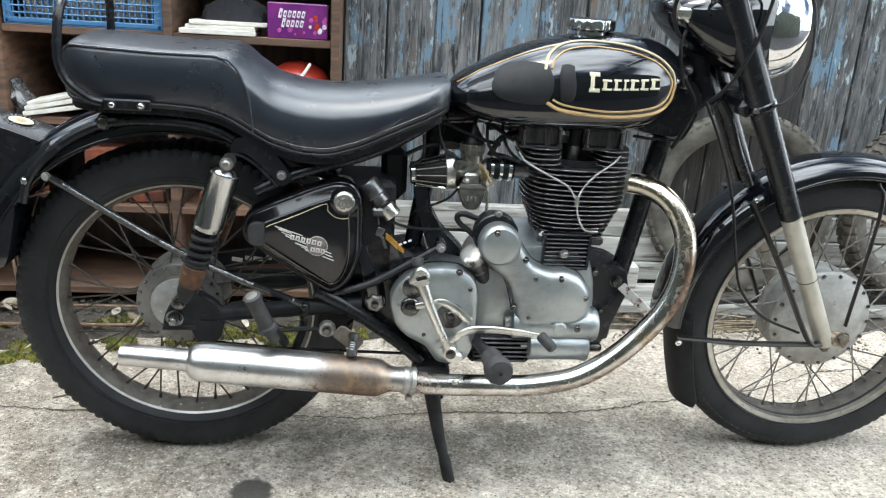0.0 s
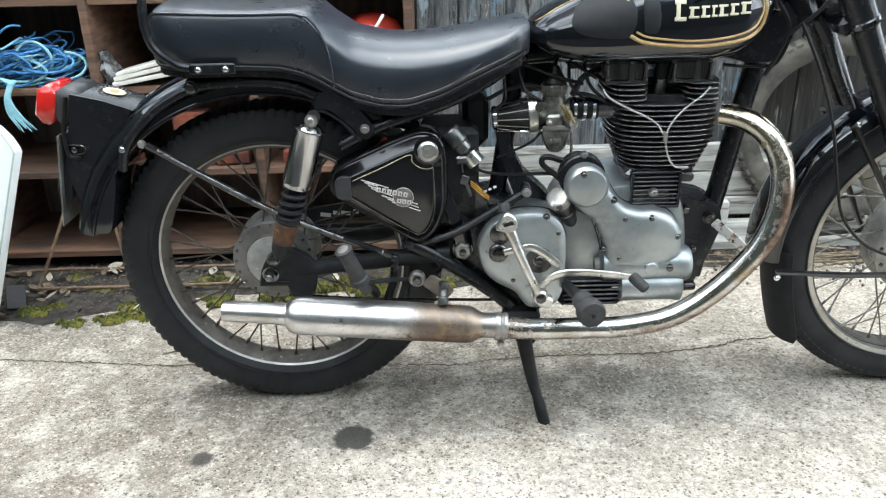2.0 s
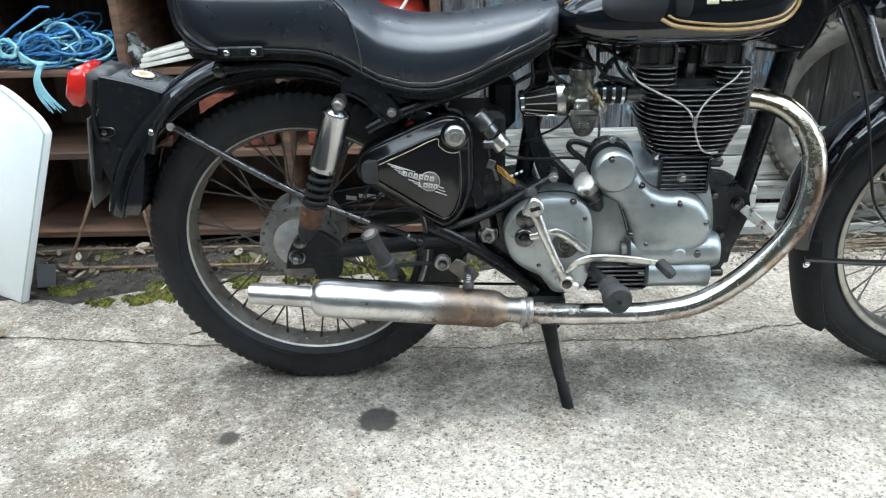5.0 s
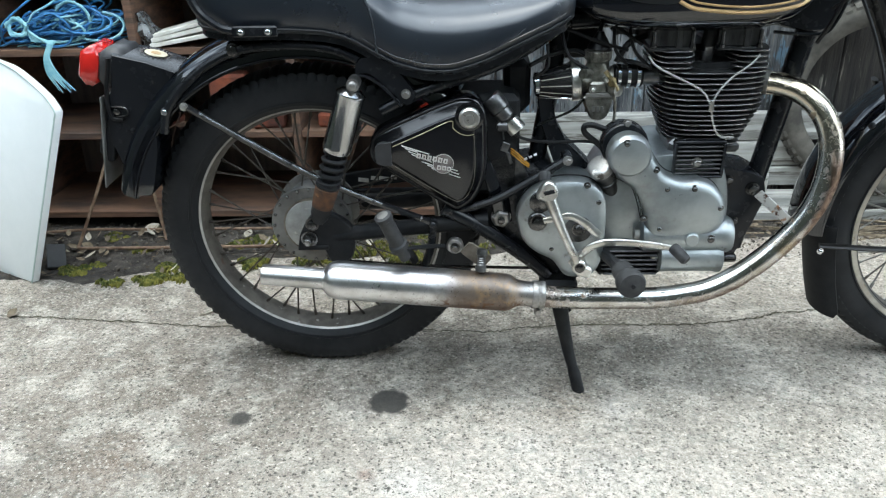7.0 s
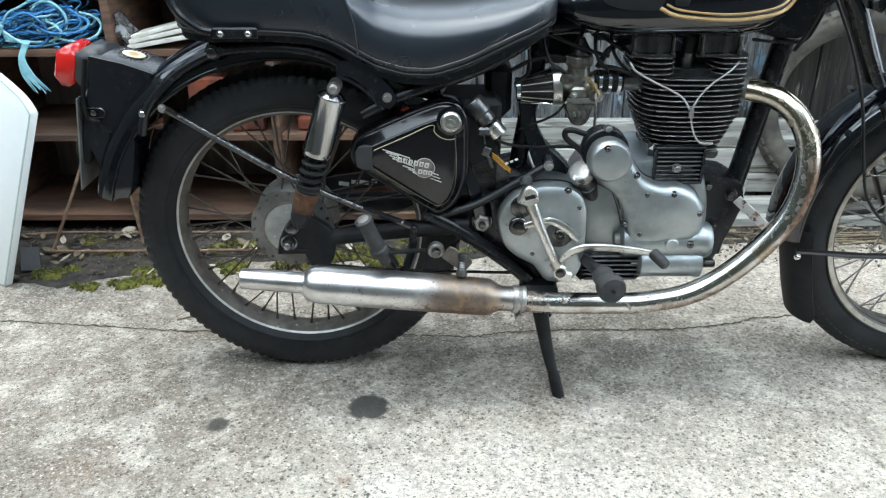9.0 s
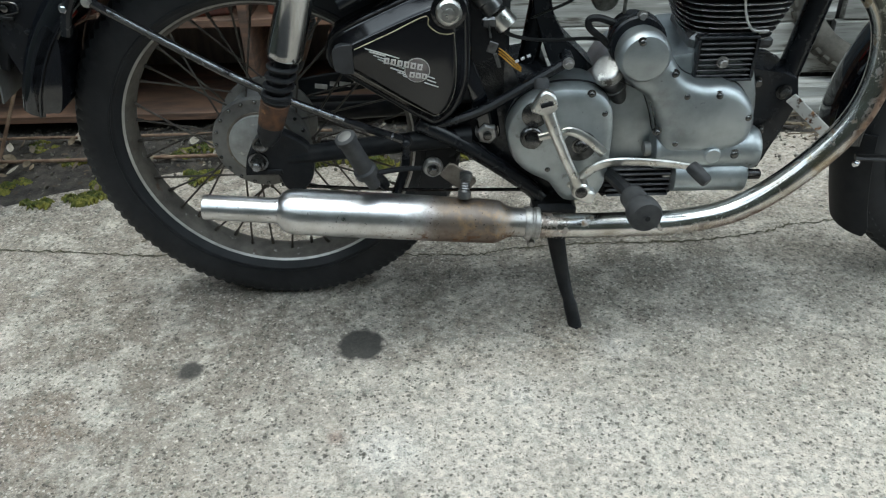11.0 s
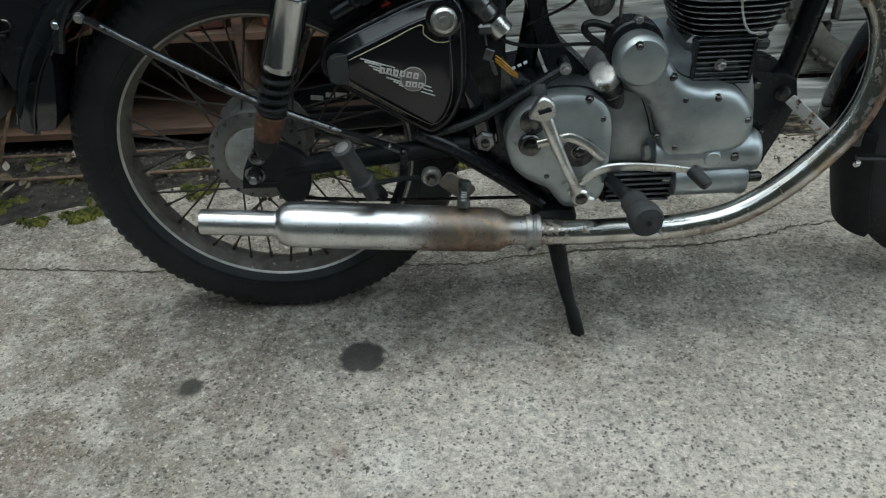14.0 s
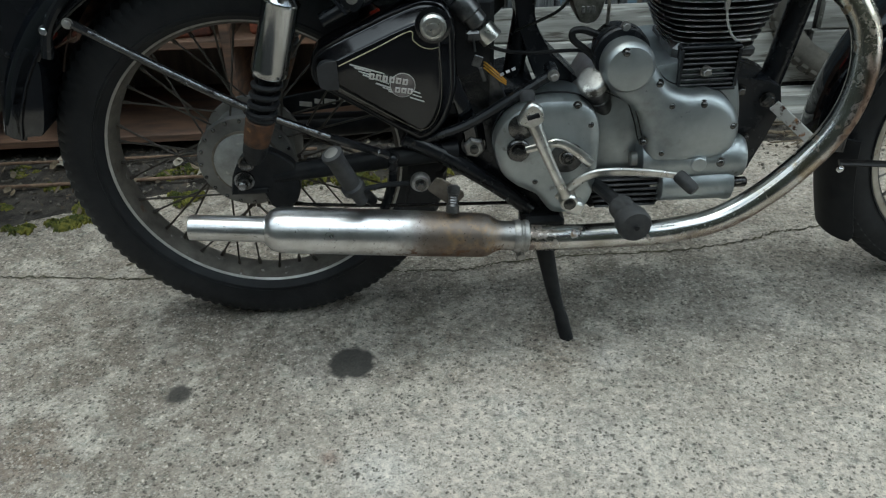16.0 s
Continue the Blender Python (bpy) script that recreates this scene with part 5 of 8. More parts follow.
# ---- mudguards ----
def guard(c, a0, a1, prof, n, name, m, label):
    """prof(i/n) gives the cross-section as rows of (y, radius)."""
    rings = []
    for i in range(n + 1):
        a = radians(a0 + (a1 - a0) * i / n)
        outer = prof(i / n)
        inner = [(y * 0.97, r - 0.0025) for y, r in outer[::-1]]
        rings.append([c + Vector((math.cos(a) * r, y, math.sin(a) * r)) for y, r in outer + inner])
    return Shape().loft(rings).part(name, m, bike, label, angle=40)


def rear_prof(u):
    r = 0.392 - 0.006 * u
    side = 0.030
    return [(-0.083, r - side), (-0.083, r - 0.012), (-0.074, r + 0.003), (-0.055, r + 0.014), (-0.03, r + 0.021), (0, r + 0.024), (0.03, r + 0.021), (0.055, r + 0.014), (0.074, r + 0.003), (0.083, r - 0.012), (0.083, r - side)]


def front_prof(u):
    r = 0.353
    return [(-0.062, r - 0.026), (-0.064, r - 0.020), (-0.062, r - 0.010), (-0.050, r + 0.002), (-0.030, r + 0.010), (0, r + 0.014), (0.030, r + 0.010), (0.050, r + 0.002), (0.062, r - 0.010), (0.064, r - 0.020), (0.062, r - 0.026)]


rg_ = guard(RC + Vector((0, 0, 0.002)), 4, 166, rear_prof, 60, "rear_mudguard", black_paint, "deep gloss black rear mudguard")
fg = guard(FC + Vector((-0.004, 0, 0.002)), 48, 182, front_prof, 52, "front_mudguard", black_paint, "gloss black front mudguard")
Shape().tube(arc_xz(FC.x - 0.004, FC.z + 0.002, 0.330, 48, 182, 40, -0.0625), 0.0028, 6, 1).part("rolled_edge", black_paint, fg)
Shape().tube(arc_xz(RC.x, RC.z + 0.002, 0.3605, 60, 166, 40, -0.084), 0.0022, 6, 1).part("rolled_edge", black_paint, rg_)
# loop tube over the rear guard
Shape().tube([(-0.262, -0.094, 0.560), (-0.249, -0.094, 0.600), (-0.217, -0.095, 0.642), (-0.165, -0.096, 0.683), (-0.096, -0.098, 0.713), (0.001, -0.10, 0.720), (0.078, -0.10, 0.709), (0.136, -0.10, 0.677), (0.185, -0.10, 0.640), (0.21, -0.10, 0.628)], 0.0085, 10).part("guard_loop", frame_paint, bike, "scuffed black tube looped over the rear mudguard")
# bolts
Shape().bolt((-0.252, -0.096, 0.601), N, 0.006, 0.008).part("guard_bolt", chrome, rg_)
Shape().bolt((-0.208, -0.116, 0.6155), N, 0.006, 0.007).part("guard_bolt", steel, rg_)
Shape().bolt((-0.108, -0.10, 0.712), N, 0.010, 0.010).part("guard_bolt", screw_steel, rg_)
# diagonal stay; a pale strip along its top imitates a highlight on worn paint
ROD = [(-0.211, -0.112, 0.6175), (-0.10, -0.118, 0.549), (0.017, -0.126, 0.4825), (0.13, -0.128, 0.430), (0.234, -0.128, 0.388)]
rod = Shape().tube(ROD, 0.0066, 9).part("mudguard_stay", scuffed_rod, bike, "black diagonal stay rod with scuffed paint")
Shape().tube([(x + 0.0012, y - 0.0046, z + 0.0030) for x, y, z in spline(ROD, 8)[2:-7]], 0.0026, 6, 1).part("worn_strip", worn_highlight, rod, "painted highlight and worn paint along the rod")
# flap behind the rear guard
s = Shape().prism([(p.x, p.y) for p in spline([(-0.338, 0.51), (-0.352, 0.44), (-0.349, 0.428), (-0.33, 0.427), (-0.312, 0.434), (-0.292, 0.50), (-0.283, 0.55), (-0.30, 0.57)], 5, True)], [(0.001, 0.078), (0, 0.076), (0, -0.080), (0.001, -0.083)])
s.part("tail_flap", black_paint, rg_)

# ---- tail lamp unit and number plate ----
box_out = [(-0.352, 0.698), (-0.365, 0.640), (-0.384, 0.60), (-0.388, 0.53), (-0.372, 0.468), (-0.345, 0.452), (-0.318, 0.49), (-0.290, 0.58), (-0.255, 0.640), (-0.236, 0.664), (-0.29, 0.684)]
s = Shape().prism(box_out, [(0.003, 0.052), (0, 0.049), (0, -0.049), (0.003, -0.053)])
tl = s.part("tail_lamp_housing", frame_paint, bike, "black tail lamp bracket with a round sticker")
s = Shape().box((-0.360, 0, 0.668), (0.056, 0.098, 0.078), 0.016, Euler((0, radians(14), 0)).to_matrix())
s.part("tape_wrap", tape, tl, "black tape wrapped round the lamp", angle=60)
s = Shape().box((-0.402, 0, 0.673), (0.042, 0.094, 0.076), 0.015, Euler((0, radians(17), 0)).to_matrix())
s.part("lens", red_lens, tl, "red tail lamp lens", angle=60)
SC, SN = Vector((-0.290, 0.005, 0.6858)), Vector((0.30, 0, 1)).normalized()
Shape().lathe([(0, 0.021), (0.0012, 0.021)], SC, SN, 30).part("sticker", cream, tl, "round cream sticker with a ring of small marks")
Shape().lathe([(0.0013, 0.009), (0.0020, 0.009)], SC, SN, 20).part("sticker_centre", gold, tl)
SU = SN.cross(Vector((0, 1, 0))).normalized()
for k in range(22):
    a = 2 * math.pi * k / 22
    q = SC + (SU * math.cos(a) + Vector((0, 1, 0)) * math.sin(a)) * 0.0275 + SN * 0.0006
    Shape().box(q, (0.0050, 0.0034, 0.0010), 0.0003, Euler((0, radians(17), -a)).to_matrix()).part("sticker_mark", badge_grey, tl)
Shape().tube([(-0.372, -0.056, 0.600), (-0.345, -0.058, 0.598), (-0.340, -0.058, 0.590), (-0.345, -0.058, 0.583), (-0.368, -0.057, 0.580)], 0.0018, 6).part("wire_loop", screw_steel, tl)
Shape().lathe([(0, 0.006), (0.004, 0.006), (0.005, 0.004)], (-0.362, -0.054, 0.590), N, 12).part("clip_screw", screw_steel, tl)
for x, z in ((-0.340, 0.552), (-0.326, 0.520), (-0.334, 0.50)):
    Shape().bolt((x, -0.053, z), N, 0.004, 0.004, False).part("housing_screw", grimy_black, tl)
Shape().tube([(-0.36, -0.05, 0.69), (-0.375, -0.056, 0.62), (-0.372, -0.058, 0.58), (-0.352, -0.056, 0.574)], 0.004, 7).part("lamp_cable", cable_black, tl)
pl = Matrix.Translation((-0.400, 0.0, 0.528)) @ pose(0, 0, 0, 0, -171, 0)
s = Shape().box((0, 0, 0), (0.003, 0.125, 0.185), 0.001)
s.v = [tuple(pl @ Vector(p)) for p in s.v]
plate = s.part("number_plate", plate_back, bike, "dull number plate seen from its back")
s = Shape()
for k in range(6):
    s.box((0.0022, -0.045 + 0.018 * k, 0.0), (0.001, 0.012, 0.07), 0.0003)
s.v = [tuple(pl @ Vector(p)) for p in s.v]
s.part("plate_mark", grimy_black, plate)
s = Shape().tube([(-0.37, -0.03, 0.60), (-0.405, -0.03, 0.545), (-0.42, -0.03, 0.50)], 0.006, 6)
s.box((-0.385, -0.04, 0.545), (0.022, 0.02, 0.12), 0.004, Euler((0, radians(-162), 0)).to_matrix())
s.part("plate_bracket", grimy_black, plate)

# ---- seat ----
rowsx = [(-0.172, 0.772, 0.815, 0.825, 0.075), (-0.166, 0.757, 0.832, 0.842, 0.100), (-0.150, 0.747, 0.845, 0.855, 0.117), (-0.11, 0.741, 0.844, 0.852, 0.124), (-0.06, 0.742, 0.842, 0.847, 0.126),
         (0.0, 0.742, 0.840, 0.844, 0.127), (0.06, 0.738, 0.840, 0.845, 0.127), (0.092, 0.730, 0.840, 0.846, 0.127), (0.115, 0.720, 0.828, 0.842, 0.127), (0.142, 0.704, 0.795, 0.824, 0.128), (0.18, 0.683, 0.764, 0.799, 0.130),
         (0.23, 0.669, 0.751, 0.786, 0.132), (0.28, 0.667, 0.748, 0.783, 0.132), (0.338, 0.684, 0.753, 0.786, 0.130), (0.397, 0.711, 0.764, 0.795, 0.124), (0.45, 0.733, 0.785, 0.804, 0.113), (0.478, 0.745, 0.800, 0.809, 0.100), (0.495, 0.755, 0.805, 0.808, 0.085)]
dense = []
for i in range(len(rowsx) - 1):
    for j in range(4):
        dense.append([a + (b - a) * j / 4 for a, b in zip(rowsx[i], rowsx[i + 1])])
dense.append(list(rowsx[-1]))
arr = np.array(dense)
for k in range(1, 5):
    sm = arr[:, k].copy()
    sm[1:-1] = 0.25 * arr[:-2, k] + 0.5 * arr[1:-1, k] + 0.25 * arr[2:, k]
    arr[:, k] = sm


def seat_ring(x, zb, ze, zt, hw):
    dz = zt - ze
    half = [(0.0, zb), (hw * 0.8, zb), (hw - 0.008, zb + 0.002), (hw - 0.002, zb + 0.012), (hw + 0.001, zb + (ze - zb) * 0.5), (hw - 0.001, ze - 0.010), (hw - 0.006, ze - 0.001), (hw - 0.016, ze + dz * 0.30), (hw - 0.032, ze + dz * 0.58),
            (hw - 0.056, ze + dz * 0.80), (hw * 0.35, ze + dz * 0.96), (0.0, zt)]
    return [(x, -y, z) for y, z in half] + [(x, y, z) for y, z in half[-2:0:-1]]


s = Shape().loft([seat_ring(*r) for r in arr])
seat = s.part("seat", seat_vinyl, bike, "black vinyl dual seat with a raised stitched pillion", angle=60)
Shape().tube([(r[0], -(r[4] - 0.0030), r[2] - 0.002) for r in arr[4:] if r[0] < 0.098] + [(0.112, -0.1255, 0.832), (0.124, -0.1275, 0.820), (0.133, -0.1282, 0.804), (0.141, -0.1288, 0.784), (0.147, -0.1292, 0.760), (0.150, -0.1295, 0.730), (0.151, -0.1290, 0.708)], 0.0022, 6, 1).part("piping", seat_bead, seat)
Shape().tube([(r[0], -(r[4] + 0.0005), r[1] + 0.010) for r in arr[6:-2]], 0.0026, 6, 1).part("piping", grip_rubber, seat)
Shape().tube([(r[0], -(r[4] + 0.0010), r[1] + 0.022) for r in arr[34:-4]], 0.0009, 5, 1).part("stitching", seat_bead, seat)
s = Shape()
for k in range(5):
    s.tube([(0.335 + 0.010 * k, -0.1305, 0.700 + 0.006 * k), (0.352 + 0.010 * k, -0.1312, 0.712 + 0.006 * k), (0.366 + 0.010 * k, -0.1295, 0.728 + 0.005 * k)], 0.0006, 5)
s.part("crease", seat_vinyl, seat)
Shape().loft([[(r[0], -(r[4] - 0.012), r[1] - 0.010), (r[0], r[4] - 0.012, r[1] - 0.010), (r[0], r[4] - 0.012, r[1] + 0.004), (r[0], -(r[4] - 0.012), r[1] + 0.004)] for r in arr[6:-3]]).part("seat_base", frame_paint, seat)
# grab rail round the back
Shape().tube([(-0.094, -0.1365, 0.7535), (-0.115, -0.138, 0.760), (-0.145, -0.139, 0.785), (-0.158, -0.139, 0.820), (-0.156, -0.137, 0.862), (-0.152, -0.120, 0.905), (-0.152, -0.06, 0.930), (-0.152, 0.06, 0.930), (-0.152, 0.120, 0.905),
              (-0.156, 0.137, 0.862), (-0.158, 0.139, 0.82), (-0.145, 0.139, 0.785), (-0.115, 0.138, 0.760), (-0.02, 0.137, 0.751)], 0.0078, 10).part("grab_rail", frame_paint, bike, "black grab rail round the pillion seat")
gr = Shape().box((-0.056, -0.1345, 0.751), (0.080, 0.006, 0.019), 0.003).part("rail_plate", frame_paint, bike)
for x in (-0.079, -0.032):
    Shape().bolt((x, -0.1375, 0.751), N, 0.0052, 0.006, False).part("rail_screw", chrome, gr)

# ---- tank ----
tk = np.array([(0.494, 0.787, 0.770, 0.030), (0.502, 0.802, 0.762, 0.058), (0.52, 0.815, 0.752, 0.078), (0.555, 0.837, 0.733, 0.098), (0.60, 0.861, 0.727, 0.114), (0.65, 0.880, 0.724, 0.125), (0.71, 0.896, 0.723, 0.131), (0.77, 0.905, 0.723, 0.132),
               (0.82, 0.907, 0.725, 0.129), (0.86, 0.903, 0.733, 0.121), (0.89, 0.895, 0.750, 0.108), (0.915, 0.882, 0.778, 0.088), (0.932, 0.866, 0.792, 0.062), (0.940, 0.850, 0.806, 0.032)])
TN = 56


def tank_dims(x):
    return [float(np.interp(x, tk[:, 0], tk[:, k])) for k in (1, 2, 3)]


def tank_half(x, z):
    """Half width of the tank at a height."""
    zt, zb, hw = tank_dims(x)
    zm = zb + (zt - zb) * 0.46
    q = (z - zm) / ((zt - zm) if z > zm else (zm - zb))
    e = 2.3 if z > zm else 2.9
    return hw * max(0.0, 1 - min(1, abs(q)) ** e) ** (1 / e)


def tank_ring(x):
    zt, zb, hw = tank_dims(x)
    zm = zb + (zt - zb) * 0.46
    r = []
    for k in range(TN):
        a = 2 * math.pi * k / TN
        c, s_ = math.cos(a), math.sin(a)
        e = 2.3 if s_ > 0 else 2.9
        y = hw * math.copysign(abs(c) ** (2 / e), c)
        z = zm + ((zt - zm) if s_ > 0 else (zm - zb)) * math.copysign(abs(s_) ** (2 / e), s_)
        r.append((x, y, z))
    return r


xs = np.concatenate([np.linspace(0.494, 0.53, 6), np.linspace(0.545, 0.86, 22), np.linspace(0.87, 0.94, 12)])
tkd = np.array([[x] + tank_dims(x) for x in xs])
for _ in range(2):
    for k in (1, 2, 3):
        tkd[1:-1, k] = 0.25 * tkd[:-2, k] + 0.5 * tkd[1:-1, k] + 0.25 * tkd[2:, k]
tk = tkd
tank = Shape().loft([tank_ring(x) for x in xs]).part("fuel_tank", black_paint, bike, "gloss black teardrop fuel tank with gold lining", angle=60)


def on_tank(x, z, lift=0.0012):
    return Vector((x, -tank_half(x, z) - lift, z))


def tank_line(pts, r, name, m, closed=False):
    p = spline([(x, z, 0) for x, z in pts], 8, closed)
    if closed:
        p.append(p[0])
    Shape().tube([on_tank(q.x, q.y, 0.0006) for q in p], r, 6, 1).part(name, m, tank)


tank_line([(0.657, 0.843), (0.668, 0.868), (0.700, 0.886), (0.750, 0.893), (0.813, 0.889), (0.862, 0.874), (0.892, 0.850), (0.901, 0.826)], 0.0030, "gold_line", pale_line)
tank_line([(0.901, 0.826), (0.893, 0.797), (0.868, 0.778), (0.81, 0.7695), (0.758, 0.769), (0.690, 0.776), (0.662, 0.788)], 0.0036, "gold_line", gold)
tank_line([(0.668, 0.846), (0.676, 0.862), (0.703, 0.878), (0.750, 0.885), (0.812, 0.880), (0.858, 0.866), (0.885, 0.845), (0.893, 0.826), (0.884, 0.801), (0.860, 0.787), (0.81, 0.779), (0.758, 0.778), (0.695, 0.785), (0.672, 0.794)], 0.0019, "gold_line", gold)
tank_line([(0.510, 0.804), (0.545, 0.826), (0.600, 0.853), (0.650, 0.872), (0.710, 0.888)], 0.0014, "gold_line", gold)


def tank_patch(outline, lift, name, m, label="", n=10):
    """A thin pad that follows the tank's flank: rows between the outline's lower and upper edges."""
    pts = [Vector((x, z)) for x, z in outline]
    x0, x1 = min(p.x for p in pts), max(p.x for p in pts)
    rings_top = []
    for i in range(n + 1):
        x = x0 + (x1 - x0) * (0.004 + 0.992 * i / n)
        zs = []
        for a, b in zip(pts, pts[1:] + pts[:1]):
            if (a.x - x) * (b.x - x) <= 0 and a.x != b.x:
                zs.append(a.y + (b.y - a.y) * (x - a.x) / (b.x - a.x))
        lo, hi = min(zs), max(zs)
        rings_top.append([on_tank(x, lo + (hi - lo) * j / 6, lift if 0 < j < 6 and 0 < i < n else lift * 0.35) for j in range(7)])
    s_ = Shape().loft(rings_top, caps=False, closed=False)
    s_.loft([[p + Vector((0, lift + 0.003, 0)) for p in r] for r in rings_top], caps=False, closed=False)
    return s_.part(name, m, tank, label, angle=60)


kg = [(q.x, q.y) for q in spline([(0.566, 0.806), (0.574, 0.832), (0.610, 0.851), (0.652, 0.853), (0.668, 0.845), (0.672, 0.82), (0.668, 0.792), (0.650, 0.783), (0.600, 0.785), (0.574, 0.793)], 5, True)]
tank_patch(kg, 0.004, "knee_grip", grip_rubber, "matt dark knee grip rubber", 14)
kg2 = [(q.x, q.y) for q in spline([(0.684, 0.80), (0.682, 0.845), (0.690, 0.854), (0.704, 0.854), (0.710, 0.845), (0.711, 0.80), (0.706, 0.792), (0.690, 0.792)], 5, True)]
tank_patch(kg2, 0.0045, "knee_grip", grip_rubber, "matt dark knee grip rubber", 8)
# maker's mark: plain cream strokes on the flank, the first one taller
for x0, w, z0, z1 in ((0.7335, 0.020, 0.811, 0.845), (0.757, 0.018, 0.8150, 0.834), (0.778, 0.015, 0.8158, 0.8350), (0.796, 0.010, 0.8164, 0.8355), (0.808, 0.017, 0.8170, 0.8360), (0.828, 0.016, 0.8180, 0.8370), (0.847, 0.020, 0.8190, 0.8385)):
    b_, t_ = (z1 - z0) * 0.20, w * 0.36
    tank_patch([(x0 + w * 0.12, z0), (x0 + w * 0.12 + t_, z0), (x0 + w * 0.12 + t_, z1), (x0 + w * 0.12, z1)], 0.0012, "maker_mark", cream, n=3)
    for za, wl in ((z0, 1.0), (z1 - b_, 0.94)):
        tank_patch([(x0, za), (x0 + w * wl, za), (x0 + w * wl, za + b_), (x0, za + b_)], 0.0013, "maker_mark", cream, n=4)
# filler cap
s = Shape()
ringset = []
for hh, r, wv in ((0.0, 0.036, 0), (0.010, 0.036, 0), (0.012, 0.043, 0), (0.014, 0.046, 1), (0.028, 0.046, 1), (0.031, 0.044, 0.5), (0.033, 0.037, 0), (0.034, 0.0, 0)):
    ringset.append([(0.760 + (r - 0.0018 * wv * (0.5 + 0.5 * math.cos(a * 16))) * math.cos(a), (r - 0.0018 * wv * (0.5 + 0.5 * math.cos(a * 16))) * math.sin(a), 0.896 + hh) for a in (2 * math.pi * k / 128 for k in range(128))])
s.loft(ringset)
s.part("filler_cap", chrome, tank, "knurled chrome filler cap")

# ---- frame ----
Shape().tube([(0.958, 0, 0.80), (0.938, 0, 0.735), (0.905, 0, 0.53), (0.862, 0, 0.27)], 0.0195, 14).part("front_downtube", frame_paint, bike, "black front downtube")
Shape().tube([(0.955, 0, 0.86), (0.72, 0, 0.755), (0.50, 0, 0.735)], 0.016, 12).part("top_tube", frame_paint, bike)
Shape().tube([(0.49, -0.03, 0.74), (0.40, -0.06, 0.69), (0.33, -0.085, 0.665), (0.22, -0.10, 0.632), (0.15, -0.105, 0.60)], 0.0115, 12).part("seat_rail", frame_paint, bike, "black seat rail")
Shape().tube([(0.49, 0.03, 0.74), (0.40, 0.06, 0.69), (0.33, 0.085, 0.665), (0.22, 0.10, 0.632), (0.0, 0.10, 0.70)], 0.0115, 12).part("seat_rail", frame_paint, bike)
Shape().tube([(0.485, 0, 0.75), (0.462, 0, 0.58), (0.425, 0, 0.34)], 0.0175, 14).part("seat_tube", frame_paint, bike)
s = Shape().prism([(0.440, 0.60), (0.468, 0.60), (0.478, 0.55), (0.500, 0.51), (0.548, 0.462), (0.50, 0.42), (0.473, 0.478), (0.446, 0.554)], [(0.002, 0.03), (0, 0.028), (0, -0.03), (0.002, -0.032)])
s.part("frame_lug", frame_paint, bike)
Shape().tube([(0.258, -0.096, 0.402), (0.33, -0.094, 0.360), (0.42, -0.088, 0.292), (0.468, -0.080, 0.245)], 0.0145, 12).part("lower_tube", frame_paint, bike, "black lower frame tube")
Shape().tube([(0.258, 0.096, 0.402), (0.42, 0.088, 0.292), (0.468, 0.080, 0.245)], 0.0145, 12).part("lower_tube", frame_paint, bike)
s = Shape().tube([(0.493, -0.10, 0.501), (0.44, -0.10, 0.468), (0.36, -0.098, 0.420), (0.27, -0.095, 0.39)], 0.0085, 10)
s.lathe([(-0.02, 0.010), (0.012, 0.010), (0.014, 0.008)], (0.493, -0.095, 0.502), N, 14)
st = s.part("engine_stay", frame_paint, bike)
Shape().bolt((0.493, -0.109, 0.502), N, 0.0068, 0.012).part("bolt", steel, st)
s = Shape().prism([(0.345, 0.44), (0.41, 0.46), (0.47, 0.47), (0.56, 0.25), (0.52, 0.225), (0.46, 0.235), (0.42, 0.29), (0.35, 0.35)], [(0.002, 0.075), (0, 0.073), (0, -0.069), (0.002, -0.073)])
ep = s.part("engine_plate", frame_paint, bike, "black rear engine plate")
s = Shape().lathe([(0, 0.020), (0.003, 0.020)], (0.372, -0.073, 0.372), N, 24)
s.lathe([(0.003, 0.0185), (0.013, 0.0185), (0.016, 0.015)], (0.372, -0.073, 0.372), N, 6)
s.part("pivot_nut", steel, ep, "large plated pivot nut")
Shape().lathe([(0.016, 0.0075), (0.022, 0.0075), (0.023, 0.005)], (0.372, -0.073, 0.372), N, 14).part("pivot_stud", screw_steel, ep)
s = Shape().prism([(0.80, 0.462), (0.862, 0.452), (0.885, 0.44), (0.895, 0.40), (0.878, 0.345), (0.852, 0.275), (0.80, 0.26)], [(0.002, 0.05), (0, 0.048), (0, -0.048), (0.002, -0.052)])
fp = s.part("engine_plate", frame_paint, bike, "black front engine plate")
for x, z, r in ((0.815, 0.438, 0.007), (0.864, 0.419, 0.010), (0.838, 0.352, 0.006)):
    Shape().bolt((x, -0.052, z), N, r, 0.012).part("bolt", screw_steel, fp)
# pale rusty bracket to the exhaust
s = Shape().box((0.905, -0.075, 0.386), (0.090, 0.004, 0.019), 0.0015, Euler((0, radians(40), radians(-14))).to_matrix())
s.part("exhaust_bracket", pale_rust, bike, "pale flat exhaust bracket gone rusty")

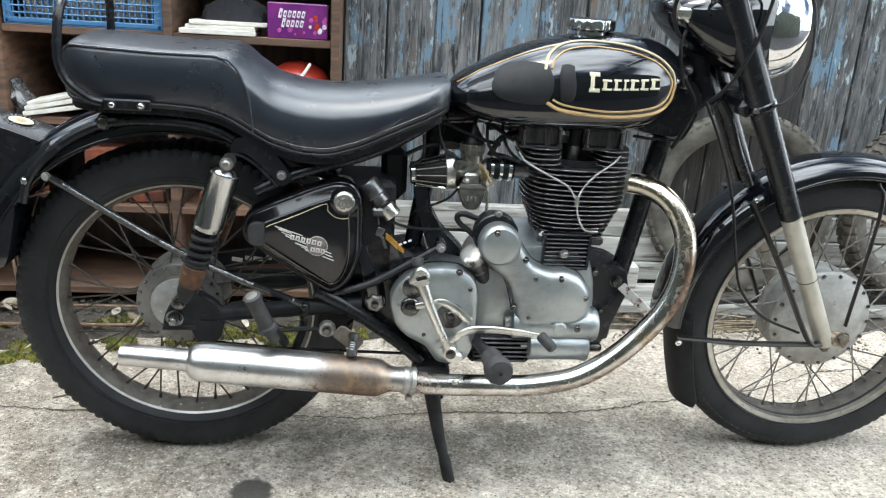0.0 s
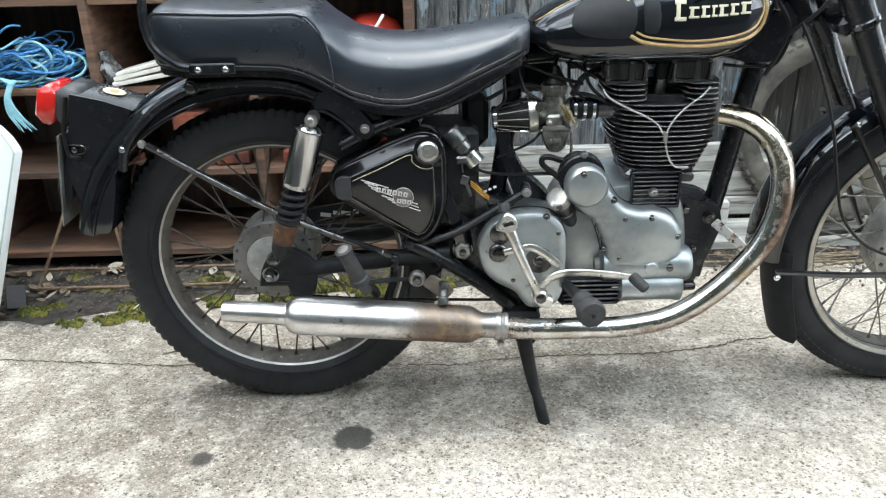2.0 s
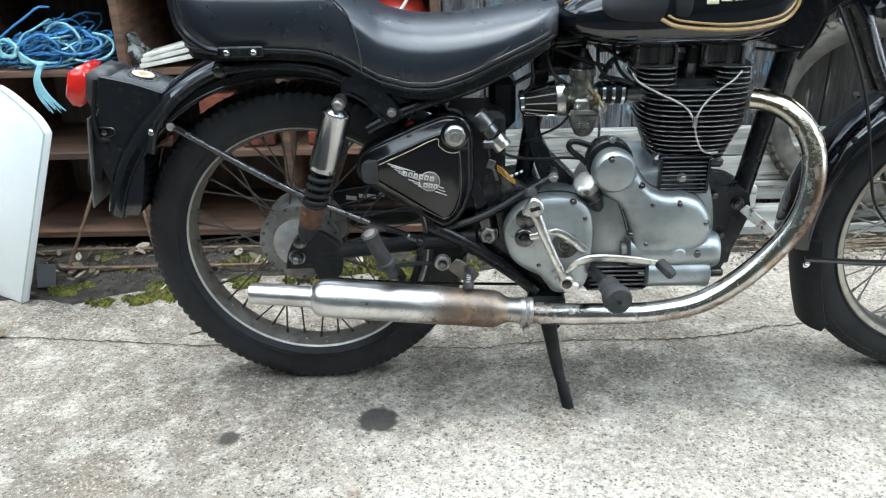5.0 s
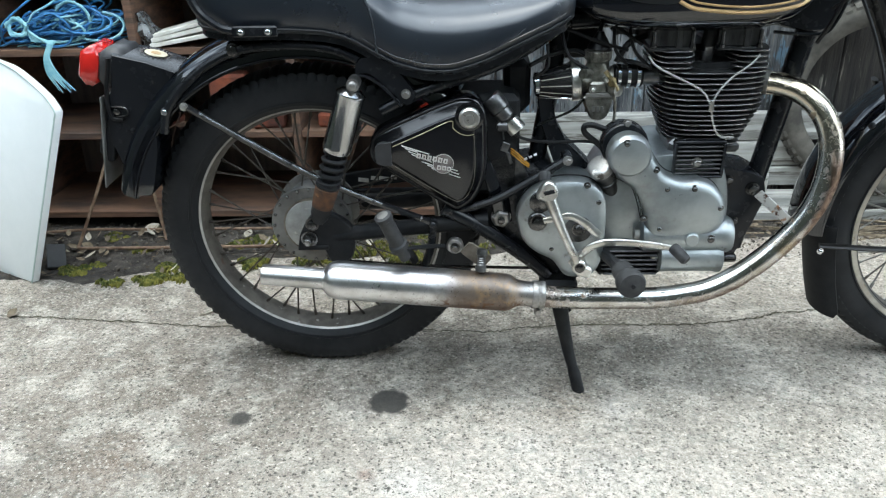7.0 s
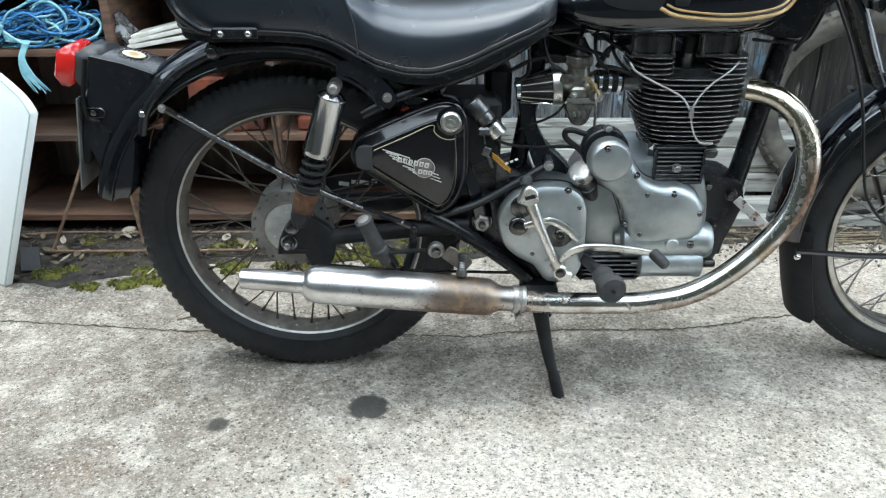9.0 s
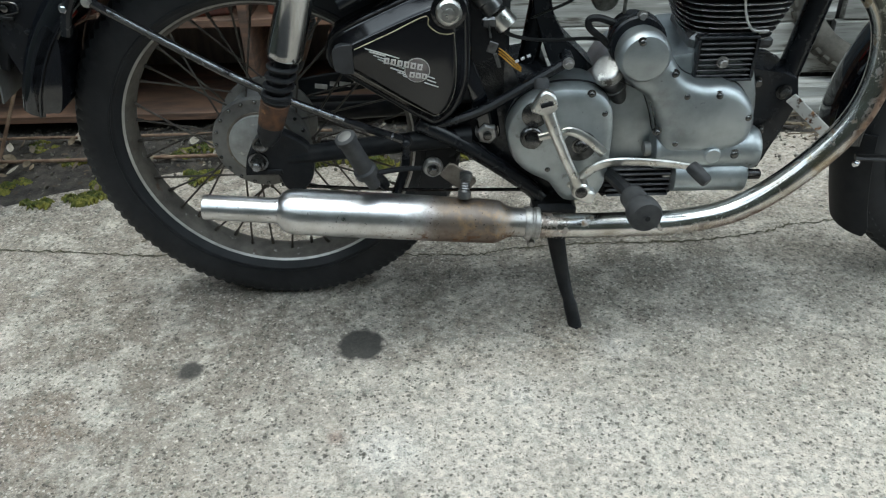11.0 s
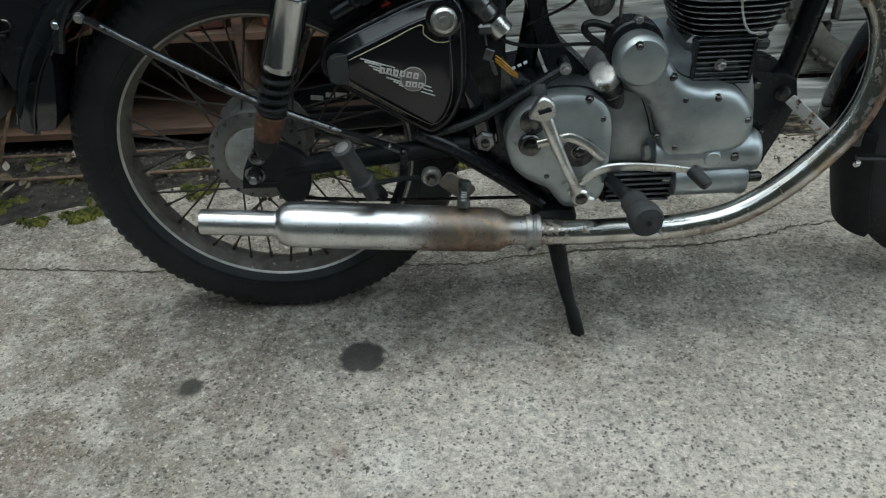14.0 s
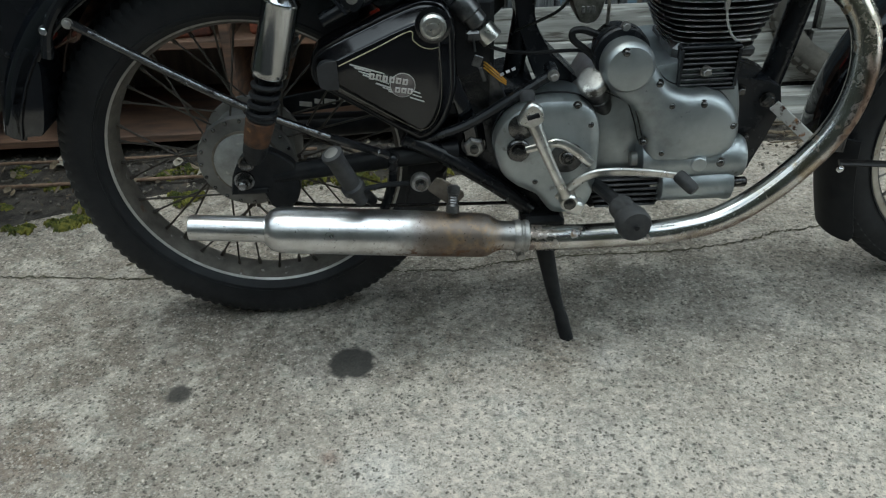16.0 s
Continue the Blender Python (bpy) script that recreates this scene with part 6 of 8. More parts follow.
# rear upper shock mount plate and its bolts
s = Shape().prism([(q.x, q.y) for q in spline([(0.108, 0.672), (0.135, 0.668), (0.168, 0.640), (0.196, 0.612), (0.215, 0.628), (0.205, 0.65), (0.17, 0.69), (0.12, 0.70)], 5, True)], [(0.002, -0.098), (0, -0.1), (0, -0.112), (0.002, -0.115)])
mp_ = s.part("shock_mount", frame_paint, bike)
Shape().tube([(0.104, -0.118, 0.669), (0.13, -0.118, 0.666), (0.16, -0.118, 0.645), (0.188, -0.118, 0.612)], 0.003, 6).part("plate_edge", frame_paint, mp_)
Shape().bolt((0.197, -0.115, 0.634), N, 0.0065, 0.010).part("bolt", steel, mp_)


# ---- rear shock absorbers ----
def shock(side):
    y = -0.138 * (1 if side < 0 else -1)
    a, b = Vector((0.108, y, 0.6605)), Vector((0.020, y, 0.392))
    d = (b - a).normalized()
    L = (b - a).length
    body = Shape().lathe([(0.009, 0.011), (0.012, 0.019), (0.017, 0.0245), (0.0185, 0.0268), (0.0205, 0.0274), (0.0225, 0.0266), (0.0235, 0.0262), (0.120, 0.0272), (0.128, 0.0274), (0.131, 0.0255)], a, d, 30).part("shock_absorber", shock_chrome, bike, "chrome-shrouded rear shock absorber with rusty base")
    Shape().lathe([(0.12, 0.013), (0.23, 0.013)], a, d, 16).part("damper_rod", grimy_black, body)
    u = d.orthogonal().normalized()
    w = d.cross(u)
    Shape().tube([a + d * (0.134 + 0.066 * t / 60) + (u * math.cos(t * 0.44) + w * math.sin(t * 0.44)) * 0.0195 for t in range(61)], 0.0046, 7, 1).part("spring", grimy_black, body, "dirty black coil spring")
    Shape().lathe([(0.197, 0.022), (0.201, 0.0235), (0.206, 0.021)], a, d, 24).part("spring_seat", grimy_black, body)
    Shape().lathe([(0.204, 0.0195), (0.208, 0.0225), (0.228, 0.0215), (0.247, 0.0200), (0.249, 0.018)], a, d, 24).part("lower_can", rusty, body, "rust-brown lower can")
    Shape().lathe([(0.240, 0.0195), (0.262, 0.0190), (L - 0.012, 0.0165), (L, 0.010)], a, d, 20).part("lower_eye", grimy_black, body)
    s_ = Shape().lathe([(-0.016, 0.0118), (0.016, 0.0118)], a, (0, 1, 0), 18)
    s_.part("upper_eye", dark_coil, body)
    Shape().bolt(a + Vector((0, -0.016 if side < 0 else 0.016, 0)), (0, side, 0), 0.0085, 0.009, False).part("bolt", steel, body)


shock(-1)
shock(1)

# ---- toolbox ----
ob_ = [(0.124, 0.53), (0.130, 0.552), (0.150, 0.568), (0.205, 0.593), (0.262, 0.617), (0.300, 0.627), (0.328, 0.618), (0.342, 0.590), (0.3445, 0.54), (0.3435, 0.49), (0.333, 0.45), (0.316, 0.421), (0.288, 0.403), (0.262, 0.414), (0.20, 0.455), (0.138, 0.497), (0.126, 0.512)]
ol = [(q.x, q.y) for q in spline(ob_, 5, True)]
s = Shape().prism(ol, [(0.003, -0.066), (0, -0.070), (0, -0.106), (0.0015, -0.1100), (0.004, -0.1120), (0.0065, -0.1115), (0.0085, -0.1120), (0.011, -0.1150), (0.0205, -0.1245), (0.0235, -0.1285), (0.0265, -0.1318), (0.029, -0.1325)])
tb = s.part("toolbox", box_paint, bike, "gloss black triangular toolbox with gold lining and a winged badge", angle=40)
YF = -0.1332
Shape().tube([(x, YF + 0.0004, z) for x, z in ((0.170, 0.541), (0.225, 0.565), (0.276, 0.588), (0.281, 0.575), (0.294, 0.564), (0.308, 0.561), (0.318, 0.563))], 0.0008, 5).part("gold_line", pale_line, tb)
Shape().tube([(x, YF + 0.0004, z) for x, z in ((0.318, 0.563), (0.3205, 0.52), (0.318, 0.475), (0.306, 0.444), (0.290, 0.432), (0.272, 0.438), (0.22, 0.471), (0.165, 0.508))], 0.0005, 5).part("gold_line", dim_line, tb)
s = Shape().lathe([(0, 0.026), (0.004, 0.026), (0.006, 0.021)], (0.3105, -0.133, 0.5965), N, 32)
s.part("knob_recess", box_paint, tb)
s = Shape().lathe([(0.004, 0.019), (0.013, 0.019), (0.017, 0.016), (0.0175, 0.012), (0.0155, 0.0115), (0.0155, 0.008), (0.018, 0.0075), (0.0185, 0.0)], (0.3105, -0.133, 0.5965), N, 32)
s.part("knob", lever_chrome, tb, "round chrome knob")
Shape().prism([(0.1395, 0.5085), (0.1370, 0.520), (0.1370, 0.537), (0.1410, 0.5440), (0.1500, 0.5480), (0.1670, 0.5490), (0.1670, 0.5040), (0.1500, 0.5040)], [(0, -0.120), (0, -0.1335), (0.001, -0.1342)]).part("tape_patch", tape, tb, "patch of dark tape")
# winged badge: plain silver bars and a disc
for x0, z0, x1, z1, w in ((0.186, 0.543, 0.236, 0.526, 0.0009), (0.192, 0.538, 0.216, 0.530, 0.0011), (0.198, 0.532, 0.216, 0.525, 0.0008), (0.204, 0.526, 0.242, 0.510, 0.0009), (0.222, 0.512, 0.250, 0.501, 0.0011), (0.232, 0.505, 0.254, 0.496, 0.0008), (0.240, 0.499, 0.256, 0.4925, 0.0008)):
    c = Vector(((x0 + x1) / 2, YF - 0.0002, (z0 + z1) / 2))
    L = math.hypot(x1 - x0, z1 - z0)
    Shape().box(c, (L, 0.0012, w * 2), 0.0004, Euler((0, math.atan2(z0 - z1, x1 - x0), 0)).to_matrix()).part("badge_bar", silver_mark, tb)
for x0, z0, x1, z1 in ((0.278, 0.4965, 0.288, 0.4925), (0.276, 0.4915, 0.290, 0.4860), (0.272, 0.4870, 0.293, 0.4790)):
    Shape().box(((x0 + x1) / 2, YF - 0.0002, (z0 + z1) / 2), (math.hypot(x1 - x0, z1 - z0), 0.0012, 0.0018), 0.0004, Euler((0, math.atan2(z0 - z1, x1 - x0), 0)).to_matrix()).part("badge_bar", silver_mark, tb)
s = Shape().lathe([(0, 0.0190), (0.0010, 0.0190)], (0.262, YF + 0.0002, 0.507), N, 32)
s.part("badge_disc", silver_mark, tb)
Shape().lathe([(0.0008, 0.0180), (0.0013, 0.0180)], (0.262, YF + 0.0002, 0.507), N, 32).part("badge_disc", badge_grey, tb)
for k in range(6):
    Shape().box((0.217 + k * 0.0098, YF - 0.0018, 0.5235 - k * 0.0022), (0.0078, 0.0012, 0.0095), 0.0006, Euler((0, radians(12), 0)).to_matrix()).part("badge_block", silver_mark, tb)
    Shape().box((0.2175 + k * 0.0098, YF - 0.0026, 0.5235 - k * 0.0022), (0.0024, 0.0006, 0.0046), 0.0002, Euler((0, radians(12), 0)).to_matrix()).part("badge_slot", badge_grey, tb)
for k in range(3):
    Shape().box((0.254 + k * 0.0092, YF - 0.0018, 0.5005 - k * 0.0015), (0.0078, 0.0012, 0.0085), 0.0006, Euler((0, radians(10), 0)).to_matrix()).part("badge_block", silver_mark, tb)
    Shape().box((0.254 + k * 0.0092, YF - 0.0026, 0.5005 - k * 0.0015), (0.0026, 0.0006, 0.0040), 0.0002, Euler((0, radians(10), 0)).to_matrix()).part("badge_slot", badge_grey, tb)

# ---- pillion footrest, brackets and rods ----
s = Shape().lathe([(0, 0.012), (0.002, 0.0165), (0.010, 0.0165), (0.012, 0.014), (0.070, 0.0148), (0.073, 0.0185), (0.083, 0.0185), (0.086, 0.012), (0.112, 0.010)], (0.152, -0.205, 0.437), (0.034, 0.026, -0.097), 20)
pf = s.part("pillion_footrest", peg_rubber, bike, "folded grey rubber pillion footrest")
Shape().lathe([(-0.002, 0.006), (0.0, 0.011)], (0.152, -0.205, 0.437), (0.034, 0.026, -0.097), 16).part("end_cap", dull_hub, pf)
s = Shape().tube([(0.182, -0.15, 0.340), (0.225, -0.13, 0.335), (0.262, -0.125, 0.333)], 0.0045, 8)
s.tube([(0.181, -0.182, 0.350), (0.192, -0.14, 0.325), (0.20, -0.12, 0.30)], 0.009, 8)
s.part("footrest_rod", grimy_black, bike)
s = Shape().lathe([(0, 0.016), (0.008, 0.017), (0.014, 0.014)], (0.281, -0.118, 0.334), N, 20)
s.part("footrest_boss", steel, bike, "plated footrest boss")
Shape().bolt((0.281, -0.132, 0.334), N, 0.0075, 0.010).part("bolt", screw_steel, bike)
s = Shape().prism([(0.291, 0.325), (0.296, 0.318), (0.331, 0.2885), (0.337, 0.289), (0.352, 0.308), (0.351, 0.314), (0.316, 0.3415), (0.308, 0.343)], [(0.001, -0.126), (0, -0.127), (0, -0.131), (0.001, -0.132)])
s.part("silencer_bracket", stained_plate, bike, "flat stained silencer bracket")
s = Shape()
SA, S0 = Vector((-0.09, -0.35, -0.93)).normalized(), Vector((0.334, -0.158, 0.345))
s.lathe([(0, 0.006), (0.003, 0.0105), (0.013, 0.0105), (0.014, 0.0085)] + [q for k in range(4) for q in ((0.016 + 0.004 * k, 0.0086), (0.018 + 0.004 * k, 0.0076))] + [(0.033, 0.0105), (0.044, 0.0105), (0.047, 0.006)], S0, SA, 12)
s.part("silencer_stud", dark_coil, bike, "threaded steel stud with a nut")
s = Shape().bolt((0.239, -0.122, 0.381), N, 0.008, 0.012, False)
s.tube([(0.239, -0.115, 0.375), (0.232, -0.11, 0.32), (0.215, -0.11, 0.27)], 0.008, 8)
s.part("stay_lug", frame_paint, bike)
# brake rod under the arm, chain run on the far side
Shape().tube([(0.02, -0.085, 0.285), (0.20, -0.085, 0.270), (0.44, -0.085, 0.262)], 0.0032, 7).part("brake_rod", screw_steel, bike)
for z in (0.375, 0.285):
    Shape().box((0.24, 0.06, z), (0.44, 0.010, 0.012), 0.003).part("chain_run", grimy_black, bike)

cg = Shape().prism([(q.x, q.y) for q in spline([(-0.02, 0.372), (0.10, 0.388), (0.24, 0.402), (0.34, 0.405), (0.36, 0.418), (0.34, 0.436), (0.24, 0.436), (0.10, 0.424), (-0.01, 0.402), (-0.035, 0.385)], 4, True)], [(0.001, 0.062), (0, 0.061), (0, 0.055), (0.001, 0.054)]).part("chain_guard", grimy_black, bike, "oily black chain guard")
for x, z, w in ((0.085, 0.402, 0.022), (0.108, 0.406, 0.014), (0.128, 0.405, 0.020), (0.150, 0.408, 0.012)):
    Shape().box((x, 0.0535, z), (w, 0.001, 0.009), 0.0004, Euler((0, radians(8), 0)).to_matrix()).part("guard_mark", silver_mark, cg)

# ---- exhaust ----
ax = Vector((0.447, 0, -0.0405)).normalized()
o = Vector((-0.091, -0.172, 0.2985))
s = Shape().lathe([(0.0, 0.0165), (0.0, 0.0195), (0.002, 0.0203), (0.117, 0.0208), (0.118, 0.0225), (0.1205, 0.0225), (0.1215, 0.0245), (0.126, 0.0300), (0.132, 0.0340), (0.141, 0.0366), (0.155, 0.0377), (0.30, 0.0376), (0.345, 0.0372)], o, ax, 44)
silencer = s.part("silencer", silencer_skin, bike, "chrome silencer, bright at the tail and rusty ahead", angle=50)
Shape().lathe([(0.3435, 0.0374), (0.36, 0.0374), (0.47, 0.0365), (0.480, 0.0345), (0.492, 0.0270), (0.50, 0.0245), (0.525, 0.0240)], o, ax, 44).part("front_shell", silencer_skin, silencer, "rust-stained front half", angle=50)
Shape().lathe([(0.0005, 0.0163), (0.08, 0.016)], o, ax, 24, False).part("bore", grimy_black, silencer)
s = Shape().lathe([(0.522, 0.0262), (0.524, 0.0275), (0.532, 0.0275), (0.534, 0.0255), (0.537, 0.0255), (0.539, 0.0272), (0.545, 0.0272), (0.547, 0.0255)], o, ax, 36)
c = o + ax * 0.535
s.box(c + Vector((0, 0.002, -0.034)), (0.014, 0.020, 0.018), 0.003)
s.tube([c + Vector((0, -0.014, -0.034)), c + Vector((0, 0.018, -0.034))], 0.0055, 6, 1)
s.part("clamp", steel, bike, "chrome exhaust clamp")
path = [(0.425, -0.170, 0.2500), (0.466, -0.166, 0.2415), (0.530, -0.158, 0.2335), (0.598, -0.152, 0.2295), (0.665, -0.15, 0.2285), (0.712, -0.15, 0.2335), (0.762, -0.15, 0.2440), (0.802, -0.15, 0.2620), (0.840, -0.15, 0.2890), (0.874, -0.15, 0.3205), (0.906, -0.15, 0.3580), (0.932, -0.149, 0.3960),
        (0.951, -0.145, 0.4350), (0.962, -0.138, 0.4780), (0.965, -0.127, 0.5220), (0.958, -0.112, 0.5630), (0.940, -0.092, 0.5960), (0.915, -0.070, 0.6160), (0.885, -0.048, 0.6240), (0.850, -0.030, 0.6260)]
Shape().tube(path, 0.0213, 28, 5).part("exhaust_pipe", pipe_chrome, bike, "swept chrome exhaust pipe with rust specks and bluing", angle=60)
Shape().lathe([(0, 0.0225), (0.016, 0.0235), (0.018, 0.030), (0.026, 0.030)], (0.868, -0.038, 0.6255), (-0.86, 0.5, 0.04), 28).part("exhaust_flange", dull_alloy, bike)

# ---- prop stand ----
tip = Vector((0.5375, -0.158, 0.001))
s = Shape().tube([(0.486, -0.092, 0.235), (0.495, -0.100, 0.18), (0.512, -0.125, 0.095), (0.522, -0.141, 0.060), (0.526, -0.146, 0.046), tip], [0.019, 0.0165, 0.0125, 0.0105, 0.0125, 0.0125], 14, 6, 0.85)
s.box((0.510, -0.085, 0.185), (0.02, 0.02, 0.05), 0.004)
s.box((0.490, -0.085, 0.225), (0.075, 0.05, 0.035), 0.008)
ps = s.part("prop_stand", grimy_black, bike, "black prop stand leg planted on the concrete")

Shape().lathe([(0, 0.0035), (0.0015, 0.0035)], (0.536, -0.170, 0.014), N, 12).part("foot_hole", grimy_black, ps)

# ---- engine: lower castings ----
cc = [(q.x, q.y) for q in spline([(0.555, 0.262), (0.55, 0.36), (0.558, 0.43), (0.590, 0.475), (0.66, 0.50), (0.72, 0.505), (0.78, 0.495), (0.806, 0.44), (0.815, 0.37), (0.812, 0.285), (0.78, 0.255), (0.66, 0.245)], 5, True)]
engine = Shape().prism(cc, [(0.01, 0.10), (0, 0.09), (0, -0.072), (0.004, -0.080), (0.012, -0.084)]).part("crankcase", alloy, bike, "grey cast alloy crankcase")
gb = [(q.x, q.y) for q in spline([(0.4005, 0.390), (0.407, 0.420), (0.430, 0.449), (0.470, 0.466), (0.510, 0.468), (0.540, 0.461), (0.561, 0.441), (0.569, 0.410), (0.570, 0.360), (0.568, 0.310), (0.556, 0.276), (0.530, 0.265), (0.500, 0.266), (0.484, 0.284), (0.470, 0.302), (0.435, 0.322), (0.412, 0.348)], 5, True)]
gear = Shape().prism(gb, [(0.006, -0.03), (0.004, -0.086), (0, -0.092), (0, -0.122), (0.002, -0.128), (0.008, -0.132), (0.018, -0.1345)]).part("gearbox", alloy, bike, "pale cast gearbox cover")
Shape().prism(gb, [(-0.0010, -0.094), (-0.0016, -0.0955), (-0.0016, -0.098), (-0.0010, -0.0995)]).part("gasket", gasket, gear)
for x, z in ((0.529, 0.4600), (0.5520, 0.427), (0.468, 0.330), (0.541, 0.29)):
    Shape().bolt((x, -0.130, z), N, 0.0052, 0.006, False).part("screw", screw_steel, gear)
Shape().lathe([(0, 0.021), (0.004, 0.021), (0.006, 0.018)], (0.443, -0.131, 0.428), N, 28).part("cover_plate", screw_steel, gear)
Shape().lathe([(0, 0.027), (0.003, 0.027), (0.005, 0.023)], (0.517, -0.132, 0.372), N, 28).part("cover_plate", dark_coil, gear)
Shape().bolt((0.517, -0.137, 0.374), N, 0.010, 0.008, False).part("screw", screw_steel, gear)
s = Shape().lathe([(0, 0.0185), (0.010, 0.0185), (0.012, 0.0165)], (0.4385, -0.132, 0.3915), N, 26)
s.bolt((0.4385, -0.144, 0.3915), N, 0.0120, 0.014)
s.part("shaft_nut", screw_steel, gear, "oily shaft nut")
Shape().tube([(0.449, -0.150, 0.397), (0.478, -0.153, 0.405), (0.500, -0.154, 0.408), (0.528, -0.154, 0.392), (0.552, -0.154, 0.369)], [0.006, 0.0062, 0.0075, 0.0075, 0.0085], 10, 6, 0.6).part("gear_pointer", lever_chrome, gear, "worn chrome neutral finder lever")
# kickstart
s = Shape().tube([(0.449, -0.168, 0.470), (0.458, -0.172, 0.448), (0.475, -0.176, 0.405), (0.494, -0.178, 0.362), (0.509, -0.177, 0.330), (0.516, -0.174, 0.314)], [0.0095, 0.0105, 0.0085, 0.0074, 0.0078, 0.0100], 12, 6, 0.75)
ks = s.part("kickstart_lever", lever_chrome, bike, "worn chrome kickstart lever")
s = Shape().lathe([(0, 0.0145), (0.024, 0.0145), (0.027, 0.012)], (0.517, -0.155, 0.3135), N, 24)
s.box((0.526, -0.172, 0.3045), (0.026, 0.022, 0.024), 0.004, Euler((0, radians(20), 0)).to_matrix())
s.part("boss", lever_chrome, ks)
Shape().bolt((0.517, -0.182, 0.3135), N, 0.0075, 0.006).part("bolt", screw_steel, ks)
s = Shape().prism([(q.x, q.y) for q in spline([(0.431, 0.4575), (0.438, 0.452), (0.454, 0.448), (0.470, 0.459), (0.4665, 0.477), (0.458, 0.485), (0.449, 0.487), (0.440, 0.477)], 4, True)], [(0.002, -0.165), (0, -0.167), (0, -0.177), (0.0025, -0.180)])
s.part("folding_pedal", lever_chrome, ks, "bright folding pedal end")
Shape().box((0.4535, -0.1802, 0.4675), (0.019, 0.003, 0.0075), 0.001, Euler((0, radians(-16), 0)).to_matrix()).part("pedal_slot", grimy_black, ks)
Shape().lathe([(0, 0.0115), (0.012, 0.0115), (0.016, 0.009)], (0.447, -0.160, 0.484), (-0.05, 0.35, 0.93), 16).part("pedal_rubber", peg_rubber, ks)
# gear lever
s = Shape().tube([(0.507, -0.150, 0.306), (0.522, -0.160, 0.332), (0.540, -0.166, 0.351), (0.562, -0.168, 0.3595), (0.598, -0.168, 0.3600), (0.650, -0.168, 0.3545), (0.694, -0.170, 0.3480)], [0.010, 0.009, 0.0085, 0.0088, 0.0085, 0.0075, 0.006], 12, 6, 0.55)
gl = s.part("gear_lever", lever_chrome, bike, "long worn chrome gear lever with a black rubber")
Shape().lathe([(0, 0.0095), (0.004, 0.0112), (0.034, 0.0105), (0.038, 0.008)], (0.690, -0.168, 0.350), (0.55, -0.72, -0.40), 16).part("lever_rubber", peg_rubber, gl)
# rider's footrest
s = Shape().lathe([(0.022, 0.015), (0.026, 0.0195), (0.052, 0.0195), (0.060, 0.0205), (0.066, 0.0245), (0.072, 0.0255), (0.086, 0.0255), (0.092, 0.0225), (0.094, 0.0)], (0.584, -0.202, 0.3315), (0.10, -1, 0.06), 28)
fr_ = s.part("footrest", peg_rubber, bike, "worn grey rubber rider's footrest")
Shape().lathe([(0.0935, 0.004), (0.0955, 0.004)], (0.584, -0.202, 0.3315), (0.10, -1, 0.06), 12).part("end_hole", grimy_black, fr_)
Shape().tube([(0.587, -0.232, 0.3330), (0.578, -0.19, 0.330), (0.572, -0.09, 0.300), (0.565, 0.0, 0.262)], 0.011, 10).part("footrest_bar", grimy_black, bike)
# ribbed sump
for k in range(6):
    Shape().box((0.628, -0.088, 0.312 - 0.010 * k), (0.135 - 0.006 * k, 0.05, 0.0045), 0.0018).part("sump_rib", rocker_metal, engine)
Shape().box((0.628, -0.070, 0.285), (0.13, 0.06, 0.07), 0.01).part("sump", grimy_black, engine)

# timing cover, magneto end cap, oil pump housings
tc_ = [(q.x, q.y) for q in spline([(0.563, 0.508), (0.571, 0.545), (0.600, 0.559), (0.632, 0.545), (0.651, 0.510), (0.676, 0.476), (0.710, 0.463), (0.740, 0.463), (0.770, 0.450), (0.790, 0.425), (0.797, 0.395), (0.790, 0.368), (0.765, 0.350), (0.71, 0.345), (0.662, 0.348), (0.645, 0.375), (0.636, 0.405), (0.618, 0.445), (0.590, 0.466)], 5, True)]
tcv = Shape().prism(tc_, [(0.004, -0.06), (0, -0.064), (0, -0.112), (0.002, -0.120), (0.008, -0.1265), (0.018, -0.1305)]).part("timing_cover", alloy, bike, "pale cast alloy timing cover", angle=50)
for x, z in ((0.678, 0.4505), (0.729, 0.4500), (0.781, 0.4110), (0.654, 0.4875), (0.6405, 0.390), (0.672, 0.369)):
    Shape().bolt((x, -0.1245, z), N, 0.0055, 0.008, False).part("screw", screw_steel, tcv)
Shape().prism(tc_, [(-0.0012, -0.080), (-0.0018, -0.0815), (-0.0018, -0.0845), (-0.0012, -0.086)]).part("gasket", gasket, tcv)
Shape().tube([(0.5735, -0.118, 0.474), (0.607, -0.1215, 0.4620), (0.636, -0.120, 0.472), (0.6505, -0.112, 0.498)], 0.0009, 5).part("joint_line", gasket, tcv)
mc = Shape().lathe([(0, 0.0405), (0.014, 0.0402), (0.019, 0.0395), (0.0255, 0.034), (0.0285, 0.022), (0.0295, 0.0)], (0.601, -0.120, 0.5200), N, 44).part("magneto_cap", alloy, tcv, "round domed magneto end cap")
Shape().bolt((0.5925, -0.1445, 0.5465), N, 0.0055, 0.007, False).part("screw", screw_steel, mc)
Shape().lathe([(0, 0.041), (0.003, 0.0435), (0.010, 0.0435), (0.012, 0.040), (0.016, 0.040), (0.018, 0.0435), (0.026, 0.0435), (0.028, 0.034), (0.06, 0.034)], (0.597, -0.108, 0.5280), (0, 1, 0), 36).part("magneto_body", frame_paint, engine)
Shape().bolt((0.598, -0.104, 0.5720), N, 0.006, 0.008).part("screw", steel, engine)
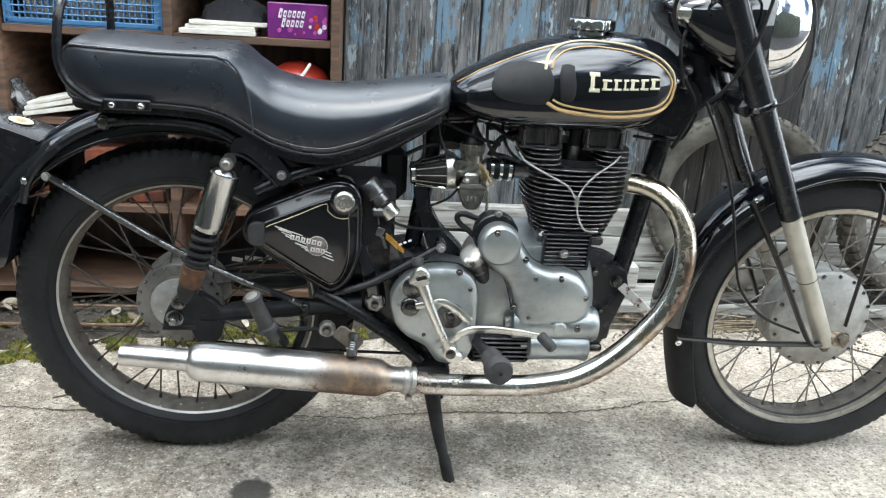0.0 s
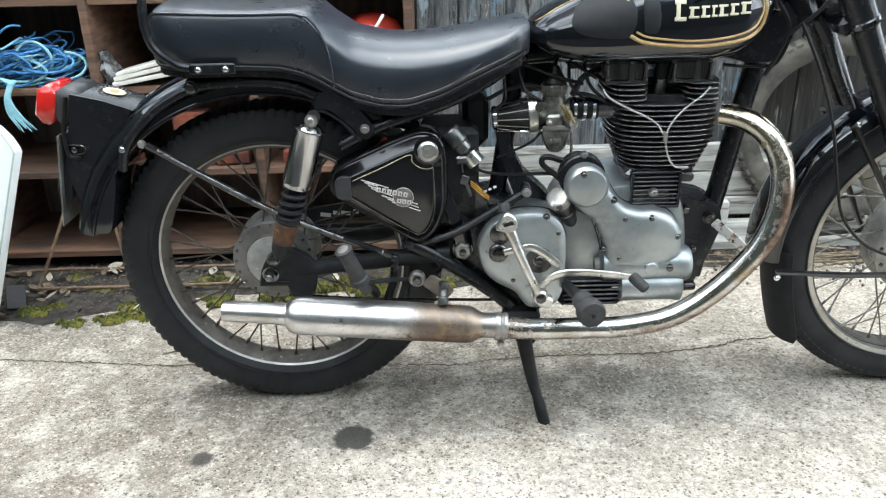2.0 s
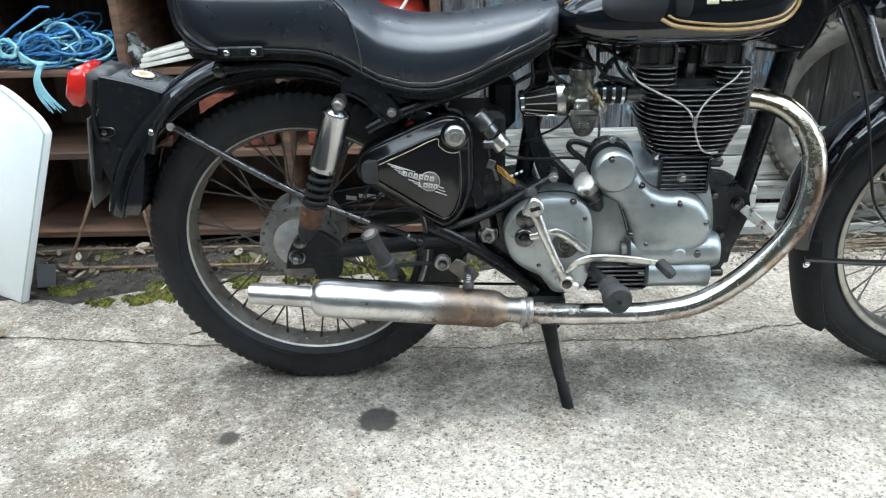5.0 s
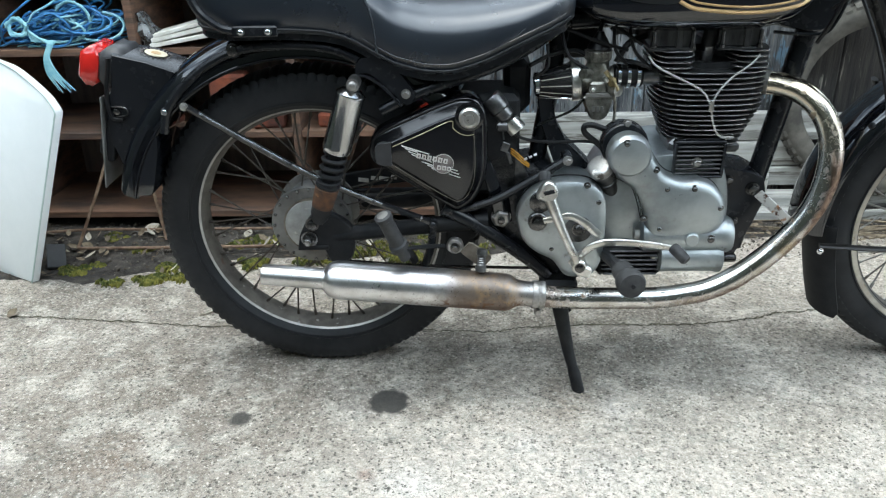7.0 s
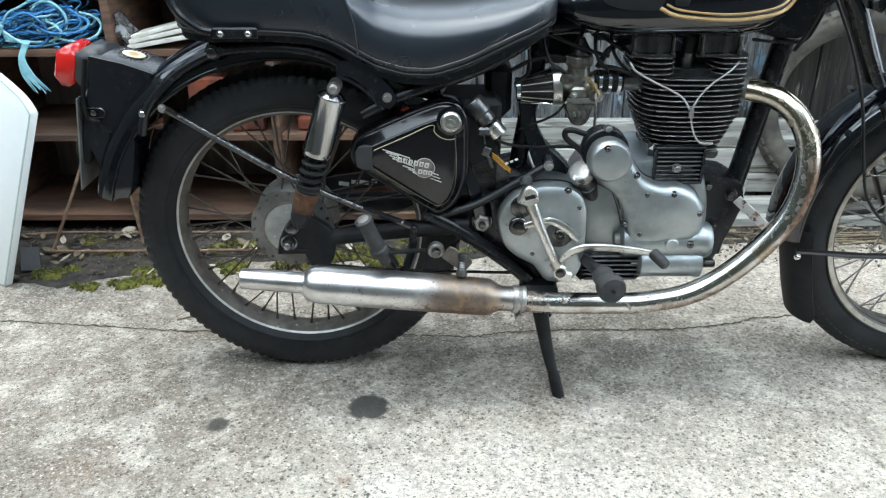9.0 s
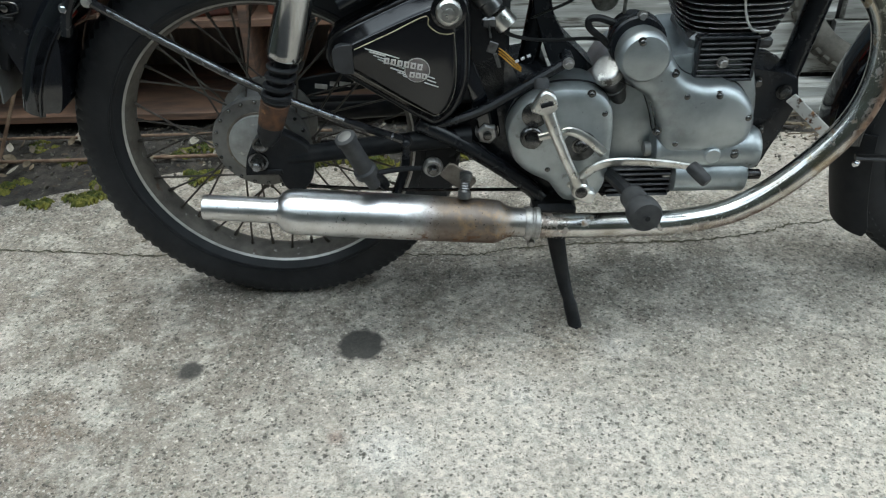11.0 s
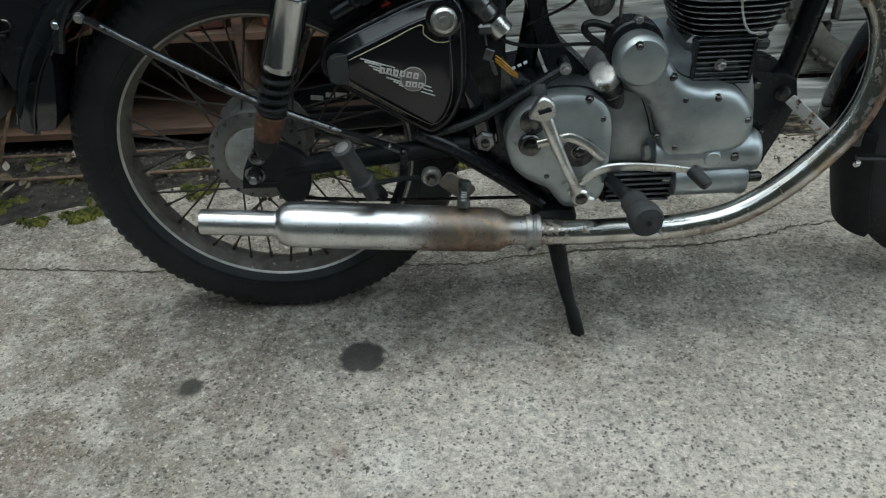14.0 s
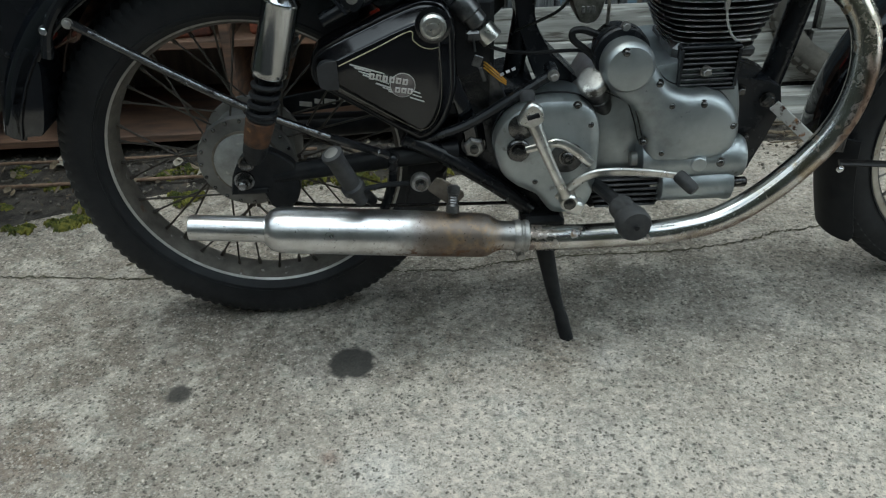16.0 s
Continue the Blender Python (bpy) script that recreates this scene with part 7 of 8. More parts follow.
s = Shape().lathe([(0, 0.024), (0.004, 0.031), (0.010, 0.0335), (0.014, 0.033), (0.150, 0.033), (0.156, 0.036), (0.170, 0.036), (0.176, 0.032)], (0.642, -0.096, 0.343), (1, 0, -0.01), 32)
op = s.part("oil_pump_housing", alloy, bike, "horizontal cast oil pump housing")
Shape().lathe([(0, 0.012), (0.004, 0.013), (0.010, 0.013)], (0.632, -0.096, 0.343), (1, 0, 0), 16).part("end_plug", dull_alloy, op)
s = Shape().lathe([(0, 0.0), (0.001, 0.026), (0.004, 0.0300), (0.110, 0.0305), (0.113, 0.0325), (0.122, 0.0325), (0.125, 0.027)], (0.680, -0.100, 0.296), (1, 0, 0), 28)
fh = s.part("oil_filter_housing", alloy, bike, "small cast oil filter housing")
Shape().lathe([(0, 0.009), (0.024, 0.009), (0.026, 0.007)], (0.808, -0.104, 0.293), (1, 0, 0), 12).part("plug", screw_steel, fh)
Shape().lathe([(0, 0.006), (0.016, 0.006)], (0.668, -0.104, 0.296), (1, 0, 0), 12).part("plug", lever_chrome, fh)
s = Shape().lathe([(0, 0.0150), (0.002, 0.0150), (0.003, 0.0132), (0.007, 0.0132), (0.0085, 0.0115), (0.0088, 0.0)], (0.736, -0.126, 0.346), N, 20)
s.part("big_plug", alloy, op, "round domed plug")
Shape().bolt((0.773, -0.126, 0.345), N, 0.007, 0.006, False).part("screw", screw_steel, op)
# breather
BA = Vector((-0.40, -0.50, 0.78)).normalized()
B0 = Vector((0.5500, -0.114, 0.4960)) - BA * 0.089
s = Shape().lathe([(0, 0.0165), (0.03, 0.0165), (0.031, 0.0195), (0.036, 0.0195), (0.037, 0.0175), (0.052, 0.0175), (0.054, 0.0200), (0.066, 0.0200), (0.068, 0.018), (0.076, 0.018)], B0, BA, 30)
br = s.part("breather", dark_coil, bike, "chrome-capped crankcase breather")
Shape().lathe([(0.068, 0.0220), (0.070, 0.0238), (0.083, 0.0238), (0.0862, 0.0228), (0.0878, 0.0205), (0.0882, 0.018), (0.0884, 0.0)], B0, BA, 34).part("breather_cap", flaked_chrome, br, "flaking chrome breather cap")
Shape().tube([(0.590, -0.070, 0.548), (0.566, -0.082, 0.5525), (0.540, -0.085, 0.5620), (0.525, -0.085, 0.5610), (0.5235, -0.085, 0.5510), (0.532, -0.085, 0.5410), (0.548, -0.085, 0.5285), (0.569, -0.084, 0.5065), (0.580, -0.080, 0.485)], 0.0056, 10).part("breather_hose", cable_black, bike, "looped black breather hose")
Shape().tube([(0.618, -0.12, 0.462), (0.632, -0.118, 0.425), (0.642, -0.116, 0.395)], 0.003, 7).part("oil_line", screw_steel, bike)

# ---- cylinder: fins one by one ----
CX = 0.757


def fin(z, hx, hy, cx, cy, parent, th=0.0030, name="fin", e=3.2):
    ring = []
    for inset, zz in ((0.0016, -th / 2), (0, -th * 0.15), (0, th * 0.1), (0.0024, th / 2)):
        ring.append([(cx + (hx - inset) * math.copysign(abs(math.cos(a)) ** (2 / e), math.cos(a)), cy + (hy - inset) * math.copysign(abs(math.sin(a)) ** (2 / e), math.sin(a)), z + zz) for a in (2 * math.pi * k / 44 for k in range(44))])
    s_ = Shape()
    s_.loft(ring)
    o_ = s_.part(name, [fin_metal, fin_edge], parent, angle=30)
    for p in o_.data.polygons:
        if abs(p.normal.z) < 0.93:
            p.material_index = 1
    return o_


barrel = Shape().lathe([(0, 0.060), (0.03, 0.062), (0.14, 0.066), (0.18, 0.066)], (CX, 0, 0.49), (0, 0, 1), 32).part("cylinder_barrel", fin_metal, bike, "finned cylinder with polished fin edges")
nb = 15
for k in range(nb):
    z = 0.5195 + 0.0098 * k
    u = min(1, k / 7)
    fin(z, 0.072 + 0.029 * u, 0.078 + 0.016 * u, CX, 0, barrel, 0.0026)
Shape().box((CX, 0, 0.508), (0.130, 0.13, 0.020), 0.006).part("base_flange", fin_metal, barrel)
head = Shape().box((CX, 0.03, 0.672), (0.15, 0.10, 0.04), 0.01).part("cylinder_head", fin_metal, bike, "finned alloy cylinder head")
for k in range(4):
    for cx, hx in ((0.683, 0.0395), (0.818, 0.0385)):
        fin(0.6655 + 0.0092 * k, hx, 0.090 - 0.003 * k, cx, 0.0, head, 0.0026)
for cx, hw_ in ((0.6725, 0.038), (0.792, 0.037)):
    s = Shape().box((cx, 0, 0.724), (hw_ * 2, 0.140, 0.064), 0.010)
    s.box((cx, 0, 0.6965), (hw_ * 2 + 0.006, 0.150, 0.006), 0.002)
    s.box((cx + hw_ * 0.3, -0.071, 0.722), (0.012, 0.006, 0.050), 0.002)
    rb = s.part("rocker_box", rocker_metal, head, "dark weathered rocker box")
    for dx in (-0.9, 0.9):
        Shape().lathe([(0, 0.006), (0.006, 0.006), (0.007, 0.004), (0.03, 0.004)], (cx + dx * hw_, -0.074, 0.699), (0, 0, 1), 8).part("stud", screw_steel, rb)
Shape().lathe([(0, 0.012), (0.030, 0.011), (0.032, 0.008)], (0.742, -0.045, 0.672), (0, -0.3, 1), 14).part("spark_plug", dark_coil, head)
Shape().lathe([(0.02, 0.013), (0.06, 0.013), (0.065, 0.010)], (0.742, -0.045, 0.672), (0, -0.2, 1), 14).part("plug_cap", cable_black, head)
# grey decompressor cable, forked over the fins
cb = Shape().tube([(0.628, -0.094, 0.690), (0.640, -0.103, 0.675), (0.673, -0.105, 0.657), (0.708, -0.105, 0.640), (0.730, -0.105, 0.625), (0.745, -0.105, 0.601)], 0.0019, 7).part("fork_cable", cable_grey, bike, "thin grey forked cable across the fins")
Shape().tube([(0.822, -0.092, 0.690), (0.806, -0.103, 0.677), (0.775, -0.105, 0.653), (0.755, -0.105, 0.628), (0.745, -0.105, 0.603)], 0.0019, 7).part("cable_branch", cable_grey, cb)
Shape().tube([(0.745, -0.105, 0.601), (0.751, -0.105, 0.574), (0.761, -0.102, 0.553), (0.775, -0.095, 0.540), (0.80, -0.085, 0.536)], 0.0019, 7).part("cable_branch", cable_grey, cb)
Shape().lathe([(0, 0.0045), (0.018, 0.0045)], (0.745, -0.106, 0.610), (0.05, 0, -1), 10).part("cable_joint", lever_chrome, cb)
# black finned tappet cover
tp = Shape().box((0.7415, -0.074, 0.4925), (0.092, 0.02, 0.070), 0.004).part("tappet_cover", grimy_black, bike, "small black finned tappet cover")
for k in range(7):
    Shape().box((0.7415, -0.0860, 0.4665 + 0.0087 * k), (0.084, 0.010, 0.0030), 0.001).part("fin", rocker_metal, tp)
for z in (0.4595, 0.5285):
    Shape().box((0.7415, -0.086, z), (0.094, 0.014, 0.005), 0.0015).part("frame_rail", frame_paint, tp)
for x in (0.6965, 0.7865):
    Shape().box((x, -0.086, 0.494), (0.005, 0.014, 0.064), 0.0015).part("frame_rail", frame_paint, tp)
Shape().bolt((0.737, -0.090, 0.4895), N, 0.0070, 0.011).part("nut", steel, tp)
Shape().box((0.7415, -0.03, 0.486), (0.108, 0.08, 0.088), 0.012).part("tappet_chest", dark_coil, engine)

# ---- carburettor and cone filter ----
s = Shape().lathe([(0, 0.0), (0.001, 0.021), (0.006, 0.023), (0.010, 0.0205), (0.068, 0.034), (0.070, 0.035)], (0.4335, -0.03, 0.6255), (1, 0, 0.075), 28)
filt = s.part("air_filter", foam, bike, "black cone air filter with chrome ends")
for k in range(36):
    a = 2 * math.pi * k / 36
    d0, d1 = 0.0215, 0.0345
    Shape().tube([(0.4435, -0.03 + d0 * math.cos(a), 0.6262 + d0 * math.sin(a)), (0.5015, -0.03 + d1 * math.cos(a), 0.6308 + d1 * math.sin(a))], 0.0010, 5, 1).part("pleat", lever_chrome if k % 3 == 0 else cable_black, filt)
s = Shape().lathe([(0, 0.0), (-0.001, 0.018), (0.001, 0.0232), (0.008, 0.0236), (0.009, 0.021)], (0.4330, -0.03, 0.6255), (1, 0, 0.075), 28)
s.part("end_band", chrome, filt)
Shape().lathe([(0, 0.0345), (0.001, 0.037), (0.016, 0.037), (0.018, 0.034)], (0.5000, -0.03, 0.6305), (1, 0, 0.075), 30).part("clamp_band", lever_chrome, filt, "bright clamp band")
Shape().tube([(0.440, -0.062, 0.609), (0.500, -0.066, 0.6075)], 0.0014, 5, 1).part("chrome_strip", chrome, filt)
s = Shape().lathe([(0, 0.030), (0.006, 0.024), (0.020, 0.020), (0.055, 0.021), (0.060, 0.024)], (0.518, -0.03, 0.632), (1, 0, 0.05), 24)
s.lathe([(-0.045, 0.021), (-0.02, 0.024), (0.015, 0.022), (0.030, 0.020)], (0.549, -0.03, 0.640), (0.02, 0, 1), 22)
s.lathe([(0, 0.012), (0.034, 0.011)], (0.566, -0.04, 0.618), (0.5, -0.8, 0.1), 14)
s.lathe([(0, 0.009), (0.030, 0.009)], (0.533, -0.045, 0.648), (-0.5, -0.8, 0.2), 12)
s.box((0.548, -0.055, 0.625), (0.030, 0.014, 0.022), 0.004)
carb = s.part("carburettor", carb_metal, bike, "stained zinc carburettor")
s = Shape().lathe([(0, 0.021), (0.003, 0.0235), (0.018, 0.0235), (0.023, 0.019), (0.027, 0.008), (0.040, 0.005)], (0.549, -0.03, 0.668), (0.03, 0, 1), 18)
s.part("carb_top", carb_metal, carb)
ct = Shape()
for k in range(28):
    a = 2 * math.pi * k / 28
    ct.box((0.549 + 0.0238 * math.cos(a), -0.03 + 0.0238 * math.sin(a), 0.6805), (0.0026, 0.0026, 0.015), 0.0006)
ct.part("knurled_ring", carb_metal, carb, "knurled dull cap ring")
Shape().lathe([(0, 0.022), (0.010, 0.018), (0.022, 0.010), (0.030, 0.006)], (0.550, -0.03, 0.692), (0.03, 0, 1), 18).part("rubber_boot", cable_black, carb)
Shape().tube([(0.560, -0.058, 0.655), (0.572, -0.066, 0.640), (0.583, -0.068, 0.622)], 0.0045, 8).part("choke_lever", brass, carb, "brassy choke lever")
Shape().bolt((0.572, -0.064, 0.637), (0.4, -0.9, 0.1), 0.007, 0.006).part("union_nut", brass, carb)
Shape().box((0.551, -0.060, 0.6115), (0.050, 0.004, 0.009), 0.001).part("flange_edge", dull_alloy, carb)
s = Shape().prism([(q.x, q.y) for q in spline([(0.527, 0.605), (0.575, 0.605), (0.575, 0.583), (0.568, 0.566), (0.555, 0.560), (0.540, 0.564), (0.531, 0.580)], 4, True)], [(0.003, 0.0), (0, -0.004), (0, -0.050), (0.003, -0.056)])
s.box((0.551, -0.028, 0.606), (0.056, 0.062, 0.006), 0.002)
s.part("float_bowl", carb_metal, carb)
for k in range(3):
    Shape().box((0.543 + 0.008 * k, -0.0565, 0.584), (0.005, 0.002, 0.010), 0.0006).part("cast_mark", dull_alloy, carb)
Shape().bolt((0.538, -0.062, 0.623), N, 0.005, 0.008, False).part("screw", lever_chrome, carb)
Shape().bolt((0.562, -0.062, 0.640), N, 0.004, 0.008, False).part("screw", lever_chrome, carb)
s = Shape().lathe([(0, 0.021), (0.052, 0.021)], (0.580, -0.028, 0.6395), (1, 0.05, -0.02), 24)
man = s.part("inlet_hose", cable_black, bike, "black inlet hose with bright clips")
for d in (0.004, 0.022, 0.040):
    Shape().lathe([(d, 0.0215), (d + 0.001, 0.0232), (d + 0.007, 0.0232), (d + 0.008, 0.0215)], (0.580, -0.028, 0.6395), (1, 0.05, -0.02), 24).part("hose_clip", chrome, man)
Shape().lathe([(0.05, 0.016), (0.09, 0.020)], (0.580, -0.028, 0.6395), (1, 0.05, -0.02), 20).part("inlet_stub", dark_coil, man)
Shape().tube([(0.548, -0.045, 0.648), (0.566, -0.060, 0.628), (0.580, -0.062, 0.605), (0.582, -0.06, 0.560)], 0.0028, 7).part("fuel_pipe", carb_metal, carb)
Shape().tube([(0.535, -0.03, 0.675), (0.505, -0.03, 0.688), (0.46, -0.04, 0.682), (0.42, -0.05, 0.665)], 0.0042, 8).part("cable", cable_black, bike)
Shape().tube([(0.548, -0.03, 0.712), (0.558, -0.02, 0.735), (0.60, -0.02, 0.745)], 0.004, 8).part("cable", cable_black, bike)
Shape().tube([(0.582, -0.04, 0.668), (0.600, -0.04, 0.700), (0.630, -0.03, 0.712), (0.650, -0.03, 0.715)], 0.006, 8).part("cable", cable_black, bike)
Shape().tube([(0.58, -0.04, 0.672), (0.61, -0.04, 0.668), (0.64, -0.05, 0.66)], 0.004, 8).part("cable", cable_black, bike)
Shape().tube([(0.375, -0.085, 0.560), (0.41, -0.085, 0.538), (0.46, -0.085, 0.530), (0.52, -0.085, 0.531), (0.565, -0.08, 0.525)], 0.0030, 8).part("cable", cable_black, bike)
Shape().tube([(0.44, -0.05, 0.553), (0.50, -0.055, 0.580), (0.525, -0.05, 0.602)], 0.0025, 7).part("cable", screw_steel, bike)

# ---- ignition switch, coil, keys and loose wires behind the toolbox ----
s = Shape().lathe([(0, 0.018), (0.004, 0.020), (0.030, 0.020), (0.033, 0.017), (0.048, 0.017), (0.052, 0.013)], (0.349, -0.075, 0.616), (0.62, -0.12, -0.76), 22)
s.part("ignition_coil", dark_coil, bike, "dull metal ignition coil")
Shape().lathe([(0, 0.009), (0.004, 0.016), (0.026, 0.0175), (0.028, 0.0165)], (0.384, -0.078, 0.574), (0.6, -0.2, -0.72), 20).part("bright_cap", lever_chrome, bike)
s = Shape().tube([(0.369, -0.09, 0.575), (0.372, -0.095, 0.555), (0.374, -0.097, 0.540)], 0.0018, 6)
s.box((0.377, -0.097, 0.525), (0.014, 0.0025, 0.018), 0.001, Euler((0, radians(20), 0)).to_matrix())
s.box((0.385, -0.0975, 0.504), (0.006, 0.0018, 0.024), 0.0006, Euler((0, radians(-18), 0)).to_matrix())
s.part("ignition_key", dark_coil, bike, "keys hanging in the ignition switch")
Shape().box((0.372, -0.085, 0.562), (0.022, 0.02, 0.018), 0.004).part("ignition_switch", dark_coil, bike)
for k in range(3):
    Shape().tube([(0.380, -0.075, 0.522 - 0.004 * k), (0.396, -0.082, 0.512 - 0.005 * k), (0.410, -0.085, 0.500 - 0.005 * k), (0.424, -0.080, 0.484 - 0.003 * k)], 0.0014, 6).part("loose_wire", cable_orange, bike, "loose orange wire")
for k in range(3):
    Shape().lathe([(0, 0.0024), (0.006, 0.0024)], (0.414 + 0.009 * k, -0.085, 0.496 + 0.004 * k), (1, 0, 0.45), 8).part("wire_end", white_print, bike)
Shape().box((0.402, 0.02, 0.62), (0.05, 0.09, 0.11), 0.018).part("electrical_box", grimy_black, bike)
Shape().box((0.345, -0.02, 0.52), (0.12, 0.12, 0.20), 0.012).part("battery_carrier", grimy_black, bike)
Shape().prism([(0.345, 0.49), (0.40, 0.515), (0.425, 0.455), (0.39, 0.435), (0.352, 0.455)], [(0.002, -0.07), (0, -0.072), (0, -0.078), (0.002, -0.08)]).part("bracket_plate", dark_coil, bike, "bare grey bracket plate")

# dark wiring under the tank; two made-up blocks darken the gap behind it
Shape().box((0.520, 0.045, 0.705), (0.075, 0.03, 0.095), 0.014).part("regulator", grimy_black, bike, "black block added to darken the gap under the tank")
Shape().box((0.615, 0.05, 0.725), (0.07, 0.03, 0.05), 0.012).part("wiring_bundle", grimy_black, bike)
for k, (x0, z0, x1, z1) in enumerate(((0.47, 0.735, 0.60, 0.690), (0.48, 0.72, 0.53, 0.655), (0.56, 0.74, 0.625, 0.700), (0.575, 0.735, 0.600, 0.665), (0.455, 0.70, 0.43, 0.64), (0.60, 0.74, 0.645, 0.655))):
    Shape().tube([(x0, -0.03, z0), ((x0 + x1) / 2 + 0.012 * (-1) ** k, -0.05, (z0 + z1) / 2 - 0.006), (x1, -0.045, z1)], 0.0034, 7).part("cable", cable_black, bike)

# ---- nose of the frame, steering head and nacelle ----
s = Shape().prism([(q.x, q.y) for q in spline([(0.855, 0.735), (0.90, 0.722), (0.945, 0.722), (0.962, 0.755), (0.985, 0.785), (0.955, 0.83), (0.925, 0.80), (0.89, 0.76)], 5, True)], [(0.003, 0.03), (0, 0.027), (0, -0.045), (0.003, -0.05)])
s.part("frame_gusset", frame_paint, bike)
Shape().tube([(0.855, -0.050, 0.720), (0.90, -0.052, 0.716), (0.945, -0.05, 0.717), (0.962, -0.048, 0.735), (0.978, -0.045, 0.775)], 0.003, 7).part("gusset_edge", frame_paint, bike)
Shape().lathe([(-0.10, 0.026), (-0.095, 0.032), (-0.06, 0.027), (0.06, 0.027), (0.095, 0.032), (0.10, 0.026)], (0.975, 0, 0.875), (-0.38, 0, 0.92), 24).part("steering_head", frame_paint, bike)
Shape().bolt((0.938, -0.058, 0.850), N, 0.007, 0.012, False).part("damper_nut", dark_coil, bike)
Shape().box((0.930, -0.05, 0.822), (0.035, 0.006, 0.010), 0.002, Euler((0, radians(15), 0)).to_matrix()).part("clip_plate", steel, bike)
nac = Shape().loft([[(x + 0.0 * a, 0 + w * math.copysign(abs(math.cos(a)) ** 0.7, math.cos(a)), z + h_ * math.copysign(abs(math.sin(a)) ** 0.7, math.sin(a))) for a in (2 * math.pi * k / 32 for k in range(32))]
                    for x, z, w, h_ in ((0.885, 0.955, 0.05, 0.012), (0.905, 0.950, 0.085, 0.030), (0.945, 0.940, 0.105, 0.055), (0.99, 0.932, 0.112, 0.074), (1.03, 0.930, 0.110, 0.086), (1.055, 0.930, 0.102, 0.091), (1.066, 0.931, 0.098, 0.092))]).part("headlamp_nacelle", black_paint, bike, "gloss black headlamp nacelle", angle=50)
HL = Vector((1.062, 0, 0.932))
s = Shape().lathe([(0, 0.0905), (0.004, 0.0985), (0.018, 0.1025), (0.044, 0.1010), (0.066, 0.096), (0.078, 0.089), (0.076, 0.084)], HL, (1, 0, -0.03), 48, False)
s.part("headlamp_rim", chrome, nac, "polished chrome headlamp rim", angle=60)
Shape().lathe([(0.074, 0.0855), (0.084, 0.070), (0.092, 0.045), (0.096, 0.0)], HL, (1, 0, -0.03), 40).part("headlamp_glass", lamp_glass, nac)
Shape().lathe([(0.01, 0.02), (0.03, 0.05), (0.055, 0.084)], HL, (1, 0, -0.03), 40).part("reflector", chrome, nac)
# handlebar, levers and clamps
hb = Shape().tube([(0.885, -0.33, 1.030), (0.905, -0.22, 1.055), (0.955, -0.09, 1.035), (0.965, 0.0, 1.02), (0.955, 0.09, 1.035), (0.905, 0.22, 1.055), (0.885, 0.33, 1.03)], 0.011, 12).part("handlebar", chrome, bike, "chrome handlebar")
Shape().lathe([(0, 0.016), (0.12, 0.017), (0.125, 0.012)], (0.89, -0.305, 1.035), (-0.12, -0.98, -0.02), 18).part("grip", peg_rubber, hb)
s = Shape().lathe([(0, 0.0), (0.001, 0.030), (0.020, 0.034), (0.028, 0.032), (0.030, 0.0)], (0.955, -0.045, 0.985), (-0.2, -0.15, 1), 26)
s.part("instrument", chrome, nac, "chrome-rimmed instrument in the nacelle")
s = Shape().tube([(0.865, -0.10, 1.00), (0.885, -0.09, 0.965), (0.905, -0.085, 0.945), (0.925, -0.08, 0.93)], 0.005, 8)
s.box((0.900, -0.088, 0.951), (0.024, 0.014, 0.020), 0.004)
s.part("choke_lever", lever_chrome, hb)
for y in (-0.092, 0.092):
    up_ = Vector((0.990, y, 0.965))
    mid_ = Vector((1.184, y, 0.583))
    low_ = Vector((1.318, y, 0.312))
    s = Shape().tube([up_ + Vector((-0.012, 0, 0.03)), up_, up_ + (mid_ - up_) * 0.44, up_ + (mid_ - up_) * 0.46, mid_], [0.027, 0.0275, 0.0270, 0.0245, 0.0215], 22, 4)
    leg = s.part("fork_leg", frame_paint, bike, "fork leg with black shroud and pale alloy slider")
    Shape().tube([mid_ + (low_ - mid_) * 0.01, mid_ + (low_ - mid_) * 0.5, mid_ + (low_ - mid_) * 0.52, low_ + Vector((-0.004, 0, 0.01)), low_ + Vector((0.004, 0, -0.010))], [0.0200, 0.0195, 0.0180, 0.0185, 0.0155], 22, 3).part("slider", fork_alloy, leg, "pale oxidised alloy slider")
    d = (mid_ - up_).normalized()
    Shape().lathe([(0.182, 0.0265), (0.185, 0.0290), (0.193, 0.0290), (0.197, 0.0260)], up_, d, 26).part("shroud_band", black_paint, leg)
    s = Shape().box(low_ + Vector((0.024, 0, 0.004)), (0.05, 0.030, 0.026), 0.006, Euler((0, radians(10), 0)).to_matrix())
    s.part("axle_lug", lug_rust, leg, "flaking rusty axle lug")
    s = Shape().bolt(low_ + Vector((0.030, -0.016 if y < 0 else 0.016, 0.014)), (0, -1 if y < 0 else 1, 0), 0.011, 0.012)
    s.bolt(low_ + Vector((0.006, 0, -0.012)), (0.4, 0, -1), 0.009, 0.012)
    s.part("axle_clip", stained_plate, leg)
    Shape().lathe([(-0.0012, 0.0188), (-0.0012, 0.0202), (0.0012, 0.0202), (0.0012, 0.0188)], mid_ + (low_ - mid_) * 0.49, low_ - mid_, 24, False).part("slider_seam", stained_plate, leg)
# yoke between the legs
Shape().box((1.060, 0, 0.795), (0.055, 0.20, 0.034), 0.010, Euler((0, radians(-22), 0)).to_matrix()).part("fork_yoke", frame_paint, bike)
Shape().tube([(1.005, -0.07, 0.80), (1.03, -0.07, 0.765), (1.062, -0.066, 0.70), (1.10, -0.062, 0.635)], 0.010, 10).part("guard_brace", frame_paint, bike)

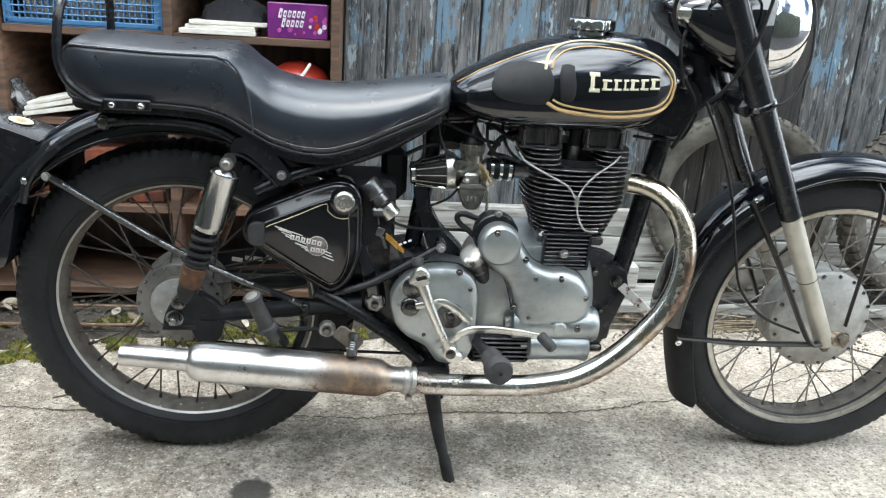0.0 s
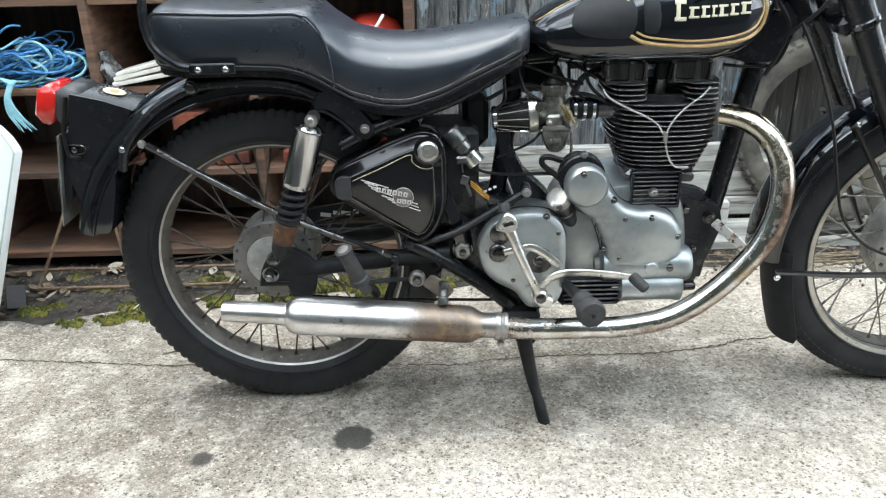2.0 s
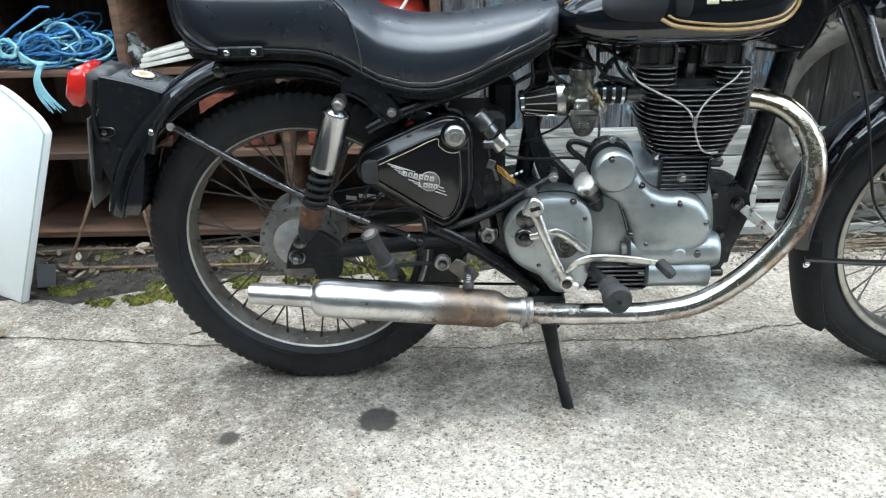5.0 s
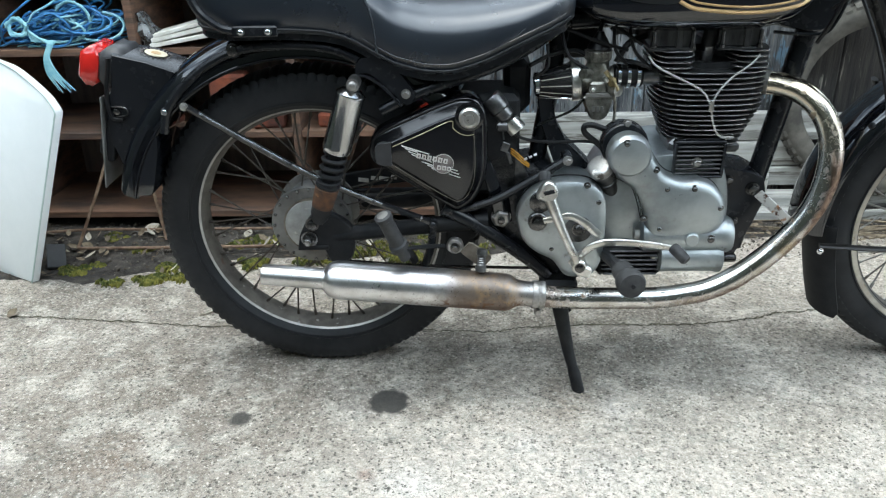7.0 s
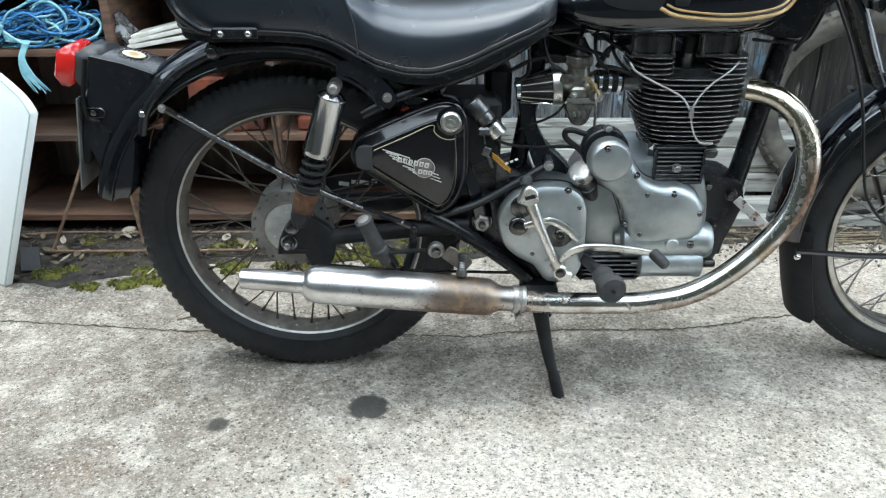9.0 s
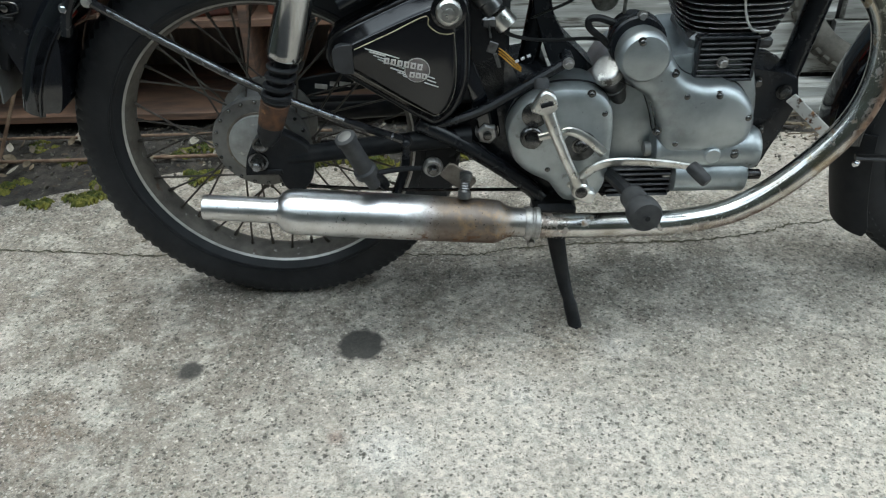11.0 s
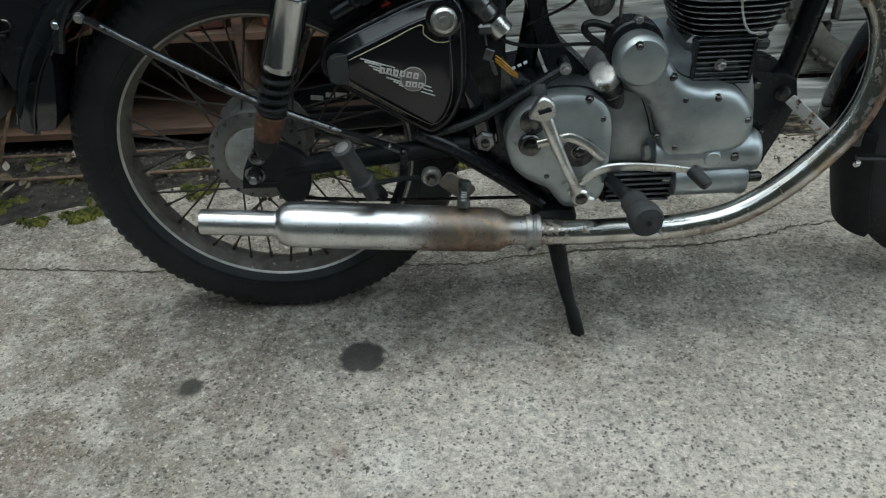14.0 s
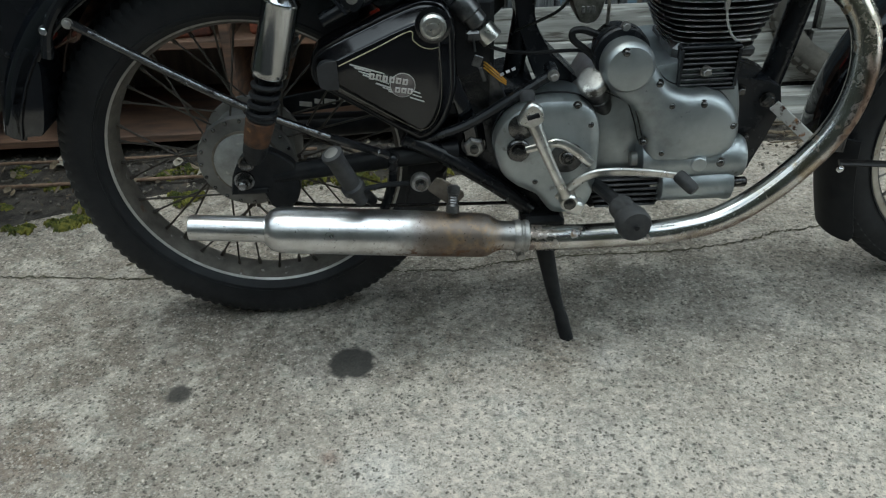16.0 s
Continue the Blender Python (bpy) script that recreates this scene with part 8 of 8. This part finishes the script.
# front mudguard stays and flap
for pts, r in (([(1.011, -0.068, 0.300), (1.15, -0.10, 0.306), (1.300, -0.112, 0.312)], 0.0090), ([(1.113, -0.066, 0.602), (1.19, -0.09, 0.47), (1.19 + 0.080, -0.110, 0.325), (1.300, -0.113, 0.314)], 0.0105), ([(1.365, -0.070, 0.650), (1.375, -0.085, 0.600), (1.350, -0.105, 0.352)], 0.006)):
    Shape().tube(pts, r, 8, 5, 0.5, (0, 1, 0)).part("guard_stay", stay_paint, fg)
    Shape().tube([(p[0], -p[1], p[2]) for p in pts], r, 8, 5, 0.5, (0, 1, 0)).part("guard_stay", stay_paint, fg)
for x, y, z in ((1.118, -0.068, 0.606), (1.012, -0.074, 0.291), (1.060, -0.064, 0.548)):
    Shape().bolt((x, y, z), N, 0.005, 0.006, False).part("guard_bolt", chrome if z != 0.548 else grimy_black, fg)
rows_ = []
for i in range(21):
    u = i / 20
    x, z = 1.006 + 0.020 * u + 0.026 * u * u, 0.335 - 0.212 * u
    hw = 1 - 0.16 * max(0.0, (u - 0.90) / 0.10) ** 2
    rows_.append([(x + 0.042 * (1 - math.cos(v * 1.45 * hw)), 0.063 * math.sin(v * 1.45 * hw), z) for v in np.linspace(-1, 1, 15)] + [(x + 0.005 + 0.040 * (1 - math.cos(v * 1.45 * hw)), 0.058 * math.sin(v * 1.45 * hw), z) for v in np.linspace(1, -1, 15)])
Shape().loft(rows_).part("mud_flap", grip_rubber, bike, "black rubber flap on the front mudguard", angle=50)
# control cables round the steering head
for pts, r in (([(1.050, -0.110, 1.10), (1.052, -0.113, 1.03), (1.045, -0.115, 0.975), (1.030, -0.118, 0.91), (1.000, -0.11, 0.835), (0.962, -0.085, 0.785), (0.945, -0.06, 0.76)], 0.0035), ([(1.083, -0.122, 0.800), (1.112, -0.118, 0.812), (1.135, -0.108, 0.845), (1.150, -0.095, 0.90), (1.150, -0.06, 0.99), (1.10, -0.03, 1.045)], 0.003),
               ([(0.965, -0.10, 0.80), (1.005, -0.112, 0.72), (1.045, -0.115, 0.62), (1.078, -0.112, 0.50), (1.105, -0.108, 0.430), (1.165, -0.105, 0.370), (1.255, -0.10, 0.332)], 0.0030),
               ([(0.95, -0.06, 0.99), (0.915, -0.075, 0.92), (0.91, -0.08, 0.88), (0.93, -0.07, 0.82)], 0.0035), ([(0.90, -0.12, 1.03), (0.875, -0.11, 0.97), (0.89, -0.09, 0.925), (0.92, -0.07, 0.90)], 0.0035),
               ([(0.93, -0.07, 0.835), (0.955, -0.075, 0.79), (0.945, -0.07, 0.74), (0.935, -0.05, 0.70)], 0.004)):
    Shape().tube(pts, r, 8).part("control_cable", cable_black, bike)
